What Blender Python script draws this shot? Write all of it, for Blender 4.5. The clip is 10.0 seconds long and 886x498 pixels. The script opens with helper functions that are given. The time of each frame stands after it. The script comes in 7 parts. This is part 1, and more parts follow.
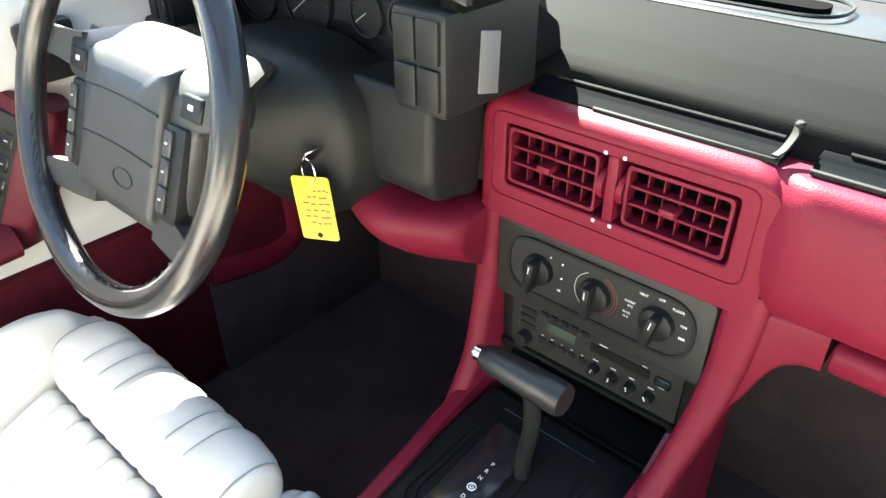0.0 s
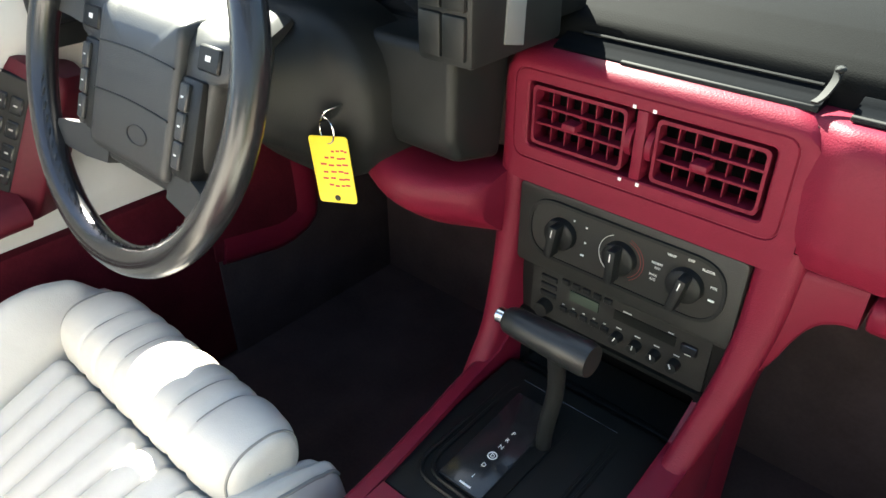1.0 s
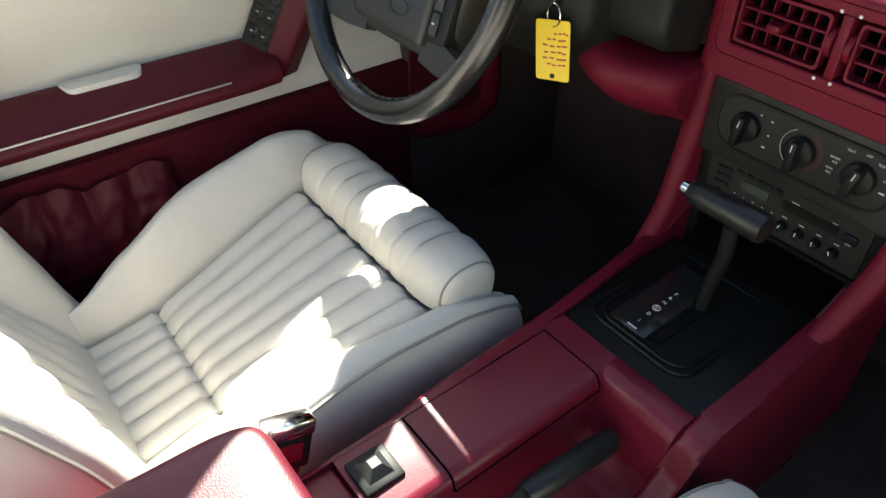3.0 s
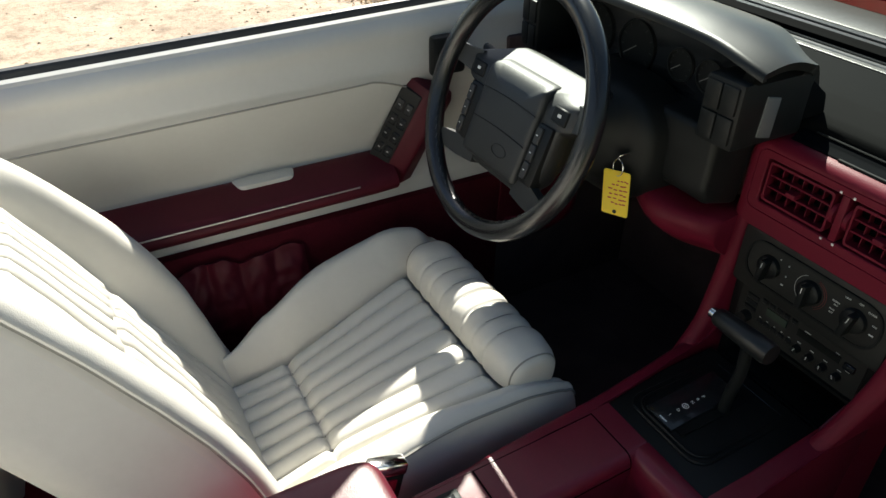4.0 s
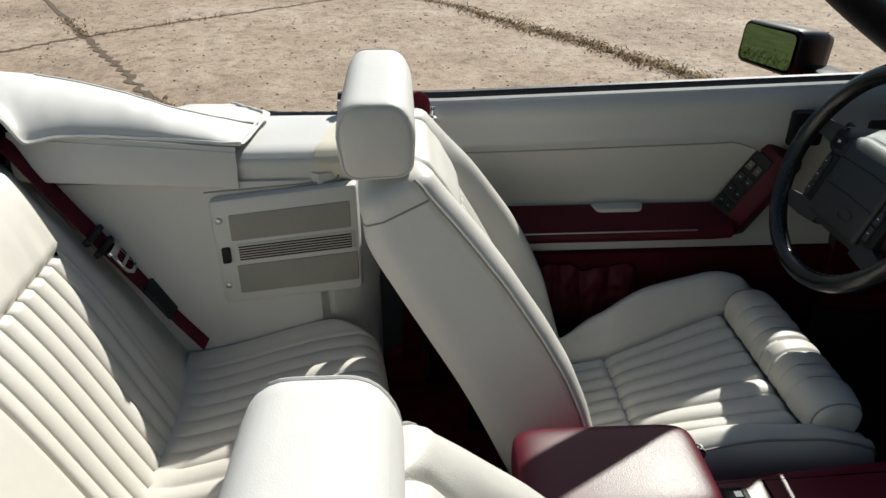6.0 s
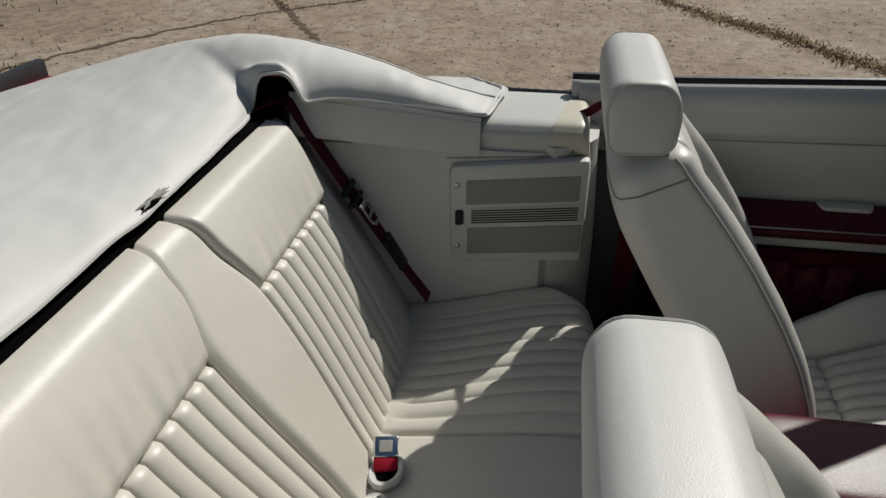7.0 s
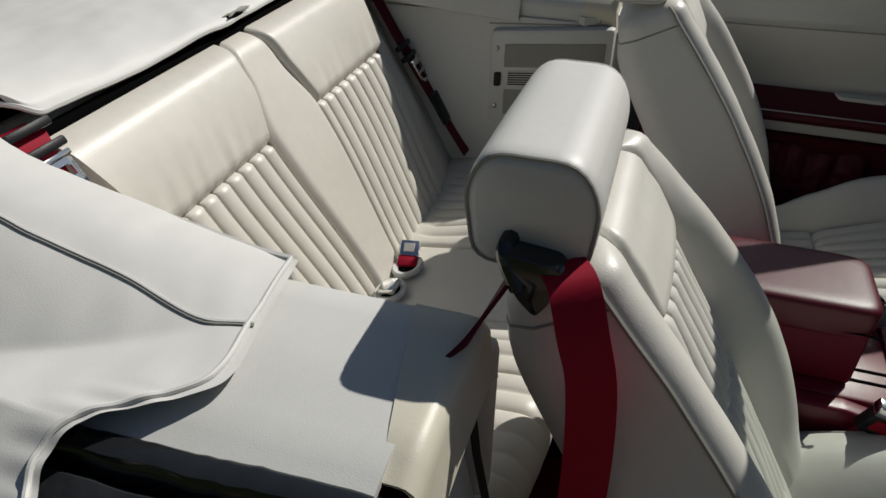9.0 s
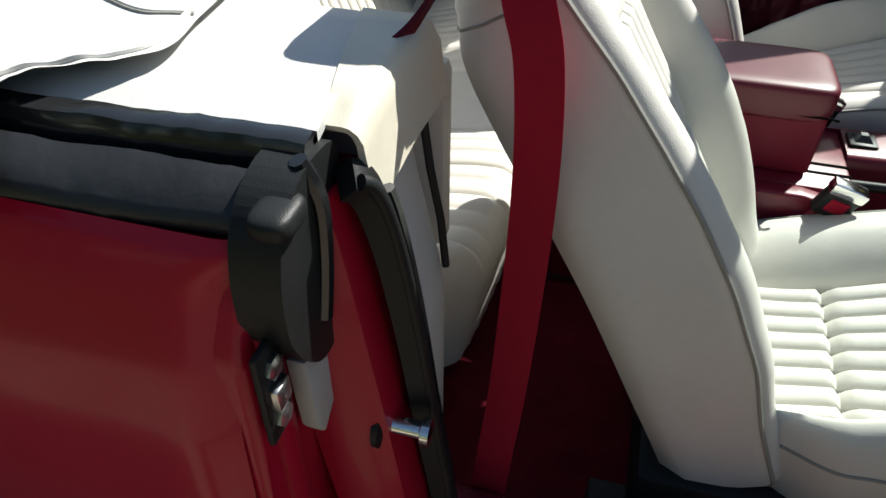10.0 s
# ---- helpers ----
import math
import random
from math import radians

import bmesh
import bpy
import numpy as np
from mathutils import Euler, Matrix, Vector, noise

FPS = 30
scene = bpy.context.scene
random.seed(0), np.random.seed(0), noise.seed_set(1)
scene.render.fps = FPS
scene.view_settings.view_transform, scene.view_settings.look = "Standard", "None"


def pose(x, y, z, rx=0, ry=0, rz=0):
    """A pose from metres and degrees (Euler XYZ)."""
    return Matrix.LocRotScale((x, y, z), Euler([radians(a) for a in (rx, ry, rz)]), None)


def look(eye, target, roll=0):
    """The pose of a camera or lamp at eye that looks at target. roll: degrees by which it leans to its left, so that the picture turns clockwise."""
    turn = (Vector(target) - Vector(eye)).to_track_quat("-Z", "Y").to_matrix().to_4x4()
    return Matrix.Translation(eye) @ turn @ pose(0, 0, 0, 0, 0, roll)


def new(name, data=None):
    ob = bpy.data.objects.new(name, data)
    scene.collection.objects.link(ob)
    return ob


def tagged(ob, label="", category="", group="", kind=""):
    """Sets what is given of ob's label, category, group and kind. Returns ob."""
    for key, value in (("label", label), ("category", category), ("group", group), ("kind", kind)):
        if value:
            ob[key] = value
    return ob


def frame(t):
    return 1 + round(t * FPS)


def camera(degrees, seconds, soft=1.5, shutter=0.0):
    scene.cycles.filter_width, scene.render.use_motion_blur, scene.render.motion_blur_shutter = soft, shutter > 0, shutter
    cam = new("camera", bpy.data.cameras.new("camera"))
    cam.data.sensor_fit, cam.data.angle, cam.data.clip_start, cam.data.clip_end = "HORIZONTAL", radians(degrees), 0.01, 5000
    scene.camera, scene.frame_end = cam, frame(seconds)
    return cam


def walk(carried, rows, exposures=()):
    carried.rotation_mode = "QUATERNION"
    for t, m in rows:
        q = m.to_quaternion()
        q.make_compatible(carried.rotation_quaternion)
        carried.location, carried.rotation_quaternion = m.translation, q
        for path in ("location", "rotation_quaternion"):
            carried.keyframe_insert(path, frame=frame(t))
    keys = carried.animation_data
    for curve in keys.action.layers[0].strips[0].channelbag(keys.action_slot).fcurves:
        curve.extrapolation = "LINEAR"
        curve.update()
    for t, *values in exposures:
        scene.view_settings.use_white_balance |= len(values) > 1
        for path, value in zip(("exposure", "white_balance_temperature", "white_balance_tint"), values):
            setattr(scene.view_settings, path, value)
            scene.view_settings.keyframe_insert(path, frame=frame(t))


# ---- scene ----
cam = camera(63.9, 10.0)
PATH = [
    (0, (0.282, 0.423, 1.17), (-0.831, 1.67, 0.073), -0.5),
    (0.5, (0.246, 0.415, 1.163), (-0.861, 1.663, 0.06), -0.3),
    (1, (0.272, 0.404, 1.124), (-0.849, 1.652, 0.034), -0.4),
    (1.5, (0.287, 0.394, 1.081), (-0.82, 1.626, -0.04), -0.4),
    (2, (0.28, 0.358, 1.07), (-0.821, 1.527, -0.122), -0.7),
    (2.5, (0.283, 0.304, 1.061), (-0.86, 1.38, -0.179), -0.4),
    (3, (0.323, 0.22, 1.151), (-0.919, 1.148, -0.113), -0.1),
    (3.2, (0.359, 0.195, 1.194), (-0.936, 1.078, -0.048), 0.1),
    (4.3, (0.474, 0.1, 1.381), (-1.017, 0.869, 0.292), 0.6),
    (4.5, (0.49, 0.092, 1.39), (-1.045, 0.817, 0.334), 0.5),
    (5, (0.547, 0.081, 1.386), (-1.105, 0.569, 0.37), 0.5),
    (5.5, (0.612, 0.031, 1.392), (-1.1, 0.27, 0.386), 0.1),
    (5.7, (0.642, -0.01, 1.386), (-1.088, 0.163, 0.397), -0.0),
    (6.8, (0.763, -0.242, 1.404), (-0.963, -0.392, 0.403), 0.3),
    (7, (0.772, -0.245, 1.402), (-0.93, -0.529, 0.392), -0.4),
    (7.5, (0.808, -0.257, 1.394), (-0.829, -0.773, 0.368), -0.2),
    (8, (0.855, -0.23, 1.37), (-0.71, -0.909, 0.326), 0.0),
    (8.5, (0.935, -0.156, 1.355), (-0.599, -0.842, 0.27), 0.4),
    (9, (1.05, -0.069, 1.333), (-0.523, -0.556, 0.198), 0.7),
    (9.3, (1.097, -0.044, 1.291), (-0.468, -0.454, 0.114), 0.2),
    (9.6, (1.149, -0.033, 1.224), (-0.399, -0.403, 0.012), 0.2),
    (9.8, (1.164, -0.024, 1.193), (-0.351, -0.387, -0.062), 0.2),
    (10, (1.159, -0.008, 1.166), (-0.314, -0.403, -0.128), 0.6),
]
EXPOSURES = [(0.0, 4.5, 6900, 8), (0.5, 4.0, 6900, 8), (1.0, 3.85, 6900, 8), (2.0, 3.58, 6950, 7), (3.0, 2.8, 6950, 7), (3.2, 2.45, 6900, 7), (4.3, 1.6, 6600, 5), (4.5, 1.5, 6500, 5), (5.0, 1.12, 6400, 5), (5.7, 0.78, 6400, 6), (6.8, -0.15, 6450, 7), (7.5, -0.55, 6500, 8), (8.5, -0.68, 6500, 8), (9.0, -0.2, 6450, 8), (9.5, 0.12, 6350, 7), (9.75, 0.45, 6350, 6), (10.0, 1.22, 6350, 6)]
walk(cam, [(t, look(eye, target, roll)) for t, eye, target, roll in PATH], EXPOSURES)

# ---- world, sun and exposure ----
SUN_DIR = Vector((-0.87, 0.525, 1.0)).normalized()   # towards the sun: ahead and to the driver's side
world = bpy.data.worlds.new("sky")
scene.world = world
world.use_nodes = True
wn = world.node_tree
sky = wn.nodes.new("ShaderNodeTexSky")
sky.sky_type, sky.sun_disc = "NISHITA", False
sky.sun_elevation = math.asin(SUN_DIR.z)
sky.sun_rotation = math.atan2(SUN_DIR.x, SUN_DIR.y)
wn.links.new(sky.outputs[0], wn.nodes["Background"].inputs[0])
wn.nodes["Background"].inputs[1].default_value = 0.05
sun = new("sun", bpy.data.lights.new("sun", "SUN"))
sun.data.energy, sun.data.angle, sun.data.color = 5.0, radians(0.53), (1.0, 0.95, 0.90)
sun.matrix_world = look((0, 0, 6), Vector((0, 0, 6)) - SUN_DIR)


# ---- materials ----
def material(name, color, rough=0.5, metal=0.0, vary=0.12, vary_scale=6.0, fine=0.0, fine_scale=400.0,
             grain=0.0, grain_scale=60.0, coat=0.0, spec=0.5, voronoi=False, rough_vary=0.1, stain=None, sheen=0.0):
    """A principled material with colour variation at two scales, uneven gloss and a fine relief."""
    m = bpy.data.materials.new(name)
    m.use_nodes = True
    nt = m.node_tree
    b = nt.nodes["Principled BSDF"]
    link = nt.links.new
    tc = nt.nodes.new("ShaderNodeTexCoord")
    n1 = nt.nodes.new("ShaderNodeTexNoise")
    n1.inputs["Scale"].default_value, n1.inputs["Detail"].default_value = vary_scale, 6
    n2 = nt.nodes.new("ShaderNodeTexNoise")
    n2.inputs["Scale"].default_value, n2.inputs["Detail"].default_value = vary_scale * 14, 4
    link(tc.outputs["Object"], n1.inputs["Vector"]), link(tc.outputs["Object"], n2.inputs["Vector"])
    mixn = nt.nodes.new("ShaderNodeMath")
    mixn.operation = "MULTIPLY_ADD"
    mixn.inputs[1].default_value = 0.35
    link(n2.outputs[0], mixn.inputs[0]), link(n1.outputs[0], mixn.inputs[2])
    ramp = nt.nodes.new("ShaderNodeValToRGB")
    ramp.color_ramp.elements[0].position, ramp.color_ramp.elements[1].position = 0.4, 0.95
    ramp.color_ramp.elements[0].color = (*[c * (1 - vary) for c in color], 1)
    hi = stain if stain else [min(1, c * (1 + vary)) for c in color]
    ramp.color_ramp.elements[1].color = (*hi, 1)
    link(mixn.outputs[0], ramp.inputs[0])
    link(ramp.outputs[0], b.inputs["Base Color"])
    rr = nt.nodes.new("ShaderNodeMapRange")
    rr.inputs["To Min"].default_value, rr.inputs["To Max"].default_value = max(0.02, rough - rough_vary), min(1, rough + rough_vary)
    link(n1.outputs[0], rr.inputs["Value"]), link(rr.outputs[0], b.inputs["Roughness"])
    b.inputs["Metallic"].default_value = metal
    b.inputs["Coat Weight"].default_value = coat
    b.inputs["Coat Roughness"].default_value = 0.05
    b.inputs["Specular IOR Level"].default_value = spec
    b.inputs["Sheen Weight"].default_value = sheen
    last = None
    for amount, scale, kind in ((grain, grain_scale, "noise"), (fine, fine_scale, "voronoi" if voronoi else "noise")):
        if amount <= 0:
            continue
        t = nt.nodes.new("ShaderNodeTexVoronoi" if kind == "voronoi" else "ShaderNodeTexNoise")
        t.inputs["Scale"].default_value = scale
        link(tc.outputs["Object"], t.inputs["Vector"])
        bump = nt.nodes.new("ShaderNodeBump")
        bump.inputs["Strength"].default_value, bump.inputs["Distance"].default_value = amount, 0.002 if scale < 100 else 0.0005
        link(t.outputs[0], bump.inputs["Height"])
        if last:
            link(last.outputs[0], bump.inputs["Normal"])
        last = bump
    if last:
        link(last.outputs[0], b.inputs["Normal"])
    return m


LEATHER = material("cream_leather", (0.55, 0.535, 0.48), 0.42, vary=0.06, vary_scale=5, fine=0.25, fine_scale=700, voronoi=True, grain=0.35, grain_scale=30)
LEATHER_BACK = material("cream_vinyl_back", (0.545, 0.54, 0.505), 0.5, vary=0.06, fine=0.2, fine_scale=800, voronoi=True, grain=0.2, grain_scale=18)
VINYL = material("boot_vinyl", (0.56, 0.555, 0.52), 0.55, vary=0.07, vary_scale=3, fine=0.3, fine_scale=900, grain=0.5, grain_scale=7)
TRIM_WHITE = material("cream_trim_plastic", (0.52, 0.52, 0.49), 0.5, vary=0.05, fine=0.2, fine_scale=900, voronoi=True)
TRIM_YELLOWED = material("yellowed_trim_plastic", (0.56, 0.53, 0.425), 0.42, vary=0.08, fine=0.2, fine_scale=900, voronoi=True)
BENCH_LEATHER = material("aged_cream_leather", (0.56, 0.535, 0.47), 0.42, vary=0.07, vary_scale=4, fine=0.25, fine_scale=700, voronoi=True, grain=0.35, grain_scale=26)
GRILLE = material("grey_grille_cloth", (0.26, 0.255, 0.225), 0.8, vary=0.1, fine=0.6, fine_scale=900)
RED_PLASTIC = material("burgundy_plastic", (0.125, 0.0072, 0.020), 0.46, spec=0.16, vary=0.1, fine=0.25, fine_scale=900, voronoi=True)
CONSOLE_RED = material("burgundy_console_plastic", (0.128, 0.0078, 0.021), 0.34, spec=0.38, vary=0.14, vary_scale=9, fine=0.2, fine_scale=900, voronoi=True)
RED_SOFT = material("burgundy_padding", (0.132, 0.0075, 0.021), 0.48, spec=0.16, vary=0.12, fine=0.35, fine_scale=600, voronoi=True)
RED_LEATHER = material("burgundy_armrest_vinyl", (0.10, 0.008, 0.018), 0.40, spec=0.4, vary=0.15, fine=0.25, fine_scale=600, voronoi=True)
DOOR_VINYL = material("burgundy_door_vinyl", (0.066, 0.006, 0.013), 0.52, spec=0.22, vary=0.2, vary_scale=10, fine=0.25, fine_scale=600, voronoi=True)
RED_CARPET = material("burgundy_carpet", (0.06, 0.0055, 0.011), 0.95, vary=0.35, vary_scale=12, fine=1.0, fine_scale=300, spec=0.1)
REAR_CARPET = material("rear_burgundy_carpet", (0.10, 0.008, 0.016), 0.95, vary=0.35, vary_scale=12, fine=1.0, fine_scale=300, spec=0.05)
DARK_CARPET = material("dark_floor_carpet", (0.055, 0.040, 0.040), 0.95, vary=0.3, vary_scale=12, fine=1.0, fine_scale=300, spec=0.1)
RED_WEB = material("red_webbing", (0.27, 0.006, 0.022), 0.65, spec=0.12, vary=0.08, fine=0.25, fine_scale=1500)
# shaded copy of the red webbing: the shade is put into its colour
SHADED_WEB = material("shaded_red_webbing", (0.085, 0.009, 0.018), 0.7, spec=0.1, vary=0.25, vary_scale=30, fine=0.25, fine_scale=1500)
RED_PAINT = material("red_car_paint", (0.31, 0.005, 0.022), 0.30, spec=0.18, vary=0.05, vary_scale=2, coat=0.12, rough_vary=0.03)
BLACK = material("black_plastic", (0.010, 0.0112, 0.0112), 0.45, spec=0.22, vary=0.2, fine=0.25, fine_scale=900, voronoi=True)
PLATE_BLACK = material("black_plate_plastic", (0.0058, 0.0068, 0.0066), 0.42, spec=0.20, vary=0.2, fine=0.25, fine_scale=900, voronoi=True)
BLACK_PAD = material("black_dash_vinyl", (0.0055, 0.006, 0.006), 0.8, spec=0.03, vary=0.2, fine=0.3, fine_scale=700, voronoi=True)
HOOD_VINYL = material("black_hood_vinyl", (0.0125, 0.0130, 0.0122), 0.36, spec=0.38, vary=0.2, fine=0.25, fine_scale=700, voronoi=True)
BLACK_GLOSS = material("black_gloss", (0.012, 0.013, 0.014), 0.16, vary=0.2)
BLACK_LEATHER = material("black_wheel_leather", (0.012, 0.013, 0.0145), 0.25, spec=0.6, vary=0.25, fine=0.10, fine_scale=600, voronoi=True)
RUBBER = material("black_rubber", (0.017, 0.019, 0.021), 0.5, spec=0.4, vary=0.3, grain=0.3, grain_scale=80)
GRIP_BLACK = material("black_grip_plastic", (0.011, 0.0125, 0.0125), 0.36, spec=0.35, vary=0.2, fine=0.15, fine_scale=700, voronoi=True)
CHANNEL = material("dark_dash_foil", (0.0030, 0.0038, 0.0048), 0.8, spec=0.02, vary=0.25, vary_scale=14, fine=0.2, fine_scale=500)
WORN_EDGE = material("worn_grey_edge", (0.013, 0.0145, 0.0145), 0.7, spec=0.15, vary=0.3, vary_scale=20)
BLANK = material("pale_blank_plastic", (0.13, 0.135, 0.135), 0.5, vary=0.1, fine=0.2, fine_scale=900, voronoi=True)
DIM_RED_INK = material("faded_red_print", (0.20, 0.025, 0.025), 0.6, vary=0.02)
CHARCOAL = material("charcoal_panel", (0.0155, 0.0160, 0.0146), 0.5, spec=0.32, vary=0.12, fine=0.25, fine_scale=900, voronoi=True)
GREY_PAD = material("grey_wheel_pad", (0.021, 0.0228, 0.0228), 0.5, vary=0.1, fine=0.3, fine_scale=900, voronoi=True)
# grey of cream trim in deep shade, for the panel behind the door
SHADE_GREY = material("door_shade_grey", (0.075, 0.077, 0.076), 0.6, vary=0.12, fine=0.3, fine_scale=900, voronoi=True)
CHROME = material("chrome", (0.75, 0.75, 0.74), 0.14, metal=1.0, vary=0.05)
STEEL = material("zinc_steel", (0.5, 0.5, 0.5), 0.3, metal=1.0, vary=0.15)
WHITE_INK = material("white_print", (0.75, 0.75, 0.72), 0.5, vary=0.02)
RED_INK = material("red_print", (0.45, 0.03, 0.03), 0.5, vary=0.02)
YELLOW = material("yellow_tag_card", (0.80, 0.58, 0.02), 0.4, vary=0.05)
# near black: stands in for the shade inside holes, slots and gaps
SHADOW_HOLE = material("near_black_shade", (0.0022, 0.0022, 0.0022), 0.9, spec=0.02, vary=0.1)
MIRROR = material("mirror_glass", (0.58, 0.61, 0.59), 0.02, metal=1.0, vary=0.0, rough_vary=0.0)
SCREEN = material("lcd_window", (0.05, 0.065, 0.05), 0.2, vary=0.05)
GREY_CLOTH = material("grey_visor_cloth", (0.33, 0.32, 0.30), 0.8, vary=0.05)


def glass_material():
    """Tinted screen: lets light through dimmed, with a faint gloss."""
    m = bpy.data.materials.new("windscreen_glass")
    m.use_nodes = True
    nt = m.node_tree
    nt.nodes.remove(nt.nodes["Principled BSDF"])
    clear, gloss, mix = (nt.nodes.new("ShaderNodeBsdf" + k) if k != "MixShader" else nt.nodes.new("ShaderNodeMixShader") for k in ("Transparent", "Glossy", "MixShader"))
    clear.inputs["Color"].default_value = (0.90, 0.935, 0.915, 1)
    gloss.inputs["Roughness"].default_value = 0.02
    mix.inputs[0].default_value = 0.03
    nt.links.new(clear.outputs[0], mix.inputs[1])
    nt.links.new(gloss.outputs[0], mix.inputs[2])
    nt.links.new(mix.outputs[0], nt.nodes["Material Output"].inputs["Surface"])
    return m


GLASS = glass_material()


# ---- mesh helpers ----
def thing(name, at, label, category, group="", kind=""):
    ob = new(name)
    ob.empty_display_size = 0.05
    ob.location = at
    return tagged(ob, label, category, group, kind)


def world_at(ob):
    v = Vector(ob.location)
    while ob.parent:
        ob = ob.parent
        v += Vector(ob.location)
    return v


def part(name, bm, mat, parent=None, label="", smooth=True, angle=40):
    """One mesh object, under a thing or a part; the bmesh is in world coordinates."""
    me = bpy.data.meshes.new(name)
    if parent:
        bmesh.ops.translate(bm, verts=bm.verts, vec=-world_at(parent))
    bmesh.ops.recalc_face_normals(bm, faces=bm.faces)
    bm.to_mesh(me)
    bm.free()
    if mat:
        me.materials.append(mat)
    if smooth:
        me.shade_smooth()
        me.set_sharp_from_angle(angle=radians(angle))
    ob = new(name, me)
    if parent:
        ob.parent = parent
    if label:
        ob["label"] = label
    return ob


def box(x0, x1, y0, y1, z0, z1, bevel=0.0, seg=2, m=None):
    bm = bmesh.new()
    bmesh.ops.create_cube(bm, size=1.0)
    for v in bm.verts:
        v.co = Vector(((x0 + x1) / 2 + v.co.x * (x1 - x0), (y0 + y1) / 2 + v.co.y * (y1 - y0), (z0 + z1) / 2 + v.co.z * (z1 - z0)))
    if bevel > 0:
        bmesh.ops.bevel(bm, geom=bm.edges[:], offset=bevel, segments=seg, profile=0.5, affect="EDGES")
    if m:
        bmesh.ops.transform(bm, matrix=m, verts=bm.verts)
    return bm


def prism(profile, axis, a0, a1, bevel=0.0, seg=2, m=None):
    """A closed outline, swept along an axis. axis x: outline (y, z); y: (x, z); z: (x, y)."""
    def place(p, a):
        return {"x": (a, p[0], p[1]), "y": (p[0], a, p[1]), "z": (p[0], p[1], a)}[axis]
    bm = bmesh.new()
    lo = [bm.verts.new(place(p, a0)) for p in profile]
    hi = [bm.verts.new(place(p, a1)) for p in profile]
    n = len(profile)
    bm.faces.new(lo), bm.faces.new(hi[::-1])
    for i in range(n):
        bm.faces.new((lo[i], lo[(i + 1) % n], hi[(i + 1) % n], hi[i]))
    if bevel > 0:
        bmesh.ops.bevel(bm, geom=bm.edges[:], offset=bevel, segments=seg, profile=0.5, affect="EDGES", clamp_overlap=True)
    if m:
        bmesh.ops.transform(bm, matrix=m, verts=bm.verts)
    return bm


def loft(rings, closed=True, caps=True):
    bm = bmesh.new()
    vs = [[bm.verts.new(p) for p in ring] for ring in rings]
    n = len(rings[0])
    for a, b in zip(vs, vs[1:]):
        for i in range(n if closed else n - 1):
            j = (i + 1) % n
            bm.faces.new((a[i], a[j], b[j], b[i]))
    if caps and closed:
        bm.faces.new(vs[0][::-1]), bm.faces.new(vs[-1])
    return bm


def sheet(fn, nu, nv, thick=0.0):
    """A surface from fn(u, v), u and v from 0 to 1; thick gives it a back."""
    bm = bmesh.new()
    vs = [[bm.verts.new(fn(i / nu, j / nv)) for j in range(nv + 1)] for i in range(nu + 1)]
    for i in range(nu):
        for j in range(nv):
            bm.faces.new((vs[i][j], vs[i + 1][j], vs[i + 1][j + 1], vs[i][j + 1]))
    if thick:
        bmesh.ops.recalc_face_normals(bm, faces=bm.faces)
        bmesh.ops.solidify(bm, geom=bm.faces[:], thickness=thick)
    return bm


def tube(points, r, seg=10, caps=True, closed=False, flat=1.0):
    """A round bar along points; flat squeezes it across."""
    pts = [Vector(p) for p in points]
    rings = []
    n = len(pts)
    ref = None
    for i, p in enumerate(pts):
        a, b = (pts[i - 1], pts[(i + 1) % n]) if closed else (pts[max(0, i - 1)], pts[min(n - 1, i + 1)])
        t = (b - a).normalized()
        if ref is None:
            ref = t.orthogonal().normalized()
        ref = (ref - t * ref.dot(t)).normalized()
        side = t.cross(ref)
        rr = r[i] if isinstance(r, (list, tuple)) else r
        rings.append([p + ref * rr * math.cos(k * math.tau / seg) + side * rr * flat * math.sin(k * math.tau / seg) for k in range(seg)])
    if closed:
        rings.append(rings[0])
        bm = loft(rings, True, False)
        bmesh.ops.remove_doubles(bm, verts=bm.verts, dist=1e-6)
        return bm
    return loft(rings, True, caps)


def lathe(profile, seg=24, m=None):
    """Outline (radius, height) turned about z."""
    bm = loft([[(r * math.cos(k * math.tau / seg), r * math.sin(k * math.tau / seg), h) for k in range(seg)] for r, h in profile])
    if m:
        bmesh.ops.transform(bm, matrix=m, verts=bm.verts)
    return bm


def ribbon(points, width, thick, across):
    """A flat strap along points; across: the direction of its width (one, or one per point)."""
    pts = [Vector(p) for p in points]
    rings = []
    for i, p in enumerate(pts):
        t = (pts[min(len(pts) - 1, i + 1)] - pts[max(0, i - 1)]).normalized()
        w = Vector(across[i] if isinstance(across[0], (tuple, list)) else across)
        w = (w - t * w.dot(t)).normalized()
        n = t.cross(w) * thick / 2
        w = w * width / 2
        rings.append([p - w - n, p + w - n, p + w + n, p - w + n])
    return loft(rings)


def smooth_path(points, steps=6):
    """A curve through points."""
    pts = [Vector(p) for p in points]
    out = []
    for i in range(len(pts) - 1):
        p0, p1, p2, p3 = pts[max(0, i - 1)], pts[i], pts[i + 1], pts[min(len(pts) - 1, i + 2)]
        for k in range(steps):
            t = k / steps
            out.append(0.5 * (2 * p1 + (p2 - p0) * t + (2 * p0 - 5 * p1 + 4 * p2 - p3) * t * t + (3 * p1 - p0 - 3 * p2 + p3) * t ** 3))
    return out + [pts[-1]]


def merge(*bms):
    out = bmesh.new()
    for b in bms:
        me = bpy.data.meshes.new("tmp")
        b.to_mesh(me)
        out.from_mesh(me)
        bpy.data.meshes.remove(me)
        b.free()
    return out


def step(a, b, x):
    t = max(0.0, min(1.0, (x - a) / (b - a)))
    return t * t * (3 - 2 * t)


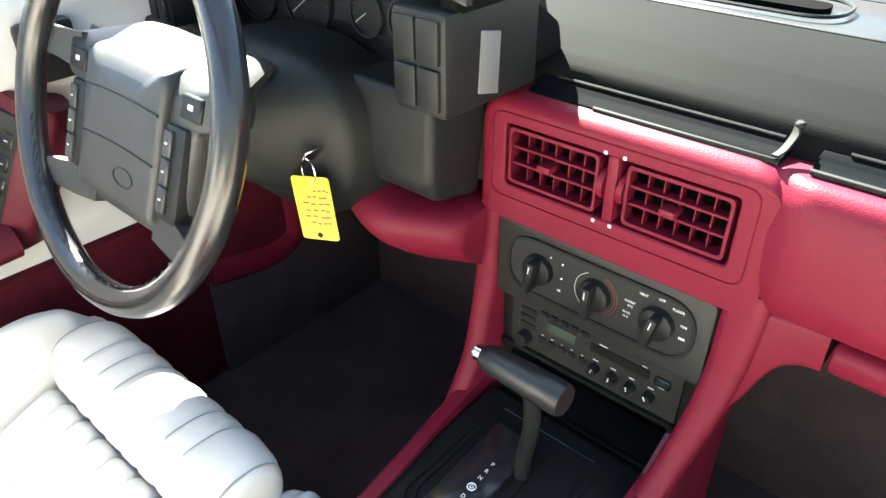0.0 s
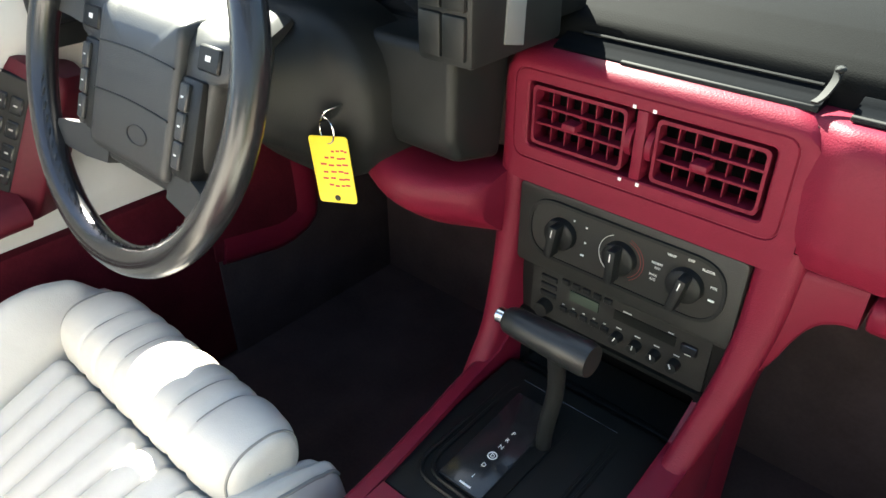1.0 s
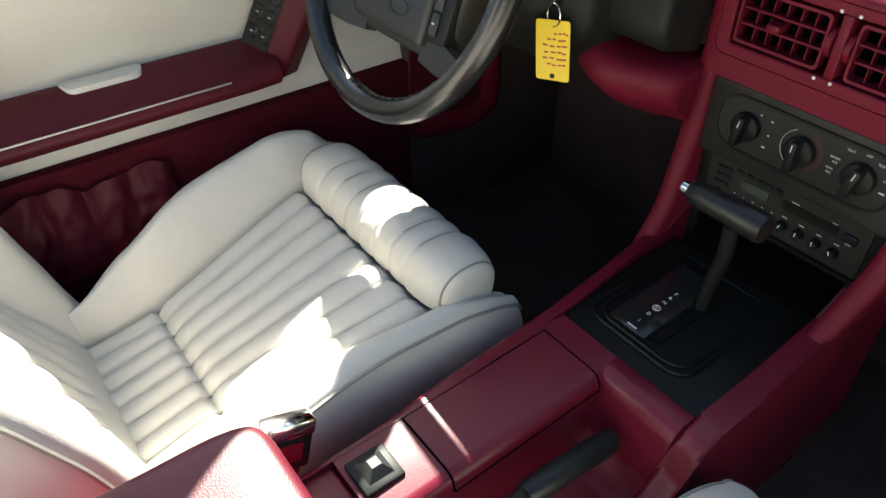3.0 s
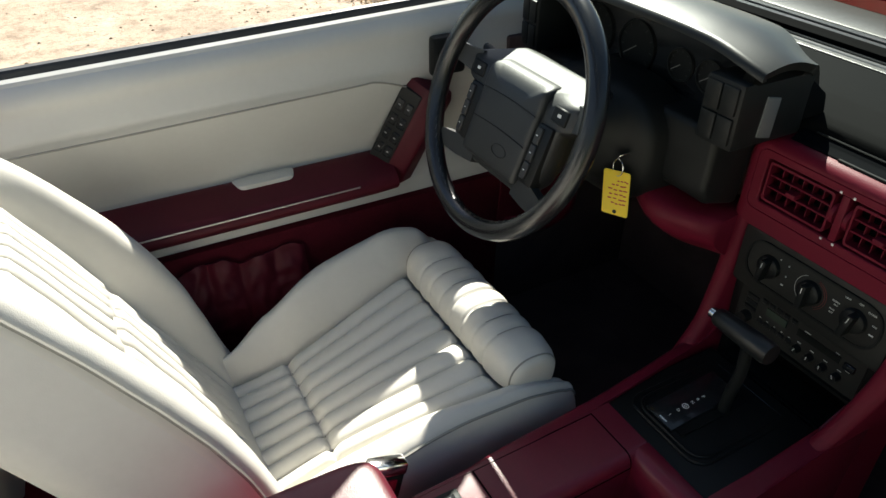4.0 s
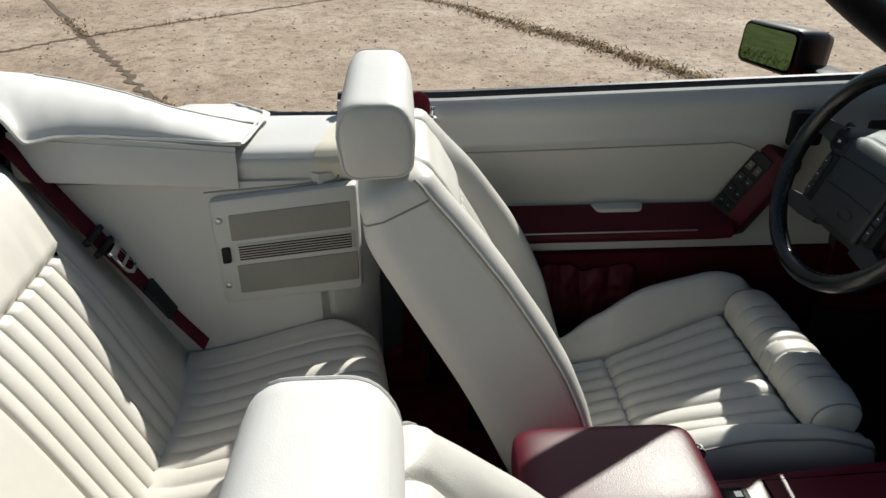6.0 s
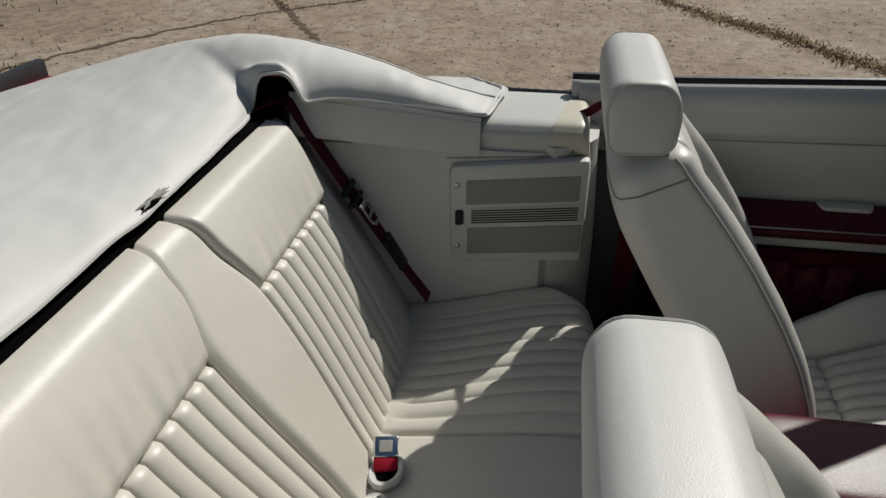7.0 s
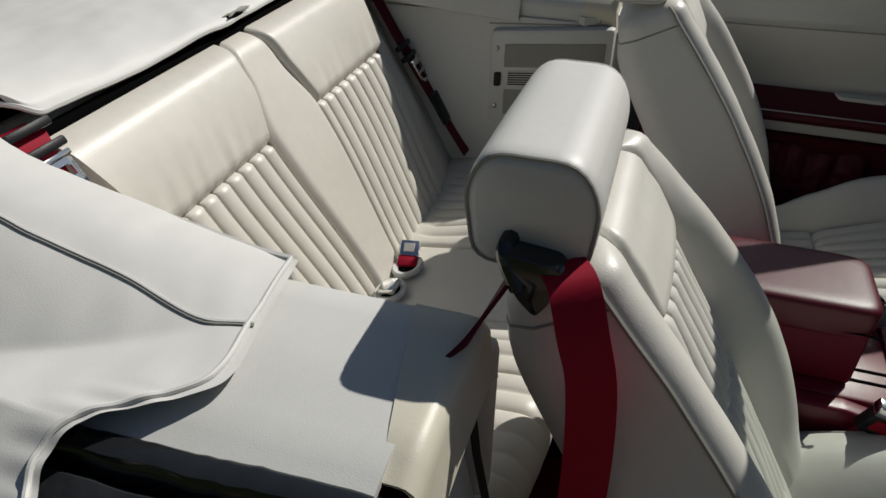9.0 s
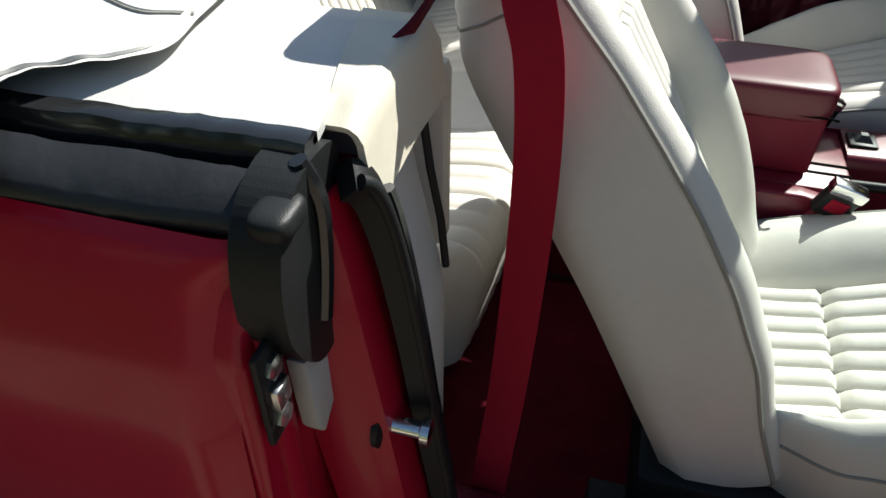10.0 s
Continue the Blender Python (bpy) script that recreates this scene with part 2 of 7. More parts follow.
def lerp(points, x):
    """Linear between (x, y) pairs."""
    for (a, va), (b, vb) in zip(points, points[1:]):
        if x <= b:
            return va + (vb - va) * max(0.0, min(1.0, (x - a) / (b - a)))
    return points[-1][1]


def curve(points, x):
    """Smooth between (x, y) pairs."""
    for (a, va), (b, vb) in zip(points, points[1:]):
        if x <= b:
            return va + (vb - va) * step(a, b, x)
    return points[-1][1]


def spline(points, x):
    """A smooth curve through (x, y) pairs, with no flat spots."""
    for i, ((a, va), (c, vc)) in enumerate(zip(points, points[1:])):
        if x <= c or i == len(points) - 2:
            t = max(0.0, min(1.0, (x - a) / (c - a)))
            pa, pc = points[max(0, i - 1)], points[min(len(points) - 1, i + 2)]
            ma = (vc - pa[1]) / (c - pa[0]) * (c - a)
            mc = (pc[1] - va) / (pc[0] - a) * (c - a)
            return (2 * t ** 3 - 3 * t * t + 1) * va + (t ** 3 - 2 * t * t + t) * ma + (3 * t * t - 2 * t ** 3) * vc + (t ** 3 - t * t) * mc


def superbox(cx, cy, cz, hx, hy, hz, e=0.35, nu=32, nv=20, m=None):
    """A pillow shape between a box and a ball."""
    def sg(v, p):
        return math.copysign(abs(v) ** p, v)
    rings = []
    for j in range(1, nv):
        th = -math.pi / 2 + math.pi * j / nv
        rings.append([(cx + hx * sg(math.cos(th), e) * sg(math.cos(k * math.tau / nu), e), cy + hy * sg(math.cos(th), e) * sg(math.sin(k * math.tau / nu), e), cz + hz * sg(math.sin(th), e)) for k in range(nu)])
    bm = loft(rings)
    if m:
        bmesh.ops.transform(bm, matrix=m, verts=bm.verts)
    return bm


# ---- ground ----
def make_ground():
    m = bpy.data.materials.new("weathered_concrete")
    m.use_nodes = True
    nt, link = m.node_tree, m.node_tree.links.new
    b = nt.nodes["Principled BSDF"]
    b.inputs["Roughness"].default_value = 0.9
    tc = nt.nodes.new("ShaderNodeTexCoord")

    def noise_tex(scale, detail=8.0, rough=0.6):
        n = nt.nodes.new("ShaderNodeTexNoise")
        n.inputs["Scale"].default_value, n.inputs["Detail"].default_value, n.inputs["Roughness"].default_value = scale, detail, rough
        link(tc.outputs["Object"], n.inputs["Vector"])
        return n

    def ramp(src, stops):
        r = nt.nodes.new("ShaderNodeValToRGB")
        r.color_ramp.elements[0].position, r.color_ramp.elements[0].color = stops[0][0], (*stops[0][1], 1)
        r.color_ramp.elements[1].position, r.color_ramp.elements[1].color = stops[-1][0], (*stops[-1][1], 1)
        for p, c in stops[1:-1]:
            r.color_ramp.elements.new(p).color = (*c, 1)
        link(src.outputs[0], r.inputs[0])
        return r

    def mix(kind, a, c, f):
        x = nt.nodes.new("ShaderNodeMix")
        x.data_type, x.blend_type = "RGBA", kind
        link(a.outputs[2 if a.type == "MIX" else 0], x.inputs[6]), link(c.outputs[0], x.inputs[7])
        x.inputs[0].default_value = f
        return x

    big = ramp(noise_tex(0.7), [(0.35, (0.25, 0.192, 0.135)), (0.5, (0.335, 0.265, 0.19)), (0.65, (0.40, 0.335, 0.26))])
    mid = ramp(noise_tex(5.0, 10, 0.7), [(0.35, (0.55, 0.5, 0.45)), (0.6, (1, 1, 1))])
    fine = ramp(noise_tex(24.0, 8, 0.8), [(0.36, (0.34, 0.29, 0.25)), (0.47, (1, 1, 1))])
    patch = ramp(noise_tex(8.0, 9, 0.75), [(0.40, (0.52, 0.47, 0.43)), (0.5, (1, 1, 1))])
    c = mix("MULTIPLY", mix("MULTIPLY", mix("MULTIPLY", big, mid, 0.6), patch, 0.7), fine, 0.8)
    link(c.outputs[2], b.inputs["Base Color"])
    bump = nt.nodes.new("ShaderNodeBump")
    bump.inputs["Strength"].default_value, bump.inputs["Distance"].default_value = 0.9, 0.01
    link(noise_tex(38.0, 8, 0.7).outputs[0], bump.inputs["Height"])
    link(bump.outputs[0], b.inputs["Normal"])
    return m


CONCRETE = make_ground()
GRASS = material("lawn_soil", (0.05, 0.065, 0.02), 0.95, vary=0.5, vary_scale=3, fine=1.0, fine_scale=60, spec=0.1)
WEED = material("dry_weeds", (0.27, 0.19, 0.095), 0.95, vary=0.5, vary_scale=9, spec=0.1)
BLADE = material("grass_blade", (0.07, 0.10, 0.025), 0.8, vary=0.4, vary_scale=5, spec=0.2)
DEADLEAF = material("dead_leaves", (0.16, 0.085, 0.04), 0.85, vary=0.4, vary_scale=9)

ground = part("ground", sheet(lambda u, v: (-1500 + 3000 * u, -1500 + 3000 * v, 0.0), 2, 2), CONCRETE)
tagged(ground, "weathered tan concrete yard with cracks and joints", "ground", kind="structure")


# ---- car body: floor, sides, bonnet, boot lid, windscreen frame ----
def car_body():
    car = thing("car_body", (0, 0, 0.2), "red convertible car body with black window seals", "car body")
    part("floor_pan", box(-0.80, 0.80, 0.42, 1.35, 0.19, 0.235), DARK_CARPET, car, "dark front footwell carpet", smooth=False)
    part("floor_pan", box(-0.80, 0.80, -1.0, 0.42, 0.19, 0.235), REAR_CARPET, car, "burgundy rear carpeted floor", smooth=False)
    part("firewall", box(-0.80, 0.80, 1.30, 1.36, 0.20, 0.92, 0.01), DARK_CARPET, car, "dark carpeted firewall")
    part("tunnel", prism([(-0.14, 0.23), (-0.11, 0.42), (0.11, 0.42), (0.14, 0.23)], "y", -0.6, 1.1, 0.02), DARK_CARPET, car, "burgundy carpet over the tunnel")
    # rear floor step under the back seat
    part("seat_pan", box(-0.56, 0.56, -0.9, -0.2, 0.235, 0.36, 0.02), RED_CARPET, car)
    for s in (-1, 1):
        part("kick_panel", box(min(s * 0.69, s * 0.74), max(s * 0.69, s * 0.74), 0.90, 1.34, 0.22, 0.90, 0.006), DARK_CARPET, car, "dark carpeted kick panel")
        # burgundy side trim, its rolled edge curving down and back
        rim = smooth_path([(1.105, 0.0, 0.72), (1.116, 0.0, 0.60), (1.120, 0.0, 0.53), (1.117, 0.0, 0.465), (1.092, 0.0, 0.431), (1.034, 0.0, 0.415), (0.970, 0.0, 0.424), (0.905, 0.0, 0.436)], 6)
        rings = []
        for k, p in enumerate(rim):
            d = (rim[min(len(rim) - 1, k + 1)] - rim[max(0, k - 1)]).normalized()
            n = Vector((d.z, 0, -d.x))
            rings.append([Vector((s * (0.689 - h), p.x + n.x * q, p.z + n.z * q)) for q, h in ((0.0, 0.0), (0.003, 0.008), (0.014, 0.014), (0.032, 0.013), (0.048, 0.006), (0.060, 0.0))])
        part("kick_trim", loft(rings), RED_PLASTIC, car, "burgundy rolled edge of the footwell side trim", angle=60)
        part("kick_trim", prism([(p.x - 0.012, p.z + 0.012) for p in rim] + [(0.905, 0.72)], "x", min(s * 0.6895, s * 0.684), max(s * 0.6895, s * 0.684)), RED_CARPET, car, "burgundy footwell side trim", smooth=False)
        part("hinge_pillar", box(min(s * 0.742, s * 0.80), max(s * 0.742, s * 0.80), 0.94, 1.34, 0.22, 0.93, 0.006), RED_PAINT, car)
    # sills
    for s in (-1, 1):
        part("sill", box(min(s * 0.72, s * 0.84), max(s * 0.72, s * 0.84), -0.24, 1.25, 0.20, 0.36, 0.02), RED_PAINT, car, "red painted door sill")
        # outer rear quarter skin, seen from above and from the side
        prof = [(0.848, 0.864), (0.857, 0.853), (0.871, 0.82), (0.890, 0.765), (0.903, 0.69), (0.908, 0.60), (0.895, 0.45), (0.87, 0.28)]
        def skin(u, v, s=s, prof=prof):
            y = -0.215 - 1.75 * u
            k = v * (len(prof) - 1)
            i = min(int(k), len(prof) - 2)
            x = prof[i][0] + (prof[i + 1][0] - prof[i][0]) * (k - i)
            z = prof[i][1] + (prof[i + 1][1] - prof[i][1]) * (k - i)
            x -= 0.10 * step(0.55, 1.0, u) + 0.020 * max(0.0, 1 - u / 0.025) ** 2
            y -= (0.028 - 0.034 * step(0.815, 0.862, z)) * (1 - step(0.0, 0.2, u))
            return (s * x, y, z + 0.012 * u)
        part("rear_quarter", sheet(skin, 120, 36, 0.012), RED_PAINT, car, "glossy red rear quarter panel", angle=60)
        # rounded edge of the door opening and jamb
        jamb = [(0.70, 0.86), (0.80, 0.862), (0.845, 0.845), (0.878, 0.77), (0.884, 0.60), (0.87, 0.40), (0.84, 0.26), (0.70, 0.26)]
        part("door_jamb", prism([(s * a, b) for a, b in jamb], "y", -0.30, -0.230, 0.012, 3), RED_PAINT, car, "red painted door jamb")
        part("jamb_fold", loft([[Vector((s * x, y, z)) for x, y in ((0.826, -0.30), (0.832, -0.226), (0.838, -0.221), (0.852, -0.221), (0.858, -0.226), (0.862, -0.30))] for z in (0.26, 0.4, 0.55, 0.70, 0.80)]), RED_PAINT, car, "pressed red fold down the jamb")
        part("jamb_flange", loft([[Vector((s * x, y, z)) for x, y in ((0.722, yf - 0.07), (0.722, yf), (0.735, yf + 0.006), (0.785, yf), (0.800, yf - 0.03), (0.800, yf - 0.07))] for z, yf in ((0.26, -0.125), (0.45, -0.142), (0.65, -0.166), (0.80, -0.186), (0.862, -0.196))]), RED_PAINT, car, "red inner flange of the jamb")
    # boot lid and tail
    part("boot_lid", sheet(lambda u, v: (-0.74 + 1.48 * u, -1.40 - 0.62 * v, 0.905 + 0.03 * math.sin(math.pi * u) - 0.02 * v - 0.05 * step(0.85, 1, v)), 24, 20, 0.02), RED_PAINT, car, "glossy red boot lid")
    part("tail_panel", box(-0.80, 0.80, -2.05, -2.0, 0.35, 0.88, 0.02), RED_PAINT, car)
    # box coloured near black to paint the shade under the folded roof
    part("rear_shelf", box(-0.70, 0.70, -1.42, -0.74, 0.70, 0.80, 0.02), SHADOW_HOLE, car, "near-black box standing in for shade under the folded roof")
    # bonnet, wings and cowl
    part("bonnet", sheet(lambda u, v: (-0.70 + 1.40 * u, 1.50 + 1.15 * v, 0.975 + 0.035 * math.sin(math.pi * u) - 0.10 * v ** 1.6), 24, 20, 0.02), RED_PAINT, car, "glossy red bonnet")
    part("cowl_grille", box(-0.68, 0.68, 1.36, 1.49, 0.93, 0.962, 0.006), BLACK, car, "black cowl grille below the windscreen")
    for s in (-1, 1):
        def wing(u, v, s=s):
            x = spline([(0, 0.70), (0.3, 0.79), (0.5, 0.845), (0.65, 0.872), (0.8, 0.885), (1, 0.88)], v)
            drop = spline([(0, 0.0), (0.3, 0.002), (0.5, 0.016), (0.65, 0.05), (0.8, 0.13), (1, 0.32)], v)
            return (s * x, 1.12 + 1.55 * u, 0.984 - 0.10 * u ** 1.5 - drop)
        part("front_wing", sheet(wing, 24, 14, 0.015), RED_PAINT, car, "glossy red front wing")
    # windscreen frame
    for s in (-1, 1):
        pts = smooth_path([(s * 0.745, 1.10, 0.955), (s * 0.71, 0.95, 1.045), (s * 0.665, 0.76, 1.16), (s * 0.605, 0.53, 1.315), (s * 0.565, 0.42, 1.362)])
        part("windscreen_pillar", tube(pts, 0.036, 12, flat=0.75), BLACK, car, "black windscreen pillar")
    part("windscreen_header", prism([(0.355, 1.350), (0.37, 1.385), (0.44, 1.385), (0.47, 1.36), (0.41, 1.342)], "x", -0.60, 0.60, 0.006), BLACK, car, "black windscreen header")
    part("windscreen", sheet(lambda u, v: ((-0.62 - 0.10 * (1 - v) + (1.24 + 0.20 * (1 - v)) * u), 1.36 - 0.12 * (abs(u - 0.5) * 2) ** 2 - 0.92 * v + 0.02 * (abs(u - 0.5) * 2) ** 2 * v, 0.965 + 0.395 * v + 0.02 * math.sin(math.pi * v)), 16, 10, 0.004), GLASS, car, "tinted windscreen glass")
    return car


car_body()


# ---- front bucket seats ----
def rounded(points, r, n=4):
    """An outline with its corners rounded."""
    pts = [Vector((*p, 0)) for p in points]
    out = []
    for i, p in enumerate(pts):
        a, b = pts[i - 1], pts[(i + 1) % len(pts)]
        d = min(r, (a - p).length * 0.49, (b - p).length * 0.49)
        p0, p1 = p + (a - p).normalized() * d, p + (b - p).normalized() * d
        for k in range(n + 1):
            t = k / n
            q = p0 * (1 - t) ** 2 + p * 2 * t * (1 - t) + p1 * t * t
            out.append((q.x, q.y))
    return out


def pleat(x, pitch, depth):
    return depth * (abs(math.sin(math.pi * x / pitch)) ** 0.45 - 1.0)


def bucket_seat(cx, top, name_label, rest=(-0.152, 0.152, 0.0), shift=0.0):
    seat = thing("bucket_seat", (cx, 0.30, 0.235), name_label, "car seat", "front seats")
    base = Vector((cx, 0.215, 0.475))
    run = Vector((cx, *top)) - base
    length, T = run.length, run.normalized()
    N = Vector((0, T.z, -T.y))

    def width(s):
        return spline([(-0.15, 0.208), (0.15, 0.222), (0.45, 0.218), (0.75, 0.194), (1.0, 0.165)], s)

    def insert(s):
        return curve([(0, 0.125), (0.55, 0.118), (1.0, 0.098)], s)

    def front(x, s):
        a, i = abs(x), insert(s)
        w = width(s)
        bol = spline([(-0.15, 0.016), (0.0, 0.026), (0.25, 0.052), (0.50, 0.056), (0.78, 0.036), (1, 0.008)], s)
        d = bol * math.sin(math.pi * 0.5 * step(i - 0.005, i + 0.7 * (w - i), a))
        d -= 0.009 * math.exp(-((a - i) / 0.006) ** 2)
        d += 0.0016 * noise.noise(Vector((x * 14 + cx * 9, s * 9, 4.0)))
        if a < i:
            # pleats below a plain raised pad, with a chevron seam half way
            d += pleat(x / i, 2 / 8, 0.009) * step(0.0, 0.05, s) * (1 - step(0.815, 0.835, s))
            d += 0.012 * (1 - (a / i) ** 2) * math.sin(math.pi * min(1, s))
            d += 0.009 * step(0.830, 0.862, s) * (1 - 0.5 * step(0.94, 1.0, s))
            d -= 0.010 * math.exp(-((s - 0.828) / 0.010) ** 2) + 0.009 * math.exp(-((s - 0.50 + 0.25 * a) / 0.010) ** 2)
        return d

    def back(s):
        return -spline([(-0.15, 0.134), (0.1, 0.120), (0.45, 0.110), (0.80, 0.122), (0.93, 0.124), (1, 0.110)], s)

    def ring(s, shrink=0.0, lift=0.0):
        """front from -W to W, then round the side and across the back"""
        w = width(s)
        r = 0.03
        pts = []
        i = insert(s)
        for k in range(201):
            q = k - 100
            x = i * q / 72 if abs(q) <= 72 else math.copysign(i + (w - i) * math.sin((abs(q) - 72) / 28 * math.pi / 2), q)
            d = front(x, s)
            over = abs(x) - (w - r)
            if over > 0:
                d -= r - math.sqrt(max(0, r * r - over * over))
            pts.append((x, d))
        b = back(s)
        for k in range(1, 5):
            pts.append((w, front(w, s) - r + (b + r - front(w, s) + r) * k / 5))
        nb = 24
        for k in range(nb + 1):
            x = w * (1 - 2 * k / nb)
            d = b - 0.012 * (1 - (x / w) ** 2)
            over = abs(x) - (w - r)
            if over > 0:
                d += r - math.sqrt(max(0, r * r - over * over))
            pts.append((x, d))
        for k in range(4, 0, -1):
            pts.append((-w, front(-w, s) - r + (b + r - front(w, s) + r) * k / 5))
        mid = (b + front(0, s)) / 2
        out = []
        for x, d in pts:
            x *= 1 - shrink / w
            h = max(1e-4, abs(b) / 2)
            d = mid + (d - mid) * (1 - min(0.95, shrink / h))
            out.append(base + Vector((x, 0, 0)) + T * (s * length + lift) + N * d)
        return out

    ns = 56
    rings = [ring(k / ns) for k in range(-8, ns + 1)]
    for k in range(1, 7):
        a = k / 6 * math.pi / 2
        rings.append(ring(1.0, 0.03 * (1 - math.cos(a)), 0.03 * math.sin(a)))
        rings.insert(0, ring(-8 / ns, 0.045 * (1 - math.cos(a)), -0.045 * math.sin(a)))
    n = len(rings[0])
    lo, hi = 28, 172

    def piece(a, b):
        return loft([[r[k % n] for k in range(a, b + 1)] for r in rings], False)
    part("back_insert", piece(lo, hi), LEATHER, seat, "pleated cream leather insert", angle=60)
    part("back_bolster", piece(0, lo), LEATHER, seat, angle=60)
    part("back_bolster", piece(hi, 200), LEATHER, seat, angle=60)
    shell = piece(200, n)
    shell.faces.new([shell.verts.new(p) for p in rings[-1]])
    part("back_shell", shell, LEATHER_BACK, seat, "smooth cream vinyl seat back", angle=60)
    for k in (4, 196):
        part("piping", tube([r[k] + N * 0.001 for r in rings[:-3]], 0.0030, 6), GRILLE, seat)

    for q in range(-4, 5):
        part("pleat_seam", tube([base + Vector((insert(s) * q * 2 / 8, 0, 0)) + T * (s * length) + N * (front(insert(s) * q * 0.2499, s) + 0.0008) for s in [0.06 + 0.73 * k / 40 for k in range(41)]], 0.0010, 5), GRILLE, seat)

    # welt across each shoulder, round to the back
    r = rings[14 + 55]
    for seam in (r[196:230], r[-14:] + r[:5]):
        part("shoulder_seam", tube([p for p in seam], 0.0017, 5), GRILLE, seat)

    ccx = cx + shift
    side = 1 if cx < 0 else -1      # towards the console

    # cushion: tilted up to the front, its pleated insert widening forwards
    def cins(y):
        return spline([(0.10, 0.142), (0.20, 0.133), (0.33, 0.127), (0.46, 0.147), (0.60, 0.173), (0.70, 0.178)], y)

    def zin(y):
        return spline([(0.12, 0.430), (0.22, 0.440), (0.33, 0.466), (0.46, 0.503), (0.60, 0.537), (0.66, 0.530), (0.70, 0.508)], y)

    def bolster(y, outer):
        """Outline (out from the insert's edge, up) over one bolster and down its flank."""
        if outer:
            b = curve([(0.1, 0.01), (0.22, 0.045), (0.40, 0.078), (0.56, 0.064), (0.64, 0.050), (0.68, 0.028), (0.70, 0.008)], y)
            w = curve([(0.1, 0.020), (0.22, 0.030), (0.32, 0.080), (0.45, 0.104), (0.60, 0.092), (0.70, 0.070)], y)
            rows = [(0, -0.008), (0.25 * w, 0.50 * b), (0.50 * w, 0.93 * b), (0.66 * w, b), (0.85 * w, 0.85 * b), (0.97 * w, 0.45 * b), (w, -0.01), (w - 0.010, -0.075), (w - 0.03, -0.13)]
        else:
            ww = (0.212 if cx < 0 else 0.256) - cins(y) - 0.010 * (1 - step(0.12, 0.3, y)) - 0.010 * step(0.62, 0.70, y)
            wz = spline([(0.1, 0.004), (0.30, 0.026), (0.40, 0.030), (0.475, 0.026), (0.554, 0.006), (0.627, -0.012), (0.68, -0.022)], y)
            rows = [(0, -0.008), (0.25 * ww, 0.55 * (wz + 0.014)), (0.50 * ww, wz + 0.012), (0.70 * ww, wz + 0.014), (0.90 * ww, wz + 0.008), (ww, wz), (ww + 0.006, wz - 0.016), (ww + 0.010, wz - 0.042), (ww + 0.008, wz - 0.085), (ww, wz - 0.16)]
        n = len(rows) - 1
        table = [[(k / n, r[q]) for k, r in enumerate(rows)] for q in (0, 1)]
        return [(spline(table[0], k / 40), spline(table[1], k / 40)) for k in range(41)]

    def inside(x, y):
        z = zin(y) + pleat(x / cins(y), 2 / 8, 0.010) - 0.010 * math.exp(-((abs(x) - cins(y)) / 0.006) ** 2)
        z -= 0.013 * math.exp(-((y - 0.330) / 0.006) ** 2) + 0.024 * step(0.575, 0.605, y)
        return z + 0.0022 * noise.noise(Vector((x * 11 + cx * 5, y * 11, 7.0)))

    def crow(y):
        i, c = cins(y), ccx
        z0 = zin(y)
        lean = {s: [(i + u, z0 + v + 0.0025 * noise.noise(Vector((s * 3 + u * 16, y * 12, cx)))) for u, v in bolster(y, s != side)] for s in (-1, 1)}
        row = [(-u, v) for u, v in lean[-1][:0:-1]]
        row += [(i * q / 72, inside(i * q / 72, y)) for q in range(-72, 73)]
        row += lean[1][1:]
        reach = 0.020 * step(0.54, 0.675, y)                  # the console-side bolster runs further forward
        return [Vector((c + x, y + reach * step(i - 0.004, i + 0.024, side * x), z)) for x, z in row]

    rows = [crow(0.12 + 0.555 * k / 64) for k in range(65)]
    for k in range(1, 7):                                     # rounded nose
        a = k / 6 * math.pi / 2
        rows.append([Vector((ccx + (p.x - ccx) * (1 - 0.05 * (1 - math.cos(a))), p.y + 0.028 * math.sin(a), 0.37 + (p.z - 0.37) * (1 - 0.36 * (1 - math.cos(a))))) for p in rows[64]])
    rows.append([Vector((p.x, p.y - 0.03, 0.36)) for p in rows[-1]])
    m = len(rows[0])
    lo, hi = 40, 184

    def cpiece(a, b):
        return loft([r[a:b + 1] for r in rows], False)
    part("cushion_insert", cpiece(lo, hi), LEATHER, seat, "pleated cream leather insert", angle=60)
    part("cushion_bolster", cpiece(0, lo), LEATHER, seat, angle=60)
    part("cushion_bolster", cpiece(hi, m - 1), LEATHER, seat, angle=60)
    for k in ((lo - 28, hi + 22) if side > 0 else (lo - 22, hi + 28)):
        part("piping", tube([r[k] + Vector((0, 0, 0.001)) for r in rows[4:69]], 0.0026, 6), GRILLE, seat)

    for q in range(-4, 5):
        part("pleat_seam", tube([Vector((ccx + cins(y) * q * 2 / 8, y, inside(cins(y) * q * 2 / 8, y) + 0.0008)) for y in [0.17 + 0.40 * k / 50 for k in range(51)]], 0.0010, 5), GRILLE, seat)
    part("cross_seam", tube([Vector((ccx + 0.122 * k / 16, 0.330, inside(0.122 * k / 16, 0.330) + 0.001)) for k in range(-16, 17)], 0.0011, 5), GRILLE, seat)

    # thigh roll: puffed sections, rounded off at both ends
    rc = ccx

    seams = (0.190, 0.295, 0.400, 0.505, 0.610, 0.715, 0.815)

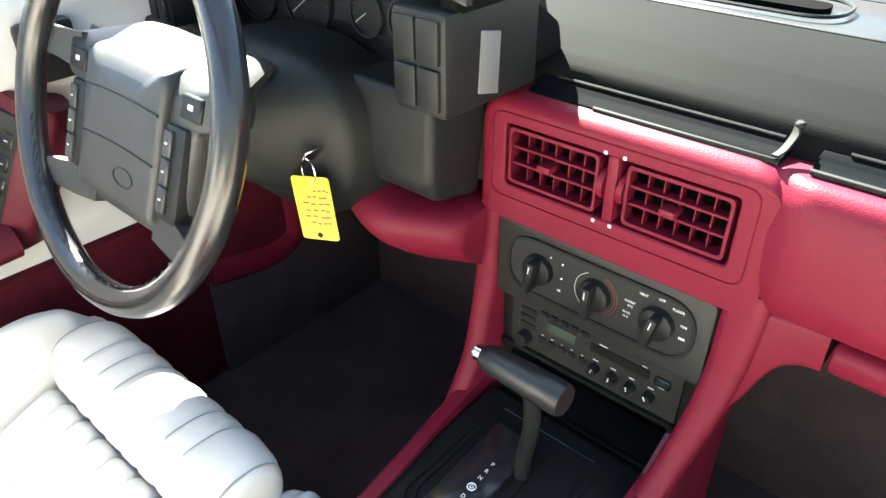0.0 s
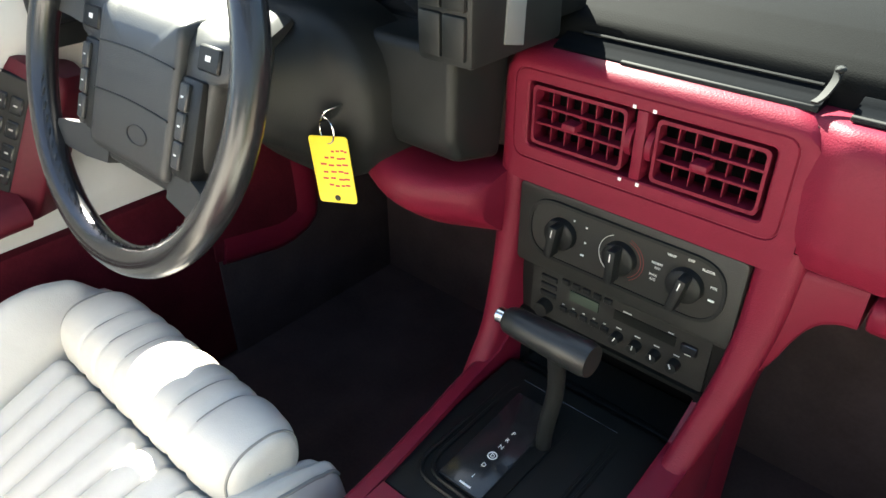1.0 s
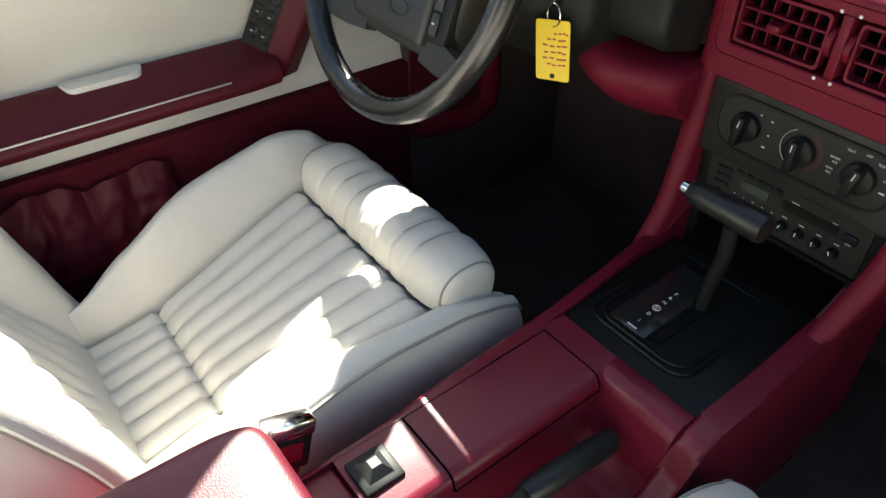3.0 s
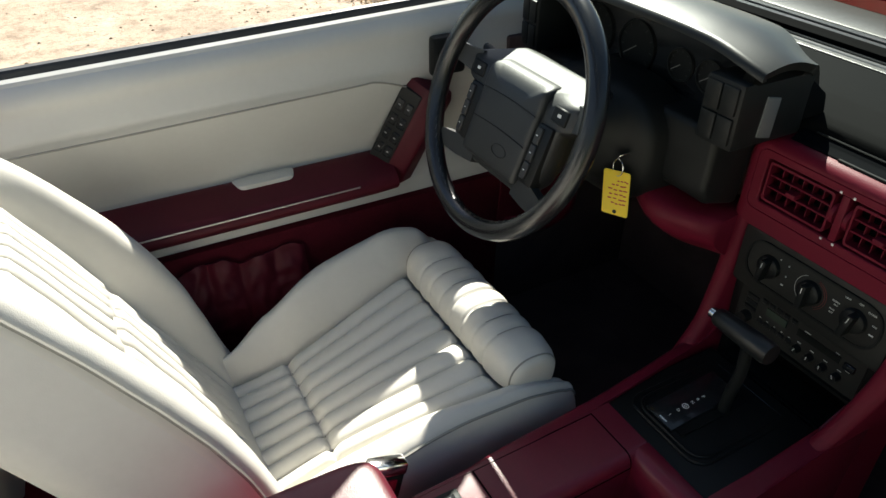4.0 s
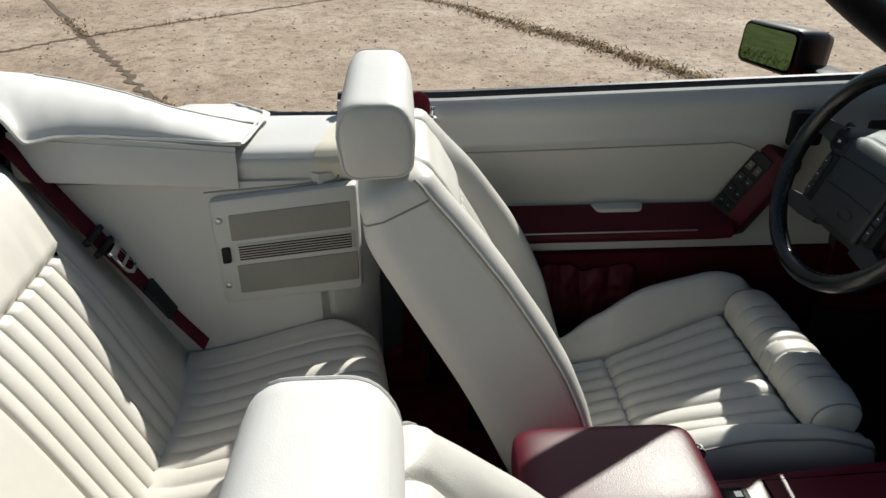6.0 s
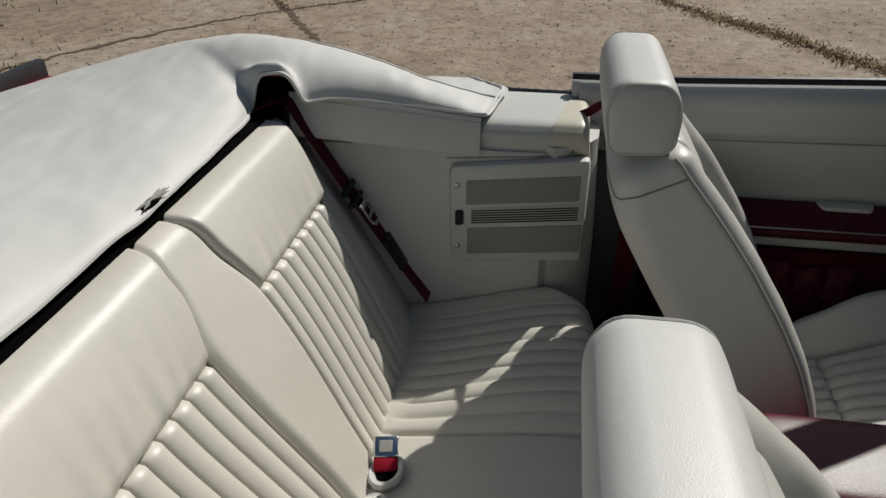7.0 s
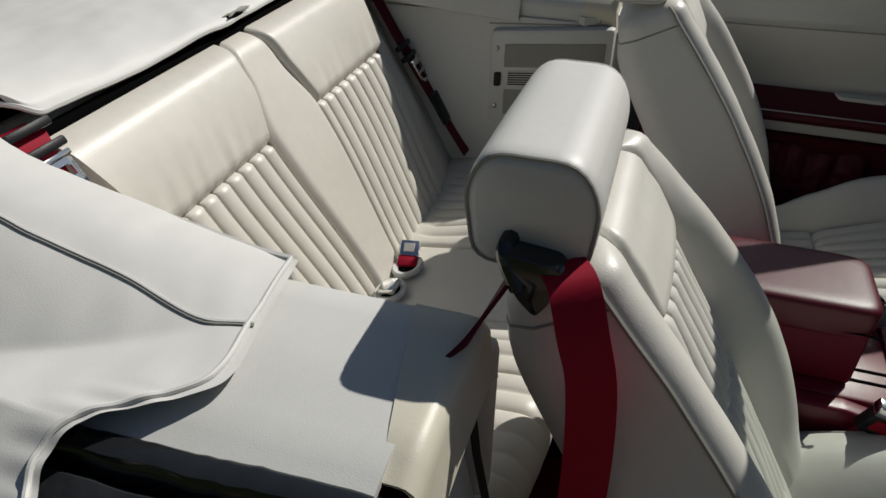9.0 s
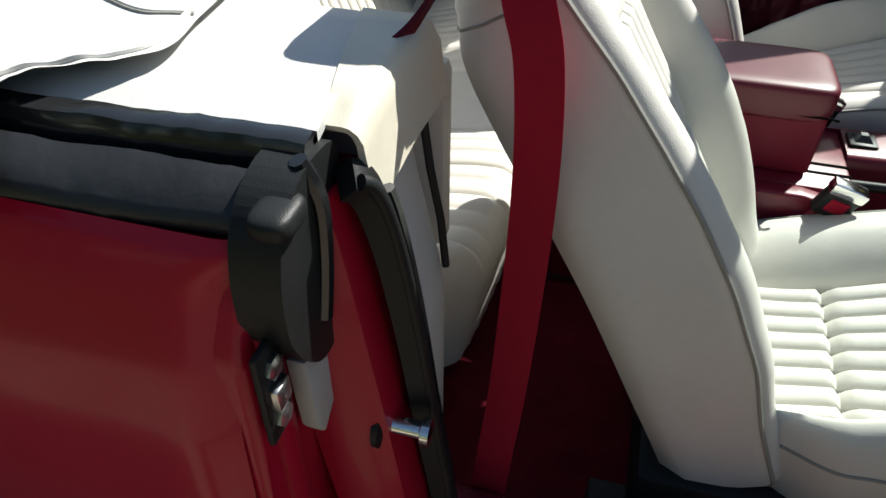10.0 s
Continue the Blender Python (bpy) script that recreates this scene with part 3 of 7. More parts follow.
    def roll(u, v):
        x = -0.178 + 0.356 * u
        a = -0.55 * math.pi + 1.35 * math.pi * v
        e = 1 - abs(2 * u - 1) ** 14 * 0.20
        r = 0.051 * e + 0.0012 * noise.noise(Vector((u * 14, v * 5, cx)))
        fade = 0.35 + 0.65 * step(0.15, 0.5, v)
        r -= fade * sum(0.0044 * math.exp(-((u - q) / 0.011) ** 2) + 0.0018 * math.exp(-((u - q) / 0.035) ** 2) for q in seams)
        sa, ca = math.sin(a), math.cos(a)
        return (rc + x, 0.642 + r * 1.05 * math.copysign(abs(sa) ** 0.8, sa), 0.540 + r * math.copysign(abs(ca) ** 0.8, ca))
    roll_part = part("thigh_roll", sheet(roll, 220, 36), LEATHER, seat, "puffed cream leather thigh roll", angle=60)
    hub = Vector((rc, 0.642, 0.543))
    for sgn in (-1, 1):
        edge = [Vector(roll(0.5 + sgn * 0.5, k / 36)) for k in range(37)]
        rings = [[p + Vector((sgn * out, 0, 0)) + (Vector((p.x, hub.y, hub.z)) - p) * k for p in edge] for out, k in ((0, 0), (0.004, 0.03), (0.009, 0.14), (0.012, 0.40), (0.013, 0.98))]
        part("roll_end", loft(rings, True, False), LEATHER, roll_part, angle=70)
        part("end_seam", tube([p + Vector((sgn * 0.0015, 0, 0)) for p in edge], 0.0016, 5), GRILLE, roll_part)
    for q in seams:
        part("pleat_seam", tube([Vector(roll(q, 0.30 + 0.50 * k / 24)) for k in range(25)], 0.0010, 5), GRILLE, roll_part)
    part("seat_base", box(ccx - 0.20, ccx + 0.20, 0.10, 0.62, 0.27, 0.365, 0.015), BLACK, seat, "black seat frame")
    for s in (-1, 1):
        part("seat_rail", box(ccx + s * 0.17 - 0.018, ccx + s * 0.17 + 0.018, 0.05, 0.68, 0.236, 0.275, 0.004), BLACK, seat, "dark steel seat rail")

    # head restraint: the end is a D, flat below and behind, round above and in front
    out = rounded([(-0.048, -0.056), (-0.058, 0.020), (-0.040, 0.056), (0.034, 0.056), (0.054, 0.020), (0.050, -0.040), (0.036, -0.052)], 0.022, 4)
    c = Vector((0, top[0] - 0.075, top[1] + 0.063))
    deep = 1.08 if cx > 0 else 1.0
    ring0 = [c + Vector((0, 0.054 + (a - 0.054) * deep, b)) for a, b in out]
    rr = []
    r0, r1, drop = rest
    hc, half = (r0 + r1) / 2, (r1 - r0) / 2
    for x, k in ((-1, 0.0), (-1, 0.80), (-0.974, 0.93), (-0.921, 0.985), (-0.82, 1.0), (0, 1.01), (0.82, 1.0), (0.921, 0.985), (0.974, 0.93), (1, 0.80), (1, 0.0)):
        rr.append([Vector((cx + hc + half * x, 0, -drop * (0.5 - 0.5 * x))) + c + (p - c) * max(k, 0.02) for p in ring0])
    part("headrest", loft(rr), LEATHER_BACK, seat, "cream leather headrest roll", angle=50)
    for s in (-1, 1):
        part("piping", tube([Vector((cx + hc + s * half * 0.974, 0, -drop * (0.5 - 0.5 * s))) + c + (p - c) * 0.945 for p in ring0], 0.0019, 6, closed=True), GRILLE if cx * s > 0 else LEATHER_BACK, seat)
    return seat


bucket_seat(-0.370, (-0.045, 0.985), "cream leather driver's bucket seat with pleated inserts")
bucket_seat(0.388, (-0.068, 0.958), "cream leather bucket seat with a red belt beside it", (-0.108, 0.164, 0.012), 0.024)


# ---- rear bench ----
def rear_bench():
    bench = thing("rear_seat", (0, -0.4, 0.36), "cream leather rear bench with pleated inserts", "car seat")
    base, length = Vector((0, -0.485, 0.455)), 0.585
    T = Vector((0, -0.29, 0.50)).normalized()
    N = Vector((0, T.z, -T.y))

    def front(x, s):
        a = abs(x)
        cin = curve([(0.0, 0.05), (0.66, 0.085), (0.85, 0.056), (1, 0.038)], s)
        outer = curve([(0, 0.36), (0.66, 0.405), (1, 0.44)], s)
        d = 0.0
        d -= 0.009 * math.exp(-((a - cin) / 0.006) ** 2)
        if a > outer:
            d -= 0.009 * math.exp(-((a - outer) / 0.005) ** 2) + 0.010 * step(outer, outer + 0.02, a) + 0.020 * step(outer + 0.04, 0.52, a)
        elif a > cin:
            if s < 0.665:
                d += pleat(a - cin, (outer - cin) / 9, 0.009)
                d -= 0.008 * step(0.655, 0.662, s)
            else:
                d += 0.010 * math.sin(math.pi * min(1, (s - 0.665) / 0.34)) + 0.006 - 0.012 * math.exp(-((s - 0.668) / 0.008) ** 2)
                d += 0.0045 * noise.noise(Vector((x * 42 + s * 6, s * 5, 2.0))) * math.exp(-(s - 0.665) / 0.08)
        else:
            d += 0.006
        d += 0.010 * math.sin(math.pi * s)
        return d

    def pt(x, s):
        over = max(0, s - 0.90) / 0.10
        d = front(x, min(s, 0.98)) - 0.055 * over ** 2
        return base + Vector((x, 0, 0)) + T * (s * length) + N * d

    W = 0.52

    def cin(s):
        return curve([(0.0, 0.05), (0.66, 0.085), (0.85, 0.056), (1, 0.038)], s)

    def outer(s):
        return curve([(0, 0.36), (0.66, 0.405), (1, 0.44)], s)
    for sg in (-1, 1):
        part("backrest_side", sheet(lambda u, v: pt(sg * (cin(v) + (outer(v) - cin(v)) * u), v), 198, 80), BENCH_LEATHER, bench, "pleated cream leather back half", angle=60)
        part("backrest_edge", sheet(lambda u, v: pt(sg * (outer(v) + (W - outer(v)) * u), v), 16, 60), BENCH_LEATHER, bench, angle=60)
    part("backrest_centre", sheet(lambda u, v: pt(cin(v) * (2 * u - 1), v), 24, 60), BENCH_LEATHER, bench, "plain cream leather centre strip", angle=60)
    part("backrest_top", sheet(lambda u, v: pt(-W + 2 * W * u, 1.0) + Vector((0, -0.07 * math.sin(v * math.pi / 2), 0.018 * math.sin(v * math.pi) - 0.03 * v)), 40, 6), BENCH_LEATHER, bench)
    part("backrest_core", box(-0.52, 0.52, -0.84, -0.55, 0.36, 0.44, 0.01), RED_CARPET, bench)

    def cz(x, y):
        a = abs(x)
        z = 0.488 + (0.082 if a > 0.2 else 0.05 + 0.032 * step(0.10, 0.2, a)) * step(-0.56, -0.16, y) - 0.006 * math.exp(-((a - 0.115) / 0.006) ** 2)
        if a > 0.115 and a < 0.46:
            z += pleat(a - 0.115, 0.345 / 9, 0.008) * step(-0.5, -0.47, y)
        elif a >= 0.46:
            z += 0.006 * step(0.46, 0.5, a)
        return z

    def cush(u, v):
        x = -0.53 + 1.06 * u
        edge = -0.155 + 0.04 * (1 - (x / 0.53) ** 4) - 0.05 * step(0.46, 0.53, abs(x))
        L = 0.37
        t = v * (L + 0.12 + 0.17)
        if t < L:
            y, z = -0.53 + (edge - 0.045 + 0.53) * t / L, None
            z = cz(x, y)
        elif t < L + 0.12:
            a = (t - L) / 0.12 * math.pi / 2
            y, z = edge - 0.045 + 0.045 * math.sin(a), cz(x, edge - 0.05) - 0.06 * (1 - math.cos(a))
        else:
            y, z = edge - 0.03 * (t - L - 0.12) / 0.17, cz(x, edge - 0.05) - 0.06 - (t - L - 0.12)
        side = step(0.505, 0.53, abs(x))
        return (x, y, z - 0.05 * side * side)
    for sg in (-1, 1):
        for q in range(1, 9):
            part("pleat_seam", tube([pt(sg * (cin(v) + (outer(v) - cin(v)) * q / 9), v) + N * 0.0008 for v in [0.03 + 0.62 * k / 30 for k in range(31)]], 0.0010, 5), GRILLE, bench)
            part("pleat_seam", tube([Vector((sg * (0.115 + 0.345 * q / 9), y, cz(0.115 + 0.345 * q / 9, y) + 0.0008)) for y in [-0.46 + 0.25 * k / 20 for k in range(21)]], 0.0010, 5), GRILLE, bench)
    part("bench_cushion", sheet(cush, 320, 50), BENCH_LEATHER, bench, "pleated cream leather bench cushion", angle=60)
    return bench


rear_bench()


# ---- rear quarter trims with speaker grilles ----
def quarter_trim(s, detail):
    trim = thing("quarter_trim", (s * 0.6, -0.3, 0.24), "cream plastic quarter trim with speaker grilles and belt slot" if detail else "cream plastic quarter trim with yellowed corner cap", "trim panel", "rear quarter trims")

    def X(x):
        return s * x
    # inner wall
    def wall(u, v):
        y = -0.84 + 0.62 * u
        z = 0.26 + 0.598 * v
        x = 0.528 + 0.02 * step(0.5, 1, v) + 0.06 * step(0.90, 1.0, u) ** 2
        return (X(x), y, z)
    part("side_panel", sheet(wall, 30, 14, 0.01), TRIM_WHITE, trim)
    # rounded front edge and shelf
    def shelf(u, v):
        y = -0.80 + 0.595 * v
        prof = [(0.558, 0.842), (0.5465, 0.856), (0.5445, 0.892), (0.562, 0.910), (0.66, 0.918), (0.74, 0.914), (0.775, 0.905)]
        k = u * (len(prof) - 1)
        i = min(int(k), len(prof) - 2)
        f = k - i
        return (X(prof[i][0] + (prof[i + 1][0] - prof[i][0]) * f), y, prof[i][1] + (prof[i + 1][1] - prof[i][1]) * f)
    part("shelf", sheet(shelf, 20, 10, 0.008), TRIM_WHITE, trim, angle=60)
    def cap(u, v):
        prof = [(0.556, 0.846), (0.5435, 0.859), (0.5420, 0.892), (0.562, 0.911), (0.66, 0.918), (0.72, 0.914), (0.752, 0.902)]
        k = u * (len(prof) - 1)
        i = min(int(k), len(prof) - 2)
        f = k - i
        x, z = prof[i][0] + (prof[i + 1][0] - prof[i][0]) * f, prof[i][1] + (prof[i + 1][1] - prof[i][1]) * f
        tuck = -0.008 * max(0.0, 1 - u / 0.35) ** 2 * step(0.2, 0.7, v)
        if v < 0.45:
            y0 = -0.206 - 0.042 * (0.752 - x) / 0.20
            return (X(x), y0 + (tuck - 0.192 - y0) * v / 0.45, z + 0.0025)
        if v < 0.7:
            a = (v - 0.45) / 0.25 * math.pi / 2
            return (X(x), tuck - 0.192 + 0.016 * math.sin(a), z + 0.0025 - 0.02 * (1 - math.cos(a)))
        return (X(x + (0.006 - 0.016 * step(0.25, 0.55, u)) * (v - 0.7) / 0.3), tuck - 0.176 + 0.006 * (v - 0.7) / 0.3, z - 0.02 - (0.010 + 0.050 * step(0.10, 0.50, u)) * (v - 0.7) / 0.3)
    part("corner_cap", sheet(cap, 20, 14, 0.006), TRIM_YELLOWED, trim, "yellowed plastic corner cap", angle=60)
    # forward edge going down to the floor
    part("front_edge", loft([[Vector((X(x), y - (0.040 if s > 0 else 0.010) * step(0.60, 0.87, z) + (0.0 if s > 0 else 0.008), z)) for x, y in ((0.534, -0.240), (0.546, -0.205), (0.568, -0.176), (0.606, -0.154), (0.66, -0.150), (0.712, -0.160), (0.712, -0.26), (0.55, -0.26))] for z in (0.25, 0.45, 0.58, 0.62, 0.66, 0.70, 0.74, 0.78, 0.82, 0.85, 0.872)]), TRIM_WHITE, trim, angle=50)
    if s > 0:
        part("slot_trim", tube([(X(0.606), -0.178, 0.846), (X(0.606), -0.170, 0.78), (X(0.606), -0.159, 0.72), (X(0.606), -0.153, 0.658)], 0.0045, 8), BLACK, trim, "black trim line")
    part("belt_slot", box(min(X(0.60), X(0.668)), max(X(0.60), X(0.668)), -0.203, -0.190, 0.900, 0.916, 0.003), BLACK, trim, "black belt guide slot")
    # speaker panel
    px = 0.520
    slope = Matrix(((1, 0, 0, 0), (0, 1, 0, 0), (0, 0.11, 1, 0.11 * 0.295), (0, 0, 0, 1)))
    def plate(x0, x1, y0, y1, z0, z1, mat=TRIM_WHITE, name="speaker_panel", label="", bevel=0.004):
        return part(name, box(min(X(x0), X(x1)), max(X(x0), X(x1)), y0, y1, z0, z1, bevel, 2, slope), mat, trim, label)
    plate(px - 0.004, px + 0.03, -0.447, -0.170, 0.618, 0.846, bevel=0.012)
    plate(px - 0.0065, px + 0.01, -0.412, -0.186, 0.759, 0.814, mat=GRILLE, name="speaker_grille", label="grey speaker cloth", bevel=0.003)
    plate(px - 0.0065, px + 0.01, -0.409, -0.177, 0.643, 0.706, mat=GRILLE, name="speaker_grille", label="grey speaker cloth", bevel=0.003)
    plate(px - 0.008, px + 0.01, -0.405, -0.181, 0.714, 0.752, name="vent_panel")
    for k in range(6):
        z = 0.7185 + 0.0054 * k
        plate(px - 0.0095, px - 0.006, -0.400, -0.186, z, z + 0.0026, mat=CHARCOAL, name="slat", bevel=0.0)
    plate(px - 0.010, px + 0.004, -0.434, -0.417, 0.714, 0.748, mat=BLACK, name="coat_catch", label="black release latch", bevel=0.004)
    for z in (0.79, 0.65):
        part("screw", lathe([(0.0, -0.002), (0.006, -0.002), (0.006, 0.002), (0.003, 0.004), (0.0, 0.004)], 12, Matrix.Translation((X(px - 0.005), -0.43, z)) @ Matrix.Rotation(-s * math.pi / 2, 4, "Y")), STEEL, trim)
    part("groove", tube(smooth_path([(X(0.5372), -0.455, 0.838), (X(0.5378), -0.30, 0.850), (X(0.5380), -0.22, 0.856), (X(0.545), -0.205, 0.868)], 5), 0.0016, 6), GRILLE, trim)
    return trim


quarter_trim(-1, True)
quarter_trim(1, False)


# ---- folded-roof boot cover ----
def boot_cover():
    cover = thing("roof_boot_cover", (0, -1.0, 0.85), "cream vinyl boot cover over the folded roof", "boot cover")
    # the inner edge, with an arched mouth at each rear corner for the belt
    arm = [(0.0, (0.550, -0.385, 0.922)), (0.10, (0.540, -0.56, 0.945))]
    back = [(0.34, (0.30, -0.790, 0.960)), (0.42, (0.14, -0.785, 0.959)), (0.5, (0.0, -0.778, 0.959))]
    inner = {1: arm + [(0.15, (0.530, -0.67, 0.958)), (0.18, (0.512, -0.74, 0.965)), (0.205, (0.490, -0.80, 0.966)), (0.228, (0.480, -0.85, 0.972)), (0.243, (0.498, -0.870, 0.972)), (0.262, (0.456, -0.835, 0.972)), (0.282, (0.425, -0.795, 0.966)), (0.305, (0.390, -0.790, 0.965))] + back,
             -1: arm + [(0.15, (0.515, -0.66, 0.960)), (0.19, (0.490, -0.708, 0.962)), (0.212, (0.474, -0.728, 0.964)), (0.234, (0.464, -0.766, 0.966)), (0.255, (0.454, -0.802, 0.964)), (0.275, (0.436, -0.812, 0.958)), (0.30, (0.385, -0.798, 0.958))] + back}
    outer = [(0.0, (0.885, -0.45, 0.850)), (0.03, (0.885, -0.52, 0.82)), (0.10, (0.885, -0.70, 0.845)), (0.2, (0.865, -1.05, 0.885)), (0.28, (0.80, -1.30, 0.90)), (0.36, (0.60, -1.40, 0.925)), (0.5, (0.0, -1.44, 0.945))]
    high = [(0.0, 0.022), (0.03, 0.045), (0.10, 0.085), (0.2, 0.115), (0.28, 0.095), (0.36, 0.065), (0.5, 0.045)]

    def at(table, v):
        return Vector([spline([(k, p[i]) for k, p in table], v) for i in range(3)])

    def surf(u, v):
        sgn, w = (1, v) if v <= 0.5 else (-1, 1 - v)
        a, b = at(inner[sgn], w), at(outer, w)
        p = a.lerp(b, u)
        h = spline(high, w)
        p.z += h * (math.sin(math.pi * u ** 0.8) ** 0.8) * (1 if u < 0.5 else 1)
        p.z += (0.018 if sgn > 0 else 0.056) * math.exp(-((w - (0.258 if sgn > 0 else 0.236)) / 0.024) ** 4) * math.exp(-(u / 0.07) ** 2)
        # the hem runs forward over the shelf and swings back round the window well
        hem = spline([(0, -0.372), (0.3, -0.357), (0.5, -0.350), (0.60, -0.380), (0.70, -0.424), (0.80, -0.438), (0.90, -0.420), (1, -0.385)], u)
        p.y += (hem - (-0.385 - 0.065 * u)) * max(0.0, 1 - w / 0.06)
        lay = 0.927 - max(0.0, p.x - 0.79) * 0.55 + 0.0011 * math.sin(u * 95) * step(0.55, 0.62, u) * (1 - step(0.0, 0.03, w))
        p.z += max(0.0, lay - p.z) * (1 - step(0.04, 0.09, w))
        # loose cloth
        p.z += 0.006 * noise.noise(Vector((p.x * 3 * sgn, p.y * 3, 1.3))) + 0.0030 * noise.noise(Vector((p.x * 11 * sgn, p.y * 11, 0.4))) + 0.0016 * noise.noise(Vector((p.x * 17 * sgn, p.y * 34, 2.4)))
        return (sgn * p.x, p.y, p.z)
    top, under = sheet(surf, 110, 380), sheet(lambda u, v: Vector(surf(u, 0.012 + 0.976 * v)) - Vector((0, 0, 0.004)), 30, 190)
    part("cover", top, VINYL, cover, angle=70)
    part("lining", under, BLACK, cover, "black underside of the cover", angle=70)
    for sgn in (0, 1):
        def line(k, side, off):
            w = 0.002 + 0.155 * k / 50
            return Vector(surf(curve([(0, 0.30), (0.02, 0.335), (0.05, 0.315), (0.09, 0.34), (0.13, 0.358), (0.16, 0.37)], w) + off, w if side == 0 else 1 - w))
        part("seam", tube([line(k, sgn, 0) + Vector((0, 0, 0.0015)) for k in range(51)], 0.0019, 6), VINYL, cover, "raised welt seam")
        # dark tube paints the welt's shadow along with its stitching
        part("seam_shadow_stitch", tube([line(k, sgn, 0.007) + Vector((0, 0, 0.0008)) for k in range(51)], 0.0014, 6), GRILLE, cover, "dark line of stitching and painted shadow beside the welt")
        v0 = 0.004 if sgn == 0 else 0.996
        part("hem", tube([Vector(surf(u / 140, v0)) + Vector((0, 0, 0.001)) for u in range(141)], 0.0030, 8), VINYL, cover, "rolled hem")
    part("inner_hem", tube([Vector(surf(0.0, k / 400)) for k in range(1, 400)], 0.004, 6), VINYL, cover, "rolled inner edge")
    hole = Vector(surf(0.008, 0.514))
    part("tear", superbox(hole.x, hole.y, hole.z, 0.024, 0.009, 0.004, 0.9, 16, 8), SHADOW_HOLE, cover, "dark torn hole")
    for k, (dx, dy) in enumerate(((-0.046, 0.004), (-0.040, -0.007), (-0.034, 0.010), (-0.044, -0.001), (0.030, -0.004), (0.026, 0.006))):
        end = hole + Vector((dx, dy, 0.003))
        part("frayed_thread", tube([hole + Vector((0, 0, 0.002)), hole.lerp(end, 0.6) + Vector((0, 0.001, 0.002)), end], [0.0030, 0.0022, 0.0006], 6), GRILLE, cover)
    # added panels that close the belt mouths and paint their inside as shade
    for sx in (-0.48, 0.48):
        part("belt_mouth_shade", box(sx - 0.13, sx + 0.13, -0.95, -0.93, 0.80, 0.985), SHADOW_HOLE, cover, "added near-black panel standing in for shade in the belt mouth", smooth=False)
        part("belt_mouth_shade", box(sx + math.copysign(0.13, sx) - 0.01, sx + math.copysign(0.13, sx) + 0.01, -0.93, -0.72, 0.80, 0.962), SHADOW_HOLE, cover, "added near-black panel standing in for shade in the belt mouth", smooth=False)
    # near-black tube painted in for the shade between bench and cover
    part("inner_shadow_gap", tube([(x / 20 * 0.5, -0.795, 0.934) for x in range(-20, 21)], 0.014, 6), SHADOW_HOLE, cover, "near-black strip standing in for shade behind the seat")
    return cover


boot_cover()


# ---- dashboard ----
def rect(x0, x1, z0, z1):
    return [(x0, z0), (x1, z0), (x1, z1), (x0, z1)]


def frame_bm(outer, inner, y0, y1):
    """A flat ring between two outlines (x, z) with as many points, from y0 (near) to y1."""
    rings = [[(x, y1, z) for x, z in outer], [(x, y0, z) for x, z in outer], [(x, y0, z) for x, z in inner], [(x, y1, z) for x, z in inner]]
    bm = loft(rings, True, False)
    return bm


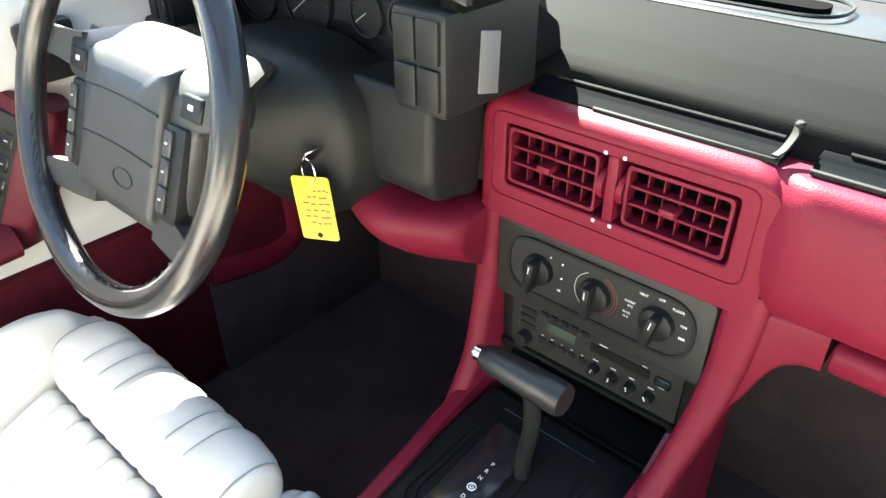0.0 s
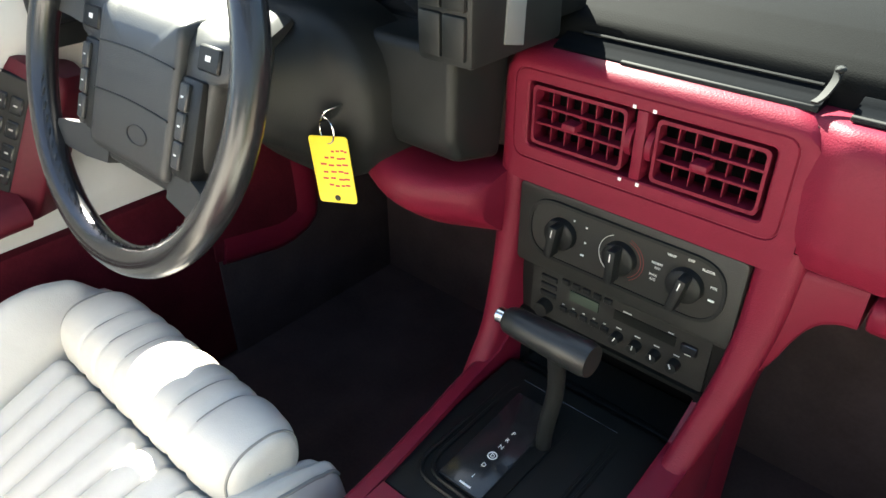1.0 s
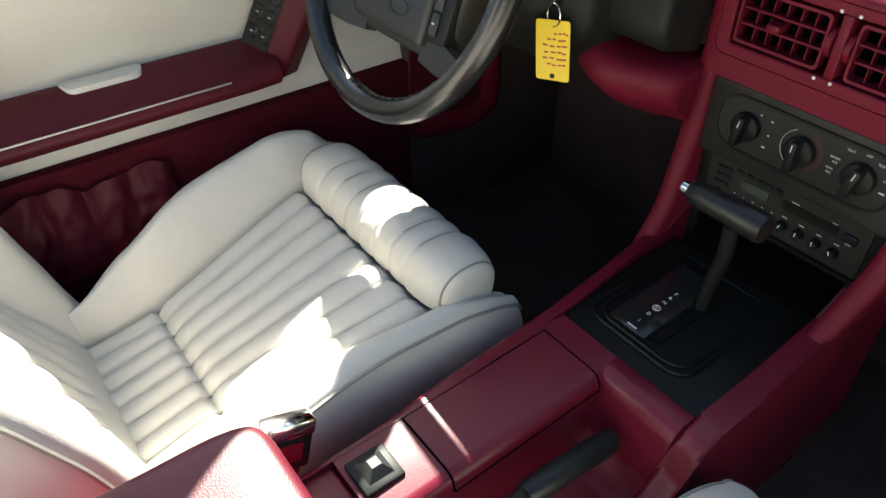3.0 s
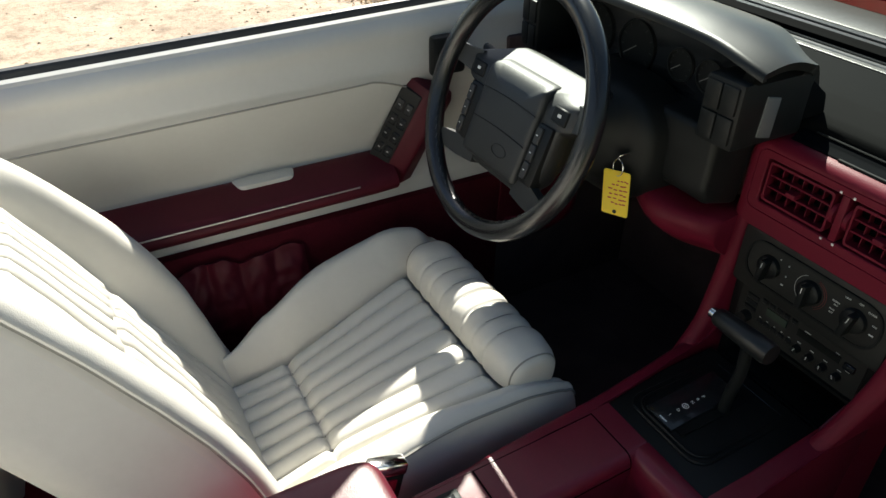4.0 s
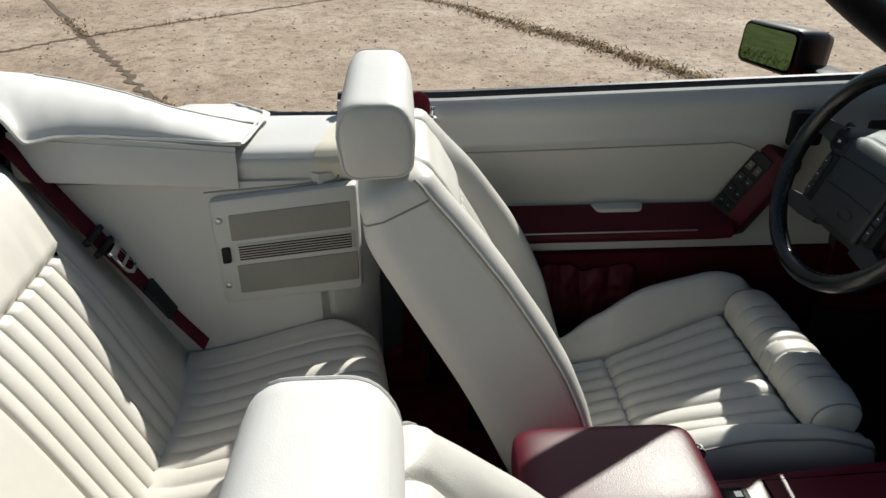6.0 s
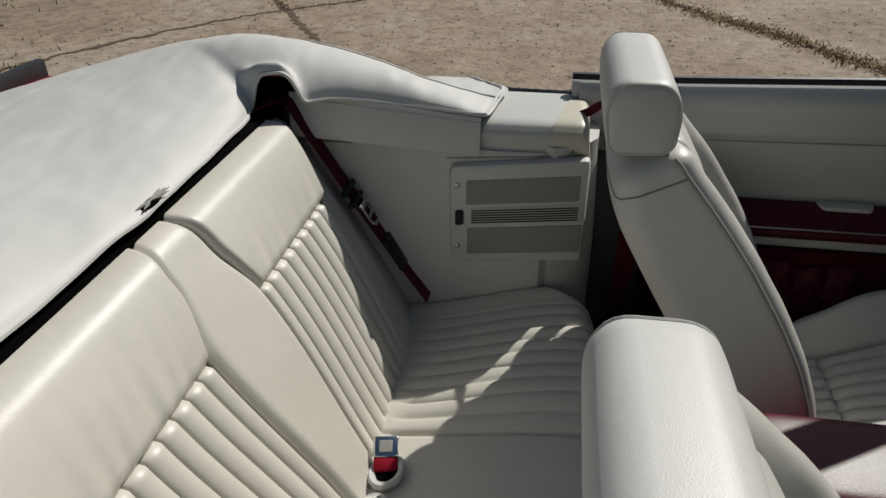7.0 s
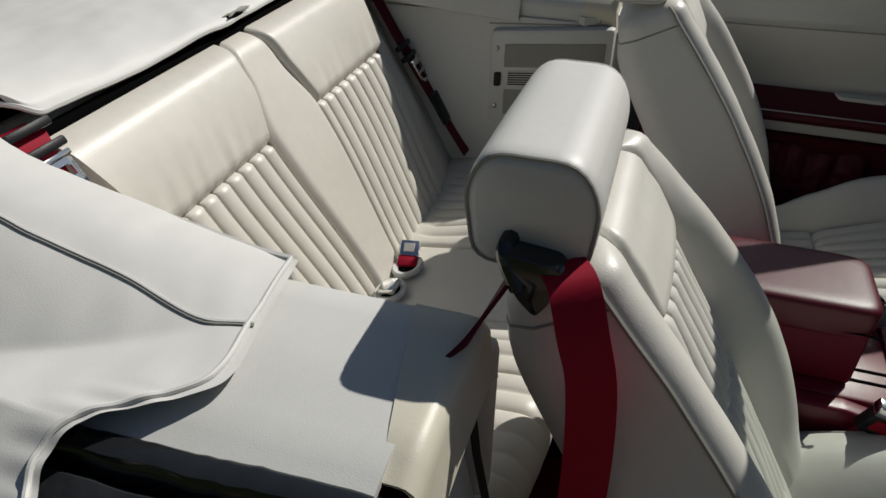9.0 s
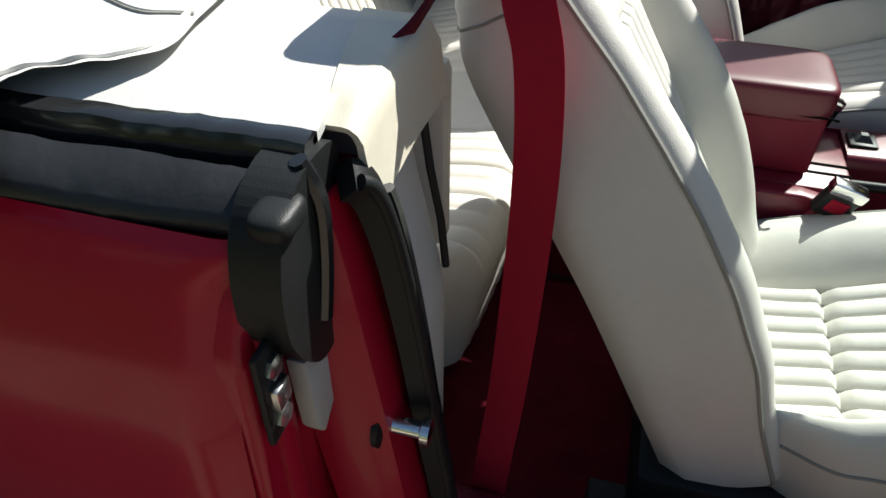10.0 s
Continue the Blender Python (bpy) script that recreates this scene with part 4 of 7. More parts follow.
def dashboard():
    dash = thing("dashboard", (0, 1.0, 0.7), "burgundy and black dashboard with round gauges hood", "dashboard")
    Y = 0.970
    # top pad: front half coloured darker for shade, rear half lighter for glare
    front_pad = [(0.972, 0.904), (1.008, 0.907), (1.010, 0.926), (1.016, 0.936), (1.030, 0.943), (1.075, 0.955), (1.19, 0.964), (1.19, 0.90), (1.0, 0.89)]
    part("top_pad", prism(front_pad, "x", -0.70, 0.72, 0.004), BLACK_PAD, dash, "black padded dash top", angle=50)
    part("screen_pad", prism([(1.1905, 0.90), (1.1905, 0.9645), (1.36, 0.962), (1.36, 0.90)], "x", -0.70, 0.72, 0.002), HOOD_VINYL, dash, "black dash top under the windscreen, made glossier for the glare", angle=50)
    # open channel behind the fascia's edge, filled by foil-faced strips with pale worn edges
    for x0, x1 in ((-0.105, 0.142), (0.166, 0.715)):
        part("channel_strip", prism([(0.9845, 0.9055), (0.9845, 0.9138), (0.990, 0.9155), (1.000, 0.918), (1.0075, 0.924), (1.0095, 0.922), (1.0095, 0.908)], "x", x0, x1, 0.0015), CHANNEL, dash, "dark blue-black strip in the dash channel")
        part("strip_edge", prism([(0.9825, 0.9105), (0.9825, 0.9148), (0.9852, 0.9160), (0.9862, 0.9130)], "x", max(x0, -0.03), x1, 0.0006, 1), WORN_EDGE, dash, "worn grey edge of the strip")
        part("strip_edge", tube([(x0 + 0.02, 1.0080, 0.9252), (x1 - 0.006, 1.0080, 0.9252)], 0.0016, 6), WORN_EDGE, dash)
    # main fascia right of the stack
    fas = [(0.968, 0.910), (0.958, 0.895), (0.955, 0.86), (0.957, 0.81), (0.966, 0.785), (0.985, 0.776), (1.10, 0.77), (1.10, 0.91)]
    xs = [0.130 + 0.006 * k for k in range(17)] + [0.30, 0.50, 0.72]
    part("fascia", loft([[Vector((x, y + 0.0125 * (1 - step(0.140, 0.180, x)) * (1 if y < 0.99 else 0), z)) for y, z in rounded(fas, 0.008, 3)] for x in xs]), RED_SOFT, dash, "padded burgundy fascia", angle=60)
    glove = [(0.985, 0.773), (0.974, 0.765), (0.976, 0.748), (0.988, 0.734), (1.12, 0.730), (1.12, 0.77)]
    part("glovebox", prism(glove, "x", 0.225, 0.70, 0.006), RED_PLASTIC, dash, "burgundy glovebox door")
    low = [(0.150, 0.640), (0.166, 0.665), (0.178, 0.700), (0.190, 0.722), (0.205, 0.732), (0.2215, 0.735)]
    part("under_panel", loft([[Vector((x, y, z)) for y, z in rounded([(0.990, 0.790), (0.9715 + 0.006 * step(0.15, 0.22, x), 0.778), (0.975 + 0.004 * step(0.15, 0.22, x), spline(low, x) + 0.004), (0.990, spline(low, x)), (1.10, spline(low, x)), (1.10, 0.79)], 0.006, 3)] for x in [0.150 + 0.0715 * k / 14 for k in range(15)]]), RED_PLASTIC, dash, angle=50)
    # stack surround
    # one moulding round both vents, rolled over at the top and the driver's end
    def surround(x0, x1, z0, z1, r, y):
        return [Vector((x, y, z)) for x, z in rounded(rect(x0, x1, z0, z1), r, 4)]
    V = Y - 0.005
    rings = [surround(-0.150, 0.160, 0.772, 0.913, 0.034, V + 0.055), surround(-0.150, 0.160, 0.772, 0.913, 0.034, V + 0.026), surround(-0.1492, 0.160, 0.772, 0.9112, 0.033, V + 0.014), surround(-0.1475, 0.160, 0.772, 0.9070, 0.030, V + 0.006), surround(-0.1445, 0.160, 0.772, 0.9015, 0.026, V + 0.0015), surround(-0.1410, 0.160, 0.772, 0.8978, 0.022, V),
             surround(-0.1325, 0.1445, 0.7985, 0.8955, 0.016, V), surround(-0.1319, 0.1439, 0.7991, 0.8949, 0.0154, V + 0.0016), surround(-0.1311, 0.1431, 0.7999, 0.8941, 0.0146, V + 0.0016), surround(-0.1300, 0.1420, 0.8010, 0.8930, 0.0135, V + 0.0002),
             surround(-0.1175, 0.1285, 0.8120, 0.8835, 0.007, V + 0.0004), surround(-0.1160, 0.1270, 0.8135, 0.8820, 0.006, V + 0.002), surround(-0.1158, 0.1268, 0.8137, 0.8818, 0.006, V + 0.05)]
    part("vent_surround", loft(rings, True, False), RED_SOFT, dash, "burgundy moulding round the vents", angle=35)
    part("fascia_rib", box(0.0020, 0.0130, V + 0.0012, 1.02, 0.8136, 0.8819, 0.0015), RED_SOFT, dash)
    # vents
    for x0, x1 in ((-0.1145, 0.0012), (0.0138, 0.1255)):
        # near-black backing paints the shade inside the vent, behind its louvres
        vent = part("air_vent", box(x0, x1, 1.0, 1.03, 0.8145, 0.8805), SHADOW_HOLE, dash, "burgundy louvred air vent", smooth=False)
        inner = x1 - 0.0085 if x0 < 0 else x0 + 0.0085
        g0, g1 = (x0 + 0.003, inner) if x0 < 0 else (inner, x1 - 0.003)
        part("vent_frame", frame_bm(rounded(rect(g0, g1, 0.8170, 0.8785), 0.006), rounded(rect(g0 + 0.003, g1 - 0.003, 0.8205, 0.8750), 0.005), Y - 0.003, Y + 0.012), RED_PLASTIC, vent)
        for k in (1, 2):
            z = 0.8205 + 0.0545 * k / 3
            part("louvre", box(g0 + 0.003, g1 - 0.003, Y, Y + 0.012, z - 0.0014, z + 0.0014, 0.0006, 1), RED_PLASTIC, vent)
        for k in range(1, 6):
            x = g0 + 0.003 + (g1 - g0 - 0.006) * k / 6
            part("vane", box(x - 0.0006, x + 0.0006, Y + 0.004, Y + 0.016, 0.8205, 0.8750), RED_PLASTIC, vent, smooth=False)
        xm = (g0 + g1) / 2 - 0.004
        part("vent_tab", box(xm - 0.008, xm + 0.008, Y - 0.012, Y + 0.004, 0.8435, 0.8515, 0.002), RED_PLASTIC, vent, "bright burgundy vent tab")
        wx = (x1 - 0.0042) if x0 < 0 else (x0 + 0.0042)
        part("vent_wheel", lathe([(0.0, -0.003), (0.016, -0.003), (0.016, 0.003), (0.0, 0.003)], 18, Matrix.Translation((wx, Y + 0.009, 0.848)) @ Matrix.Rotation(math.pi / 2, 4, "Y")), RED_PLASTIC, vent)
    for x, z in ((-0.0008, 0.8846), (0.0190, 0.8846), (-0.0055, 0.8106), (0.0130, 0.8106)):
        part("vent_mark", box(x - 0.0016, x + 0.0016, Y - 0.0056, Y - 0.001, z - 0.0016, z + 0.0016), WHITE_INK, dash, smooth=False)
    # uprights of the stack, down to the console
    for rows in (((0.30, -0.140, -0.112, 0.850), (0.46, -0.1396, -0.112, 0.865), (0.535, -0.1400, -0.1125, 0.892), (0.58, -0.1425, -0.1150, 0.925), (0.64, -0.1475, -0.1195, 0.948), (0.70, -0.150, -0.1195, 0.960), (0.776, -0.150, -0.1195, 0.9655), (0.796, -0.150, -0.1195, 0.9662)),
                 ((0.30, 0.106, 0.138, 0.850), (0.46, 0.106, 0.1356, 0.865), (0.535, 0.108, 0.1362, 0.892), (0.58, 0.115, 0.1430, 0.922), (0.64, 0.125, 0.156, 0.946), (0.70, 0.1305, 0.166, 0.960), (0.735, 0.1305, 0.1695, 0.9635), (0.776, 0.1305, 0.1725, 0.9655), (0.796, 0.1305, 0.1725, 0.9662))):
        zs = [0.30 + 0.496 * k / 31 for k in range(32)]
        rings = []
        for z in zs:
            x0, x1, yf = (spline([(r[0], r[q]) for r in rows], z) for q in (1, 2, 3))
            rings.append([Vector(p) for p in ((x0, 1.10, z), (x0, yf + 0.010, z), (x0 + 0.003, yf + 0.003, z), (x0 + 0.010, yf, z), (x1 - 0.010, yf, z), (x1 - 0.003, yf + 0.003, z), (x1, yf + 0.010, z), (x1, 1.10, z))])
        part("stack_upright", loft(rings), RED_SOFT, dash, "burgundy upright of the centre stack", angle=50)
    # near-black slab stands in for the shade behind the stack
    part("stack_shade_back", box(-0.112, 0.106, 1.035, 1.06, 0.48, 0.90), SHADOW_HOLE, dash, smooth=False)

    # heater panel
    heater = part("heater_panel", prism(rounded(rect(-0.119, 0.130, 0.672, 0.771), 0.006, 3), "y", Y - 0.004, 1.03, 0.002), CHARCOAL, dash, "charcoal heater control panel")
    oval_o = rounded(rect(-0.104, 0.117, 0.690, 0.762), 0.036, 10)
    oval_i = rounded(rect(-0.1005, 0.1135, 0.6935, 0.7585), 0.0325, 10)
    part("recess_rim", frame_bm(oval_o, oval_i, Y - 0.007, Y - 0.003), BLACK, heater)
    part("recess_face", prism(oval_i, "y", Y - 0.0055, Y - 0.003), CHARCOAL, heater)
    for x, turn in ((-0.062, 8), (0.008, 0), (0.078, 12)):
        m = Matrix.Translation((x, Y - 0.005, 0.727)) @ Matrix.Rotation(math.pi / 2, 4, "X")
        knob = part("knob", lathe([(0.0, -0.001), (0.0185, -0.001), (0.0175, 0.008), (0.015, 0.010), (0.0, 0.010)], 28, m), BLACK, heater, "round black heater knob")
        part("grip", box(-0.0052, 0.0052, -0.021, 0.018, 0.006, 0.024, 0.003, 2, m @ Matrix.Rotation(radians(-turn), 4, "Z")), BLACK, knob)
        part("mark", box(-0.0005, 0.0005, 0.006, 0.015, 0.0238, 0.0243, 0, 1, m @ Matrix.Rotation(radians(-turn), 4, "Z")), WHITE_INK, knob, smooth=False)
    for r, mat, a0, a1 in ((0.0245, WHITE_INK, 115, 250), (0.0225, DIM_RED_INK, -60, 70), (0.0255, DIM_RED_INK, -60, 70)):
        part("arc_mark", tube([(0.008 + r * math.cos(radians(a0 + (a1 - a0) * k / 16)), Y - 0.0058, 0.727 + r * math.sin(radians(a0 + (a1 - a0) * k / 16))) for k in range(17)], 0.0003, 4), mat, heater)
    for txt, x, z in (("MAX", 0.045, 0.723), ("A/C", 0.045, 0.718), ("NORM", 0.047, 0.737), ("A/C", 0.048, 0.732), ("VENT", 0.060, 0.752), ("OFF", 0.079, 0.7545), ("FLOOR", 0.0965, 0.750), ("MIX", 0.1045, 0.735)):
        letters(txt, 0.0038, (x, Y - 0.0062, z), heater, WHITE_INK)
    for x, z, w in ((0.1045, 0.7205, 0.006), (-0.033, 0.745, 0.002), (-0.033, 0.727, 0.002), (-0.035, 0.711, 0.004), (-0.048, 0.7475, 0.0015)):
        part("symbol_mark", box(x - w / 2, x + w / 2, Y - 0.0064, Y - 0.0055, z - 0.0009, z + 0.0009), WHITE_INK, heater, smooth=False)

    # radio
    radio = part("radio", prism(rounded(rect(-0.104, 0.112, 0.596, 0.668), 0.003), "y", Y + 0.010, 1.03), CHARCOAL, dash, "dark cassette radio with small knobs")
    F = Y + 0.010
    def bit(name, x0, x1, z0, z1, d, mat, bevel=0.0):
        return part(name, box(x0, x1, F - d, F + 0.002, z0, z1, bevel, 1), mat, radio, smooth=bevel > 0)
    bit("display", -0.052, -0.015, 0.636, 0.649, 0.002, SCREEN)
    for k in range(3):
        bit("radio_button", -0.092 + 0.0005, -0.070, 0.648 - 0.011 * k, 0.655 - 0.011 * k, 0.003, BLACK, 0.001)
    for k in range(5):
        bit("radio_button", -0.064 + 0.0135 * k, -0.054 + 0.0135 * k, 0.653, 0.660, 0.003, BLACK, 0.001)
        bit("radio_button", -0.064 + 0.0135 * k, -0.054 + 0.0135 * k, 0.615, 0.622, 0.003, BLACK, 0.001)
        bit("print_bar", -0.061 + 0.0135 * k, -0.058 + 0.0135 * k, 0.6245, 0.6253, 0.0006, WHITE_INK)
    bit("cassette_slot", 0.004, 0.076, 0.638, 0.650, 0.001, PLATE_BLACK)
    bit("eject_button", 0.082, 0.100, 0.637, 0.649, 0.004, BLACK_GLOSS, 0.0015)
    bit("print_bar", 0.087, 0.094, 0.6345, 0.6353, 0.0006, WHITE_INK)
    bit("print_bar", 0.014, 0.024, 0.652, 0.6529, 0.0006, WHITE_INK)
    bit("print_bar", 0.066, 0.072, 0.652, 0.6528, 0.0006, WHITE_INK)
    for k in range(4):
        x = 0.012 + 0.0225 * k
        m = Matrix.Translation((x, F, 0.617)) @ Matrix.Rotation(math.pi / 2, 4, "X")
        kn = part("tone_knob", lathe([(0.0, 0.0), (0.0068, 0.0), (0.006, 0.011), (0.0, 0.011)], 16, m), BLACK, radio, "small black tone knob")
        part("mark", box(-0.0006, 0.0006, 0.0, 0.0055, 0.0108, 0.0116, 0, 1, m @ Matrix.Rotation(radians(15 * k - 20), 4, "Z")), WHITE_INK, kn, smooth=False)
        bit("print_bar", x - 0.0032, x + 0.0032, 0.6275, 0.6284, 0.0006, WHITE_INK)
    m = Matrix.Translation((-0.083, F, 0.612)) @ Matrix.Rotation(math.pi / 2, 4, "X")
    part("volume_knob", lathe([(0.0, 0.0), (0.010, 0.0), (0.009, 0.013), (0.0, 0.013)], 18, m), BLACK, radio)
    # open pocket below the radio
    pocket = part("pocket", frame_bm(rounded(rect(-0.120, 0.128, 0.505, 0.5955), 0.004), rounded(rect(-0.098, 0.108, 0.525, 0.590), 0.005), Y + 0.005, 1.03), PLATE_BLACK, dash, "empty black pocket under the radio")
    part("pocket_lip", box(-0.10, 0.11, Y - 0.004, Y + 0.004, 0.518, 0.5245, 0.002), PLATE_BLACK, dash)
    part("side_strip", box(-0.1235, -0.1045, Y + 0.012, 1.03, 0.596, 0.6715), PLATE_BLACK, dash, smooth=False)
    part("side_strip", box(0.1125, 0.1285, Y + 0.012, 1.03, 0.596, 0.6715), PLATE_BLACK, dash, smooth=False)

    # set the whole stack slightly deeper
    pivot, k = Vector((0.272, 0.404, 1.124)), 1.0175
    for ob in dash.children_recursive:
        for v in ob.data.vertices:
            v.co = pivot + (v.co + dash.location - pivot) * k - dash.location

    # gauge hood and cluster
    def hood(u, v):
        x = -0.600 + 0.505 * u
        e = abs(2 * u - 1) ** 3.2
        end = step(0.80, 1.0, u)
        deep = 0.125 - 0.035 * end
        y = 0.868 + 0.02 * e - 0.012 * end
        z = 1.056 - 0.026 * e
        if v < 0.12:      # rolled front lip
            a = v / 0.12 * math.pi / 2
            return (x, y + 0.010 * (1 - math.cos(a)), z - 0.012 + 0.012 * math.sin(a))
        if v < 0.65:
            t = (v - 0.12) / 0.53
            return (x, y + 0.010 + deep * t, z + 0.008 * math.sin(math.pi * t) - 0.006 * t)
        t = (v - 0.65) / 0.35
        return (x - 0.03 * end * t, y + 0.010 + deep + 0.075 * t, z - 0.006 - (z - 0.972) * (t * t * (3 - 2 * t)))
    part("gauge_hood", sheet(hood, 60, 40, 0.012), HOOD_VINYL, dash, "black padded gauge hood", angle=60)
    part("hood_cheek", prism([(0.93, 0.86), (0.905, 0.93), (0.90, 1.020), (0.98, 1.015), (1.06, 0.96), (1.05, 0.82)], "x", -0.612, -0.585, 0.008), BLACK_PAD, dash)
    part("hood_cheek", prism([(0.880, 0.935), (0.876, 1.025), (0.96, 1.025), (1.04, 0.97), (1.05, 0.935)], "x", -0.128, -0.106, 0.008), BLACK_PAD, dash)
    part("blank_plate", prism([(0.906, 0.933), (0.909, 0.990), (0.936, 0.984), (0.934, 0.926)], "x", -0.108, -0.103, 0.001), BLANK, dash, "grey blank plate")
    part("cluster_face", box(-0.585, -0.165, 0.955, 0.99, 0.88, 1.04), BLACK_GLOSS, dash, "black instrument cluster", smooth=False)
    for x, r in ((-0.50, 0.042), (-0.40, 0.042), (-0.30, 0.026), (-0.24, 0.026), (-0.558, 0.022)):
        g = part("gauge", lathe([(0.0, 0.0), (r, 0.0), (r, 0.004), (r - 0.003, 0.004), (r - 0.003, 0.001), (0.0, 0.001)], 28, Matrix.Translation((x, 0.955, 0.962)) @ Matrix.Rotation(math.pi / 2, 4, "X")), BLACK, dash, "round black dial")
        for k in range(9):
            a = radians(220 - 260 * k / 8)
            part("dial_mark", box(r * 0.72, r * 0.88, -0.0008, 0.0008, 0.0012, 0.0018, 0, 1, Matrix.Translation((x, 0.955, 0.962)) @ Matrix.Rotation(math.pi / 2, 4, "X") @ Matrix.Rotation(a, 4, "Z")), GREY_PAD, g, smooth=False)
        part("needle", box(0, r * 0.8, -0.0006, 0.0006, 0.002, 0.003, 0, 1, Matrix.Translation((x, 0.955, 0.962)) @ Matrix.Rotation(math.pi / 2, 4, "X") @ Matrix.Rotation(radians(215), 4, "Z")), GREY_CLOTH, g, smooth=False)
    # switch pods either side of the cluster
    for x0, x1 in ((-0.170, -0.105), (-0.600, -0.550)):
        pod = part("switch_pod", box(x0, x1, 0.862, 1.0, 0.918, 1.012, 0.006), BLACK, dash, "black switch pod")
        for i in range(2):
            for j in range(2):
                w = (x1 - x0 - 0.014) / 2
                part("switch", box(x0 + 0.006 + i * (w + 0.002), x0 + 0.006 + w + i * (w + 0.002), 0.858, 0.868, 0.926 + 0.042 * j, 0.964 + 0.042 * j, 0.002), BLACK, pod)
    part("lower_shroud", prism([(0.895, 0.918), (0.892, 0.825), (0.902, 0.800), (0.975, 0.782), (0.99, 0.918)], "x", -0.585, -0.154, 0.010, 3), BLACK, dash, "black lower cluster surround")
    # knee panel below the column
    knee = rounded([(0.91, 0.800), (0.872, 0.790), (0.872, 0.755), (0.92, 0.715), (1.0, 0.715), (1.0, 0.80)], 0.022, 5)
    ky = [(-0.69, 0.03), (-0.60, 0.01), (-0.45, 0.01), (-0.30, 0.012), (-0.22, 0.010), (-0.16, 0.045), (-0.145, 0.06)]
    kz = [(-0.69, 0.0), (-0.60, -0.005), (-0.52, 0.012), (-0.45, 0.040), (-0.34, 0.040), (-0.29, 0.012), (-0.25, -0.012), (-0.20, -0.022), (-0.16, -0.026), (-0.145, -0.030)]
    part("knee_panel", loft([[Vector((x, y + spline(ky, x), z + spline(kz, x))) for y, z in knee] for x in [-0.69 + 0.545 * k / 48 for k in range(49)]]), RED_SOFT, dash, "burgundy knee panel", angle=50)
    return dash


def letters(txt, size, at, parent, mat, turn=None, align="CENTER"):
    """Raised printed characters as a mesh part."""
    cu = bpy.data.curves.new("text", "FONT")
    cu.body, cu.size, cu.align_x, cu.align_y, cu.extrude = txt, size, align, "CENTER", 0.0002
    cu.resolution_u = 2
    ob = bpy.data.objects.new("text", cu)
    scene.collection.objects.link(ob)
    me = bpy.data.meshes.new_from_object(ob.evaluated_get(bpy.context.evaluated_depsgraph_get()))
    bpy.data.objects.remove(ob)
    bpy.data.curves.remove(cu)
    bm = bmesh.new()
    bm.from_mesh(me)
    bpy.data.meshes.remove(me)
    bmesh.ops.transform(bm, matrix=Matrix.Translation(at) @ (turn or Matrix.Rotation(math.pi / 2, 4, "X")), verts=bm.verts)
    return part("lettering", bm, mat, parent, smooth=False)


dashboard()


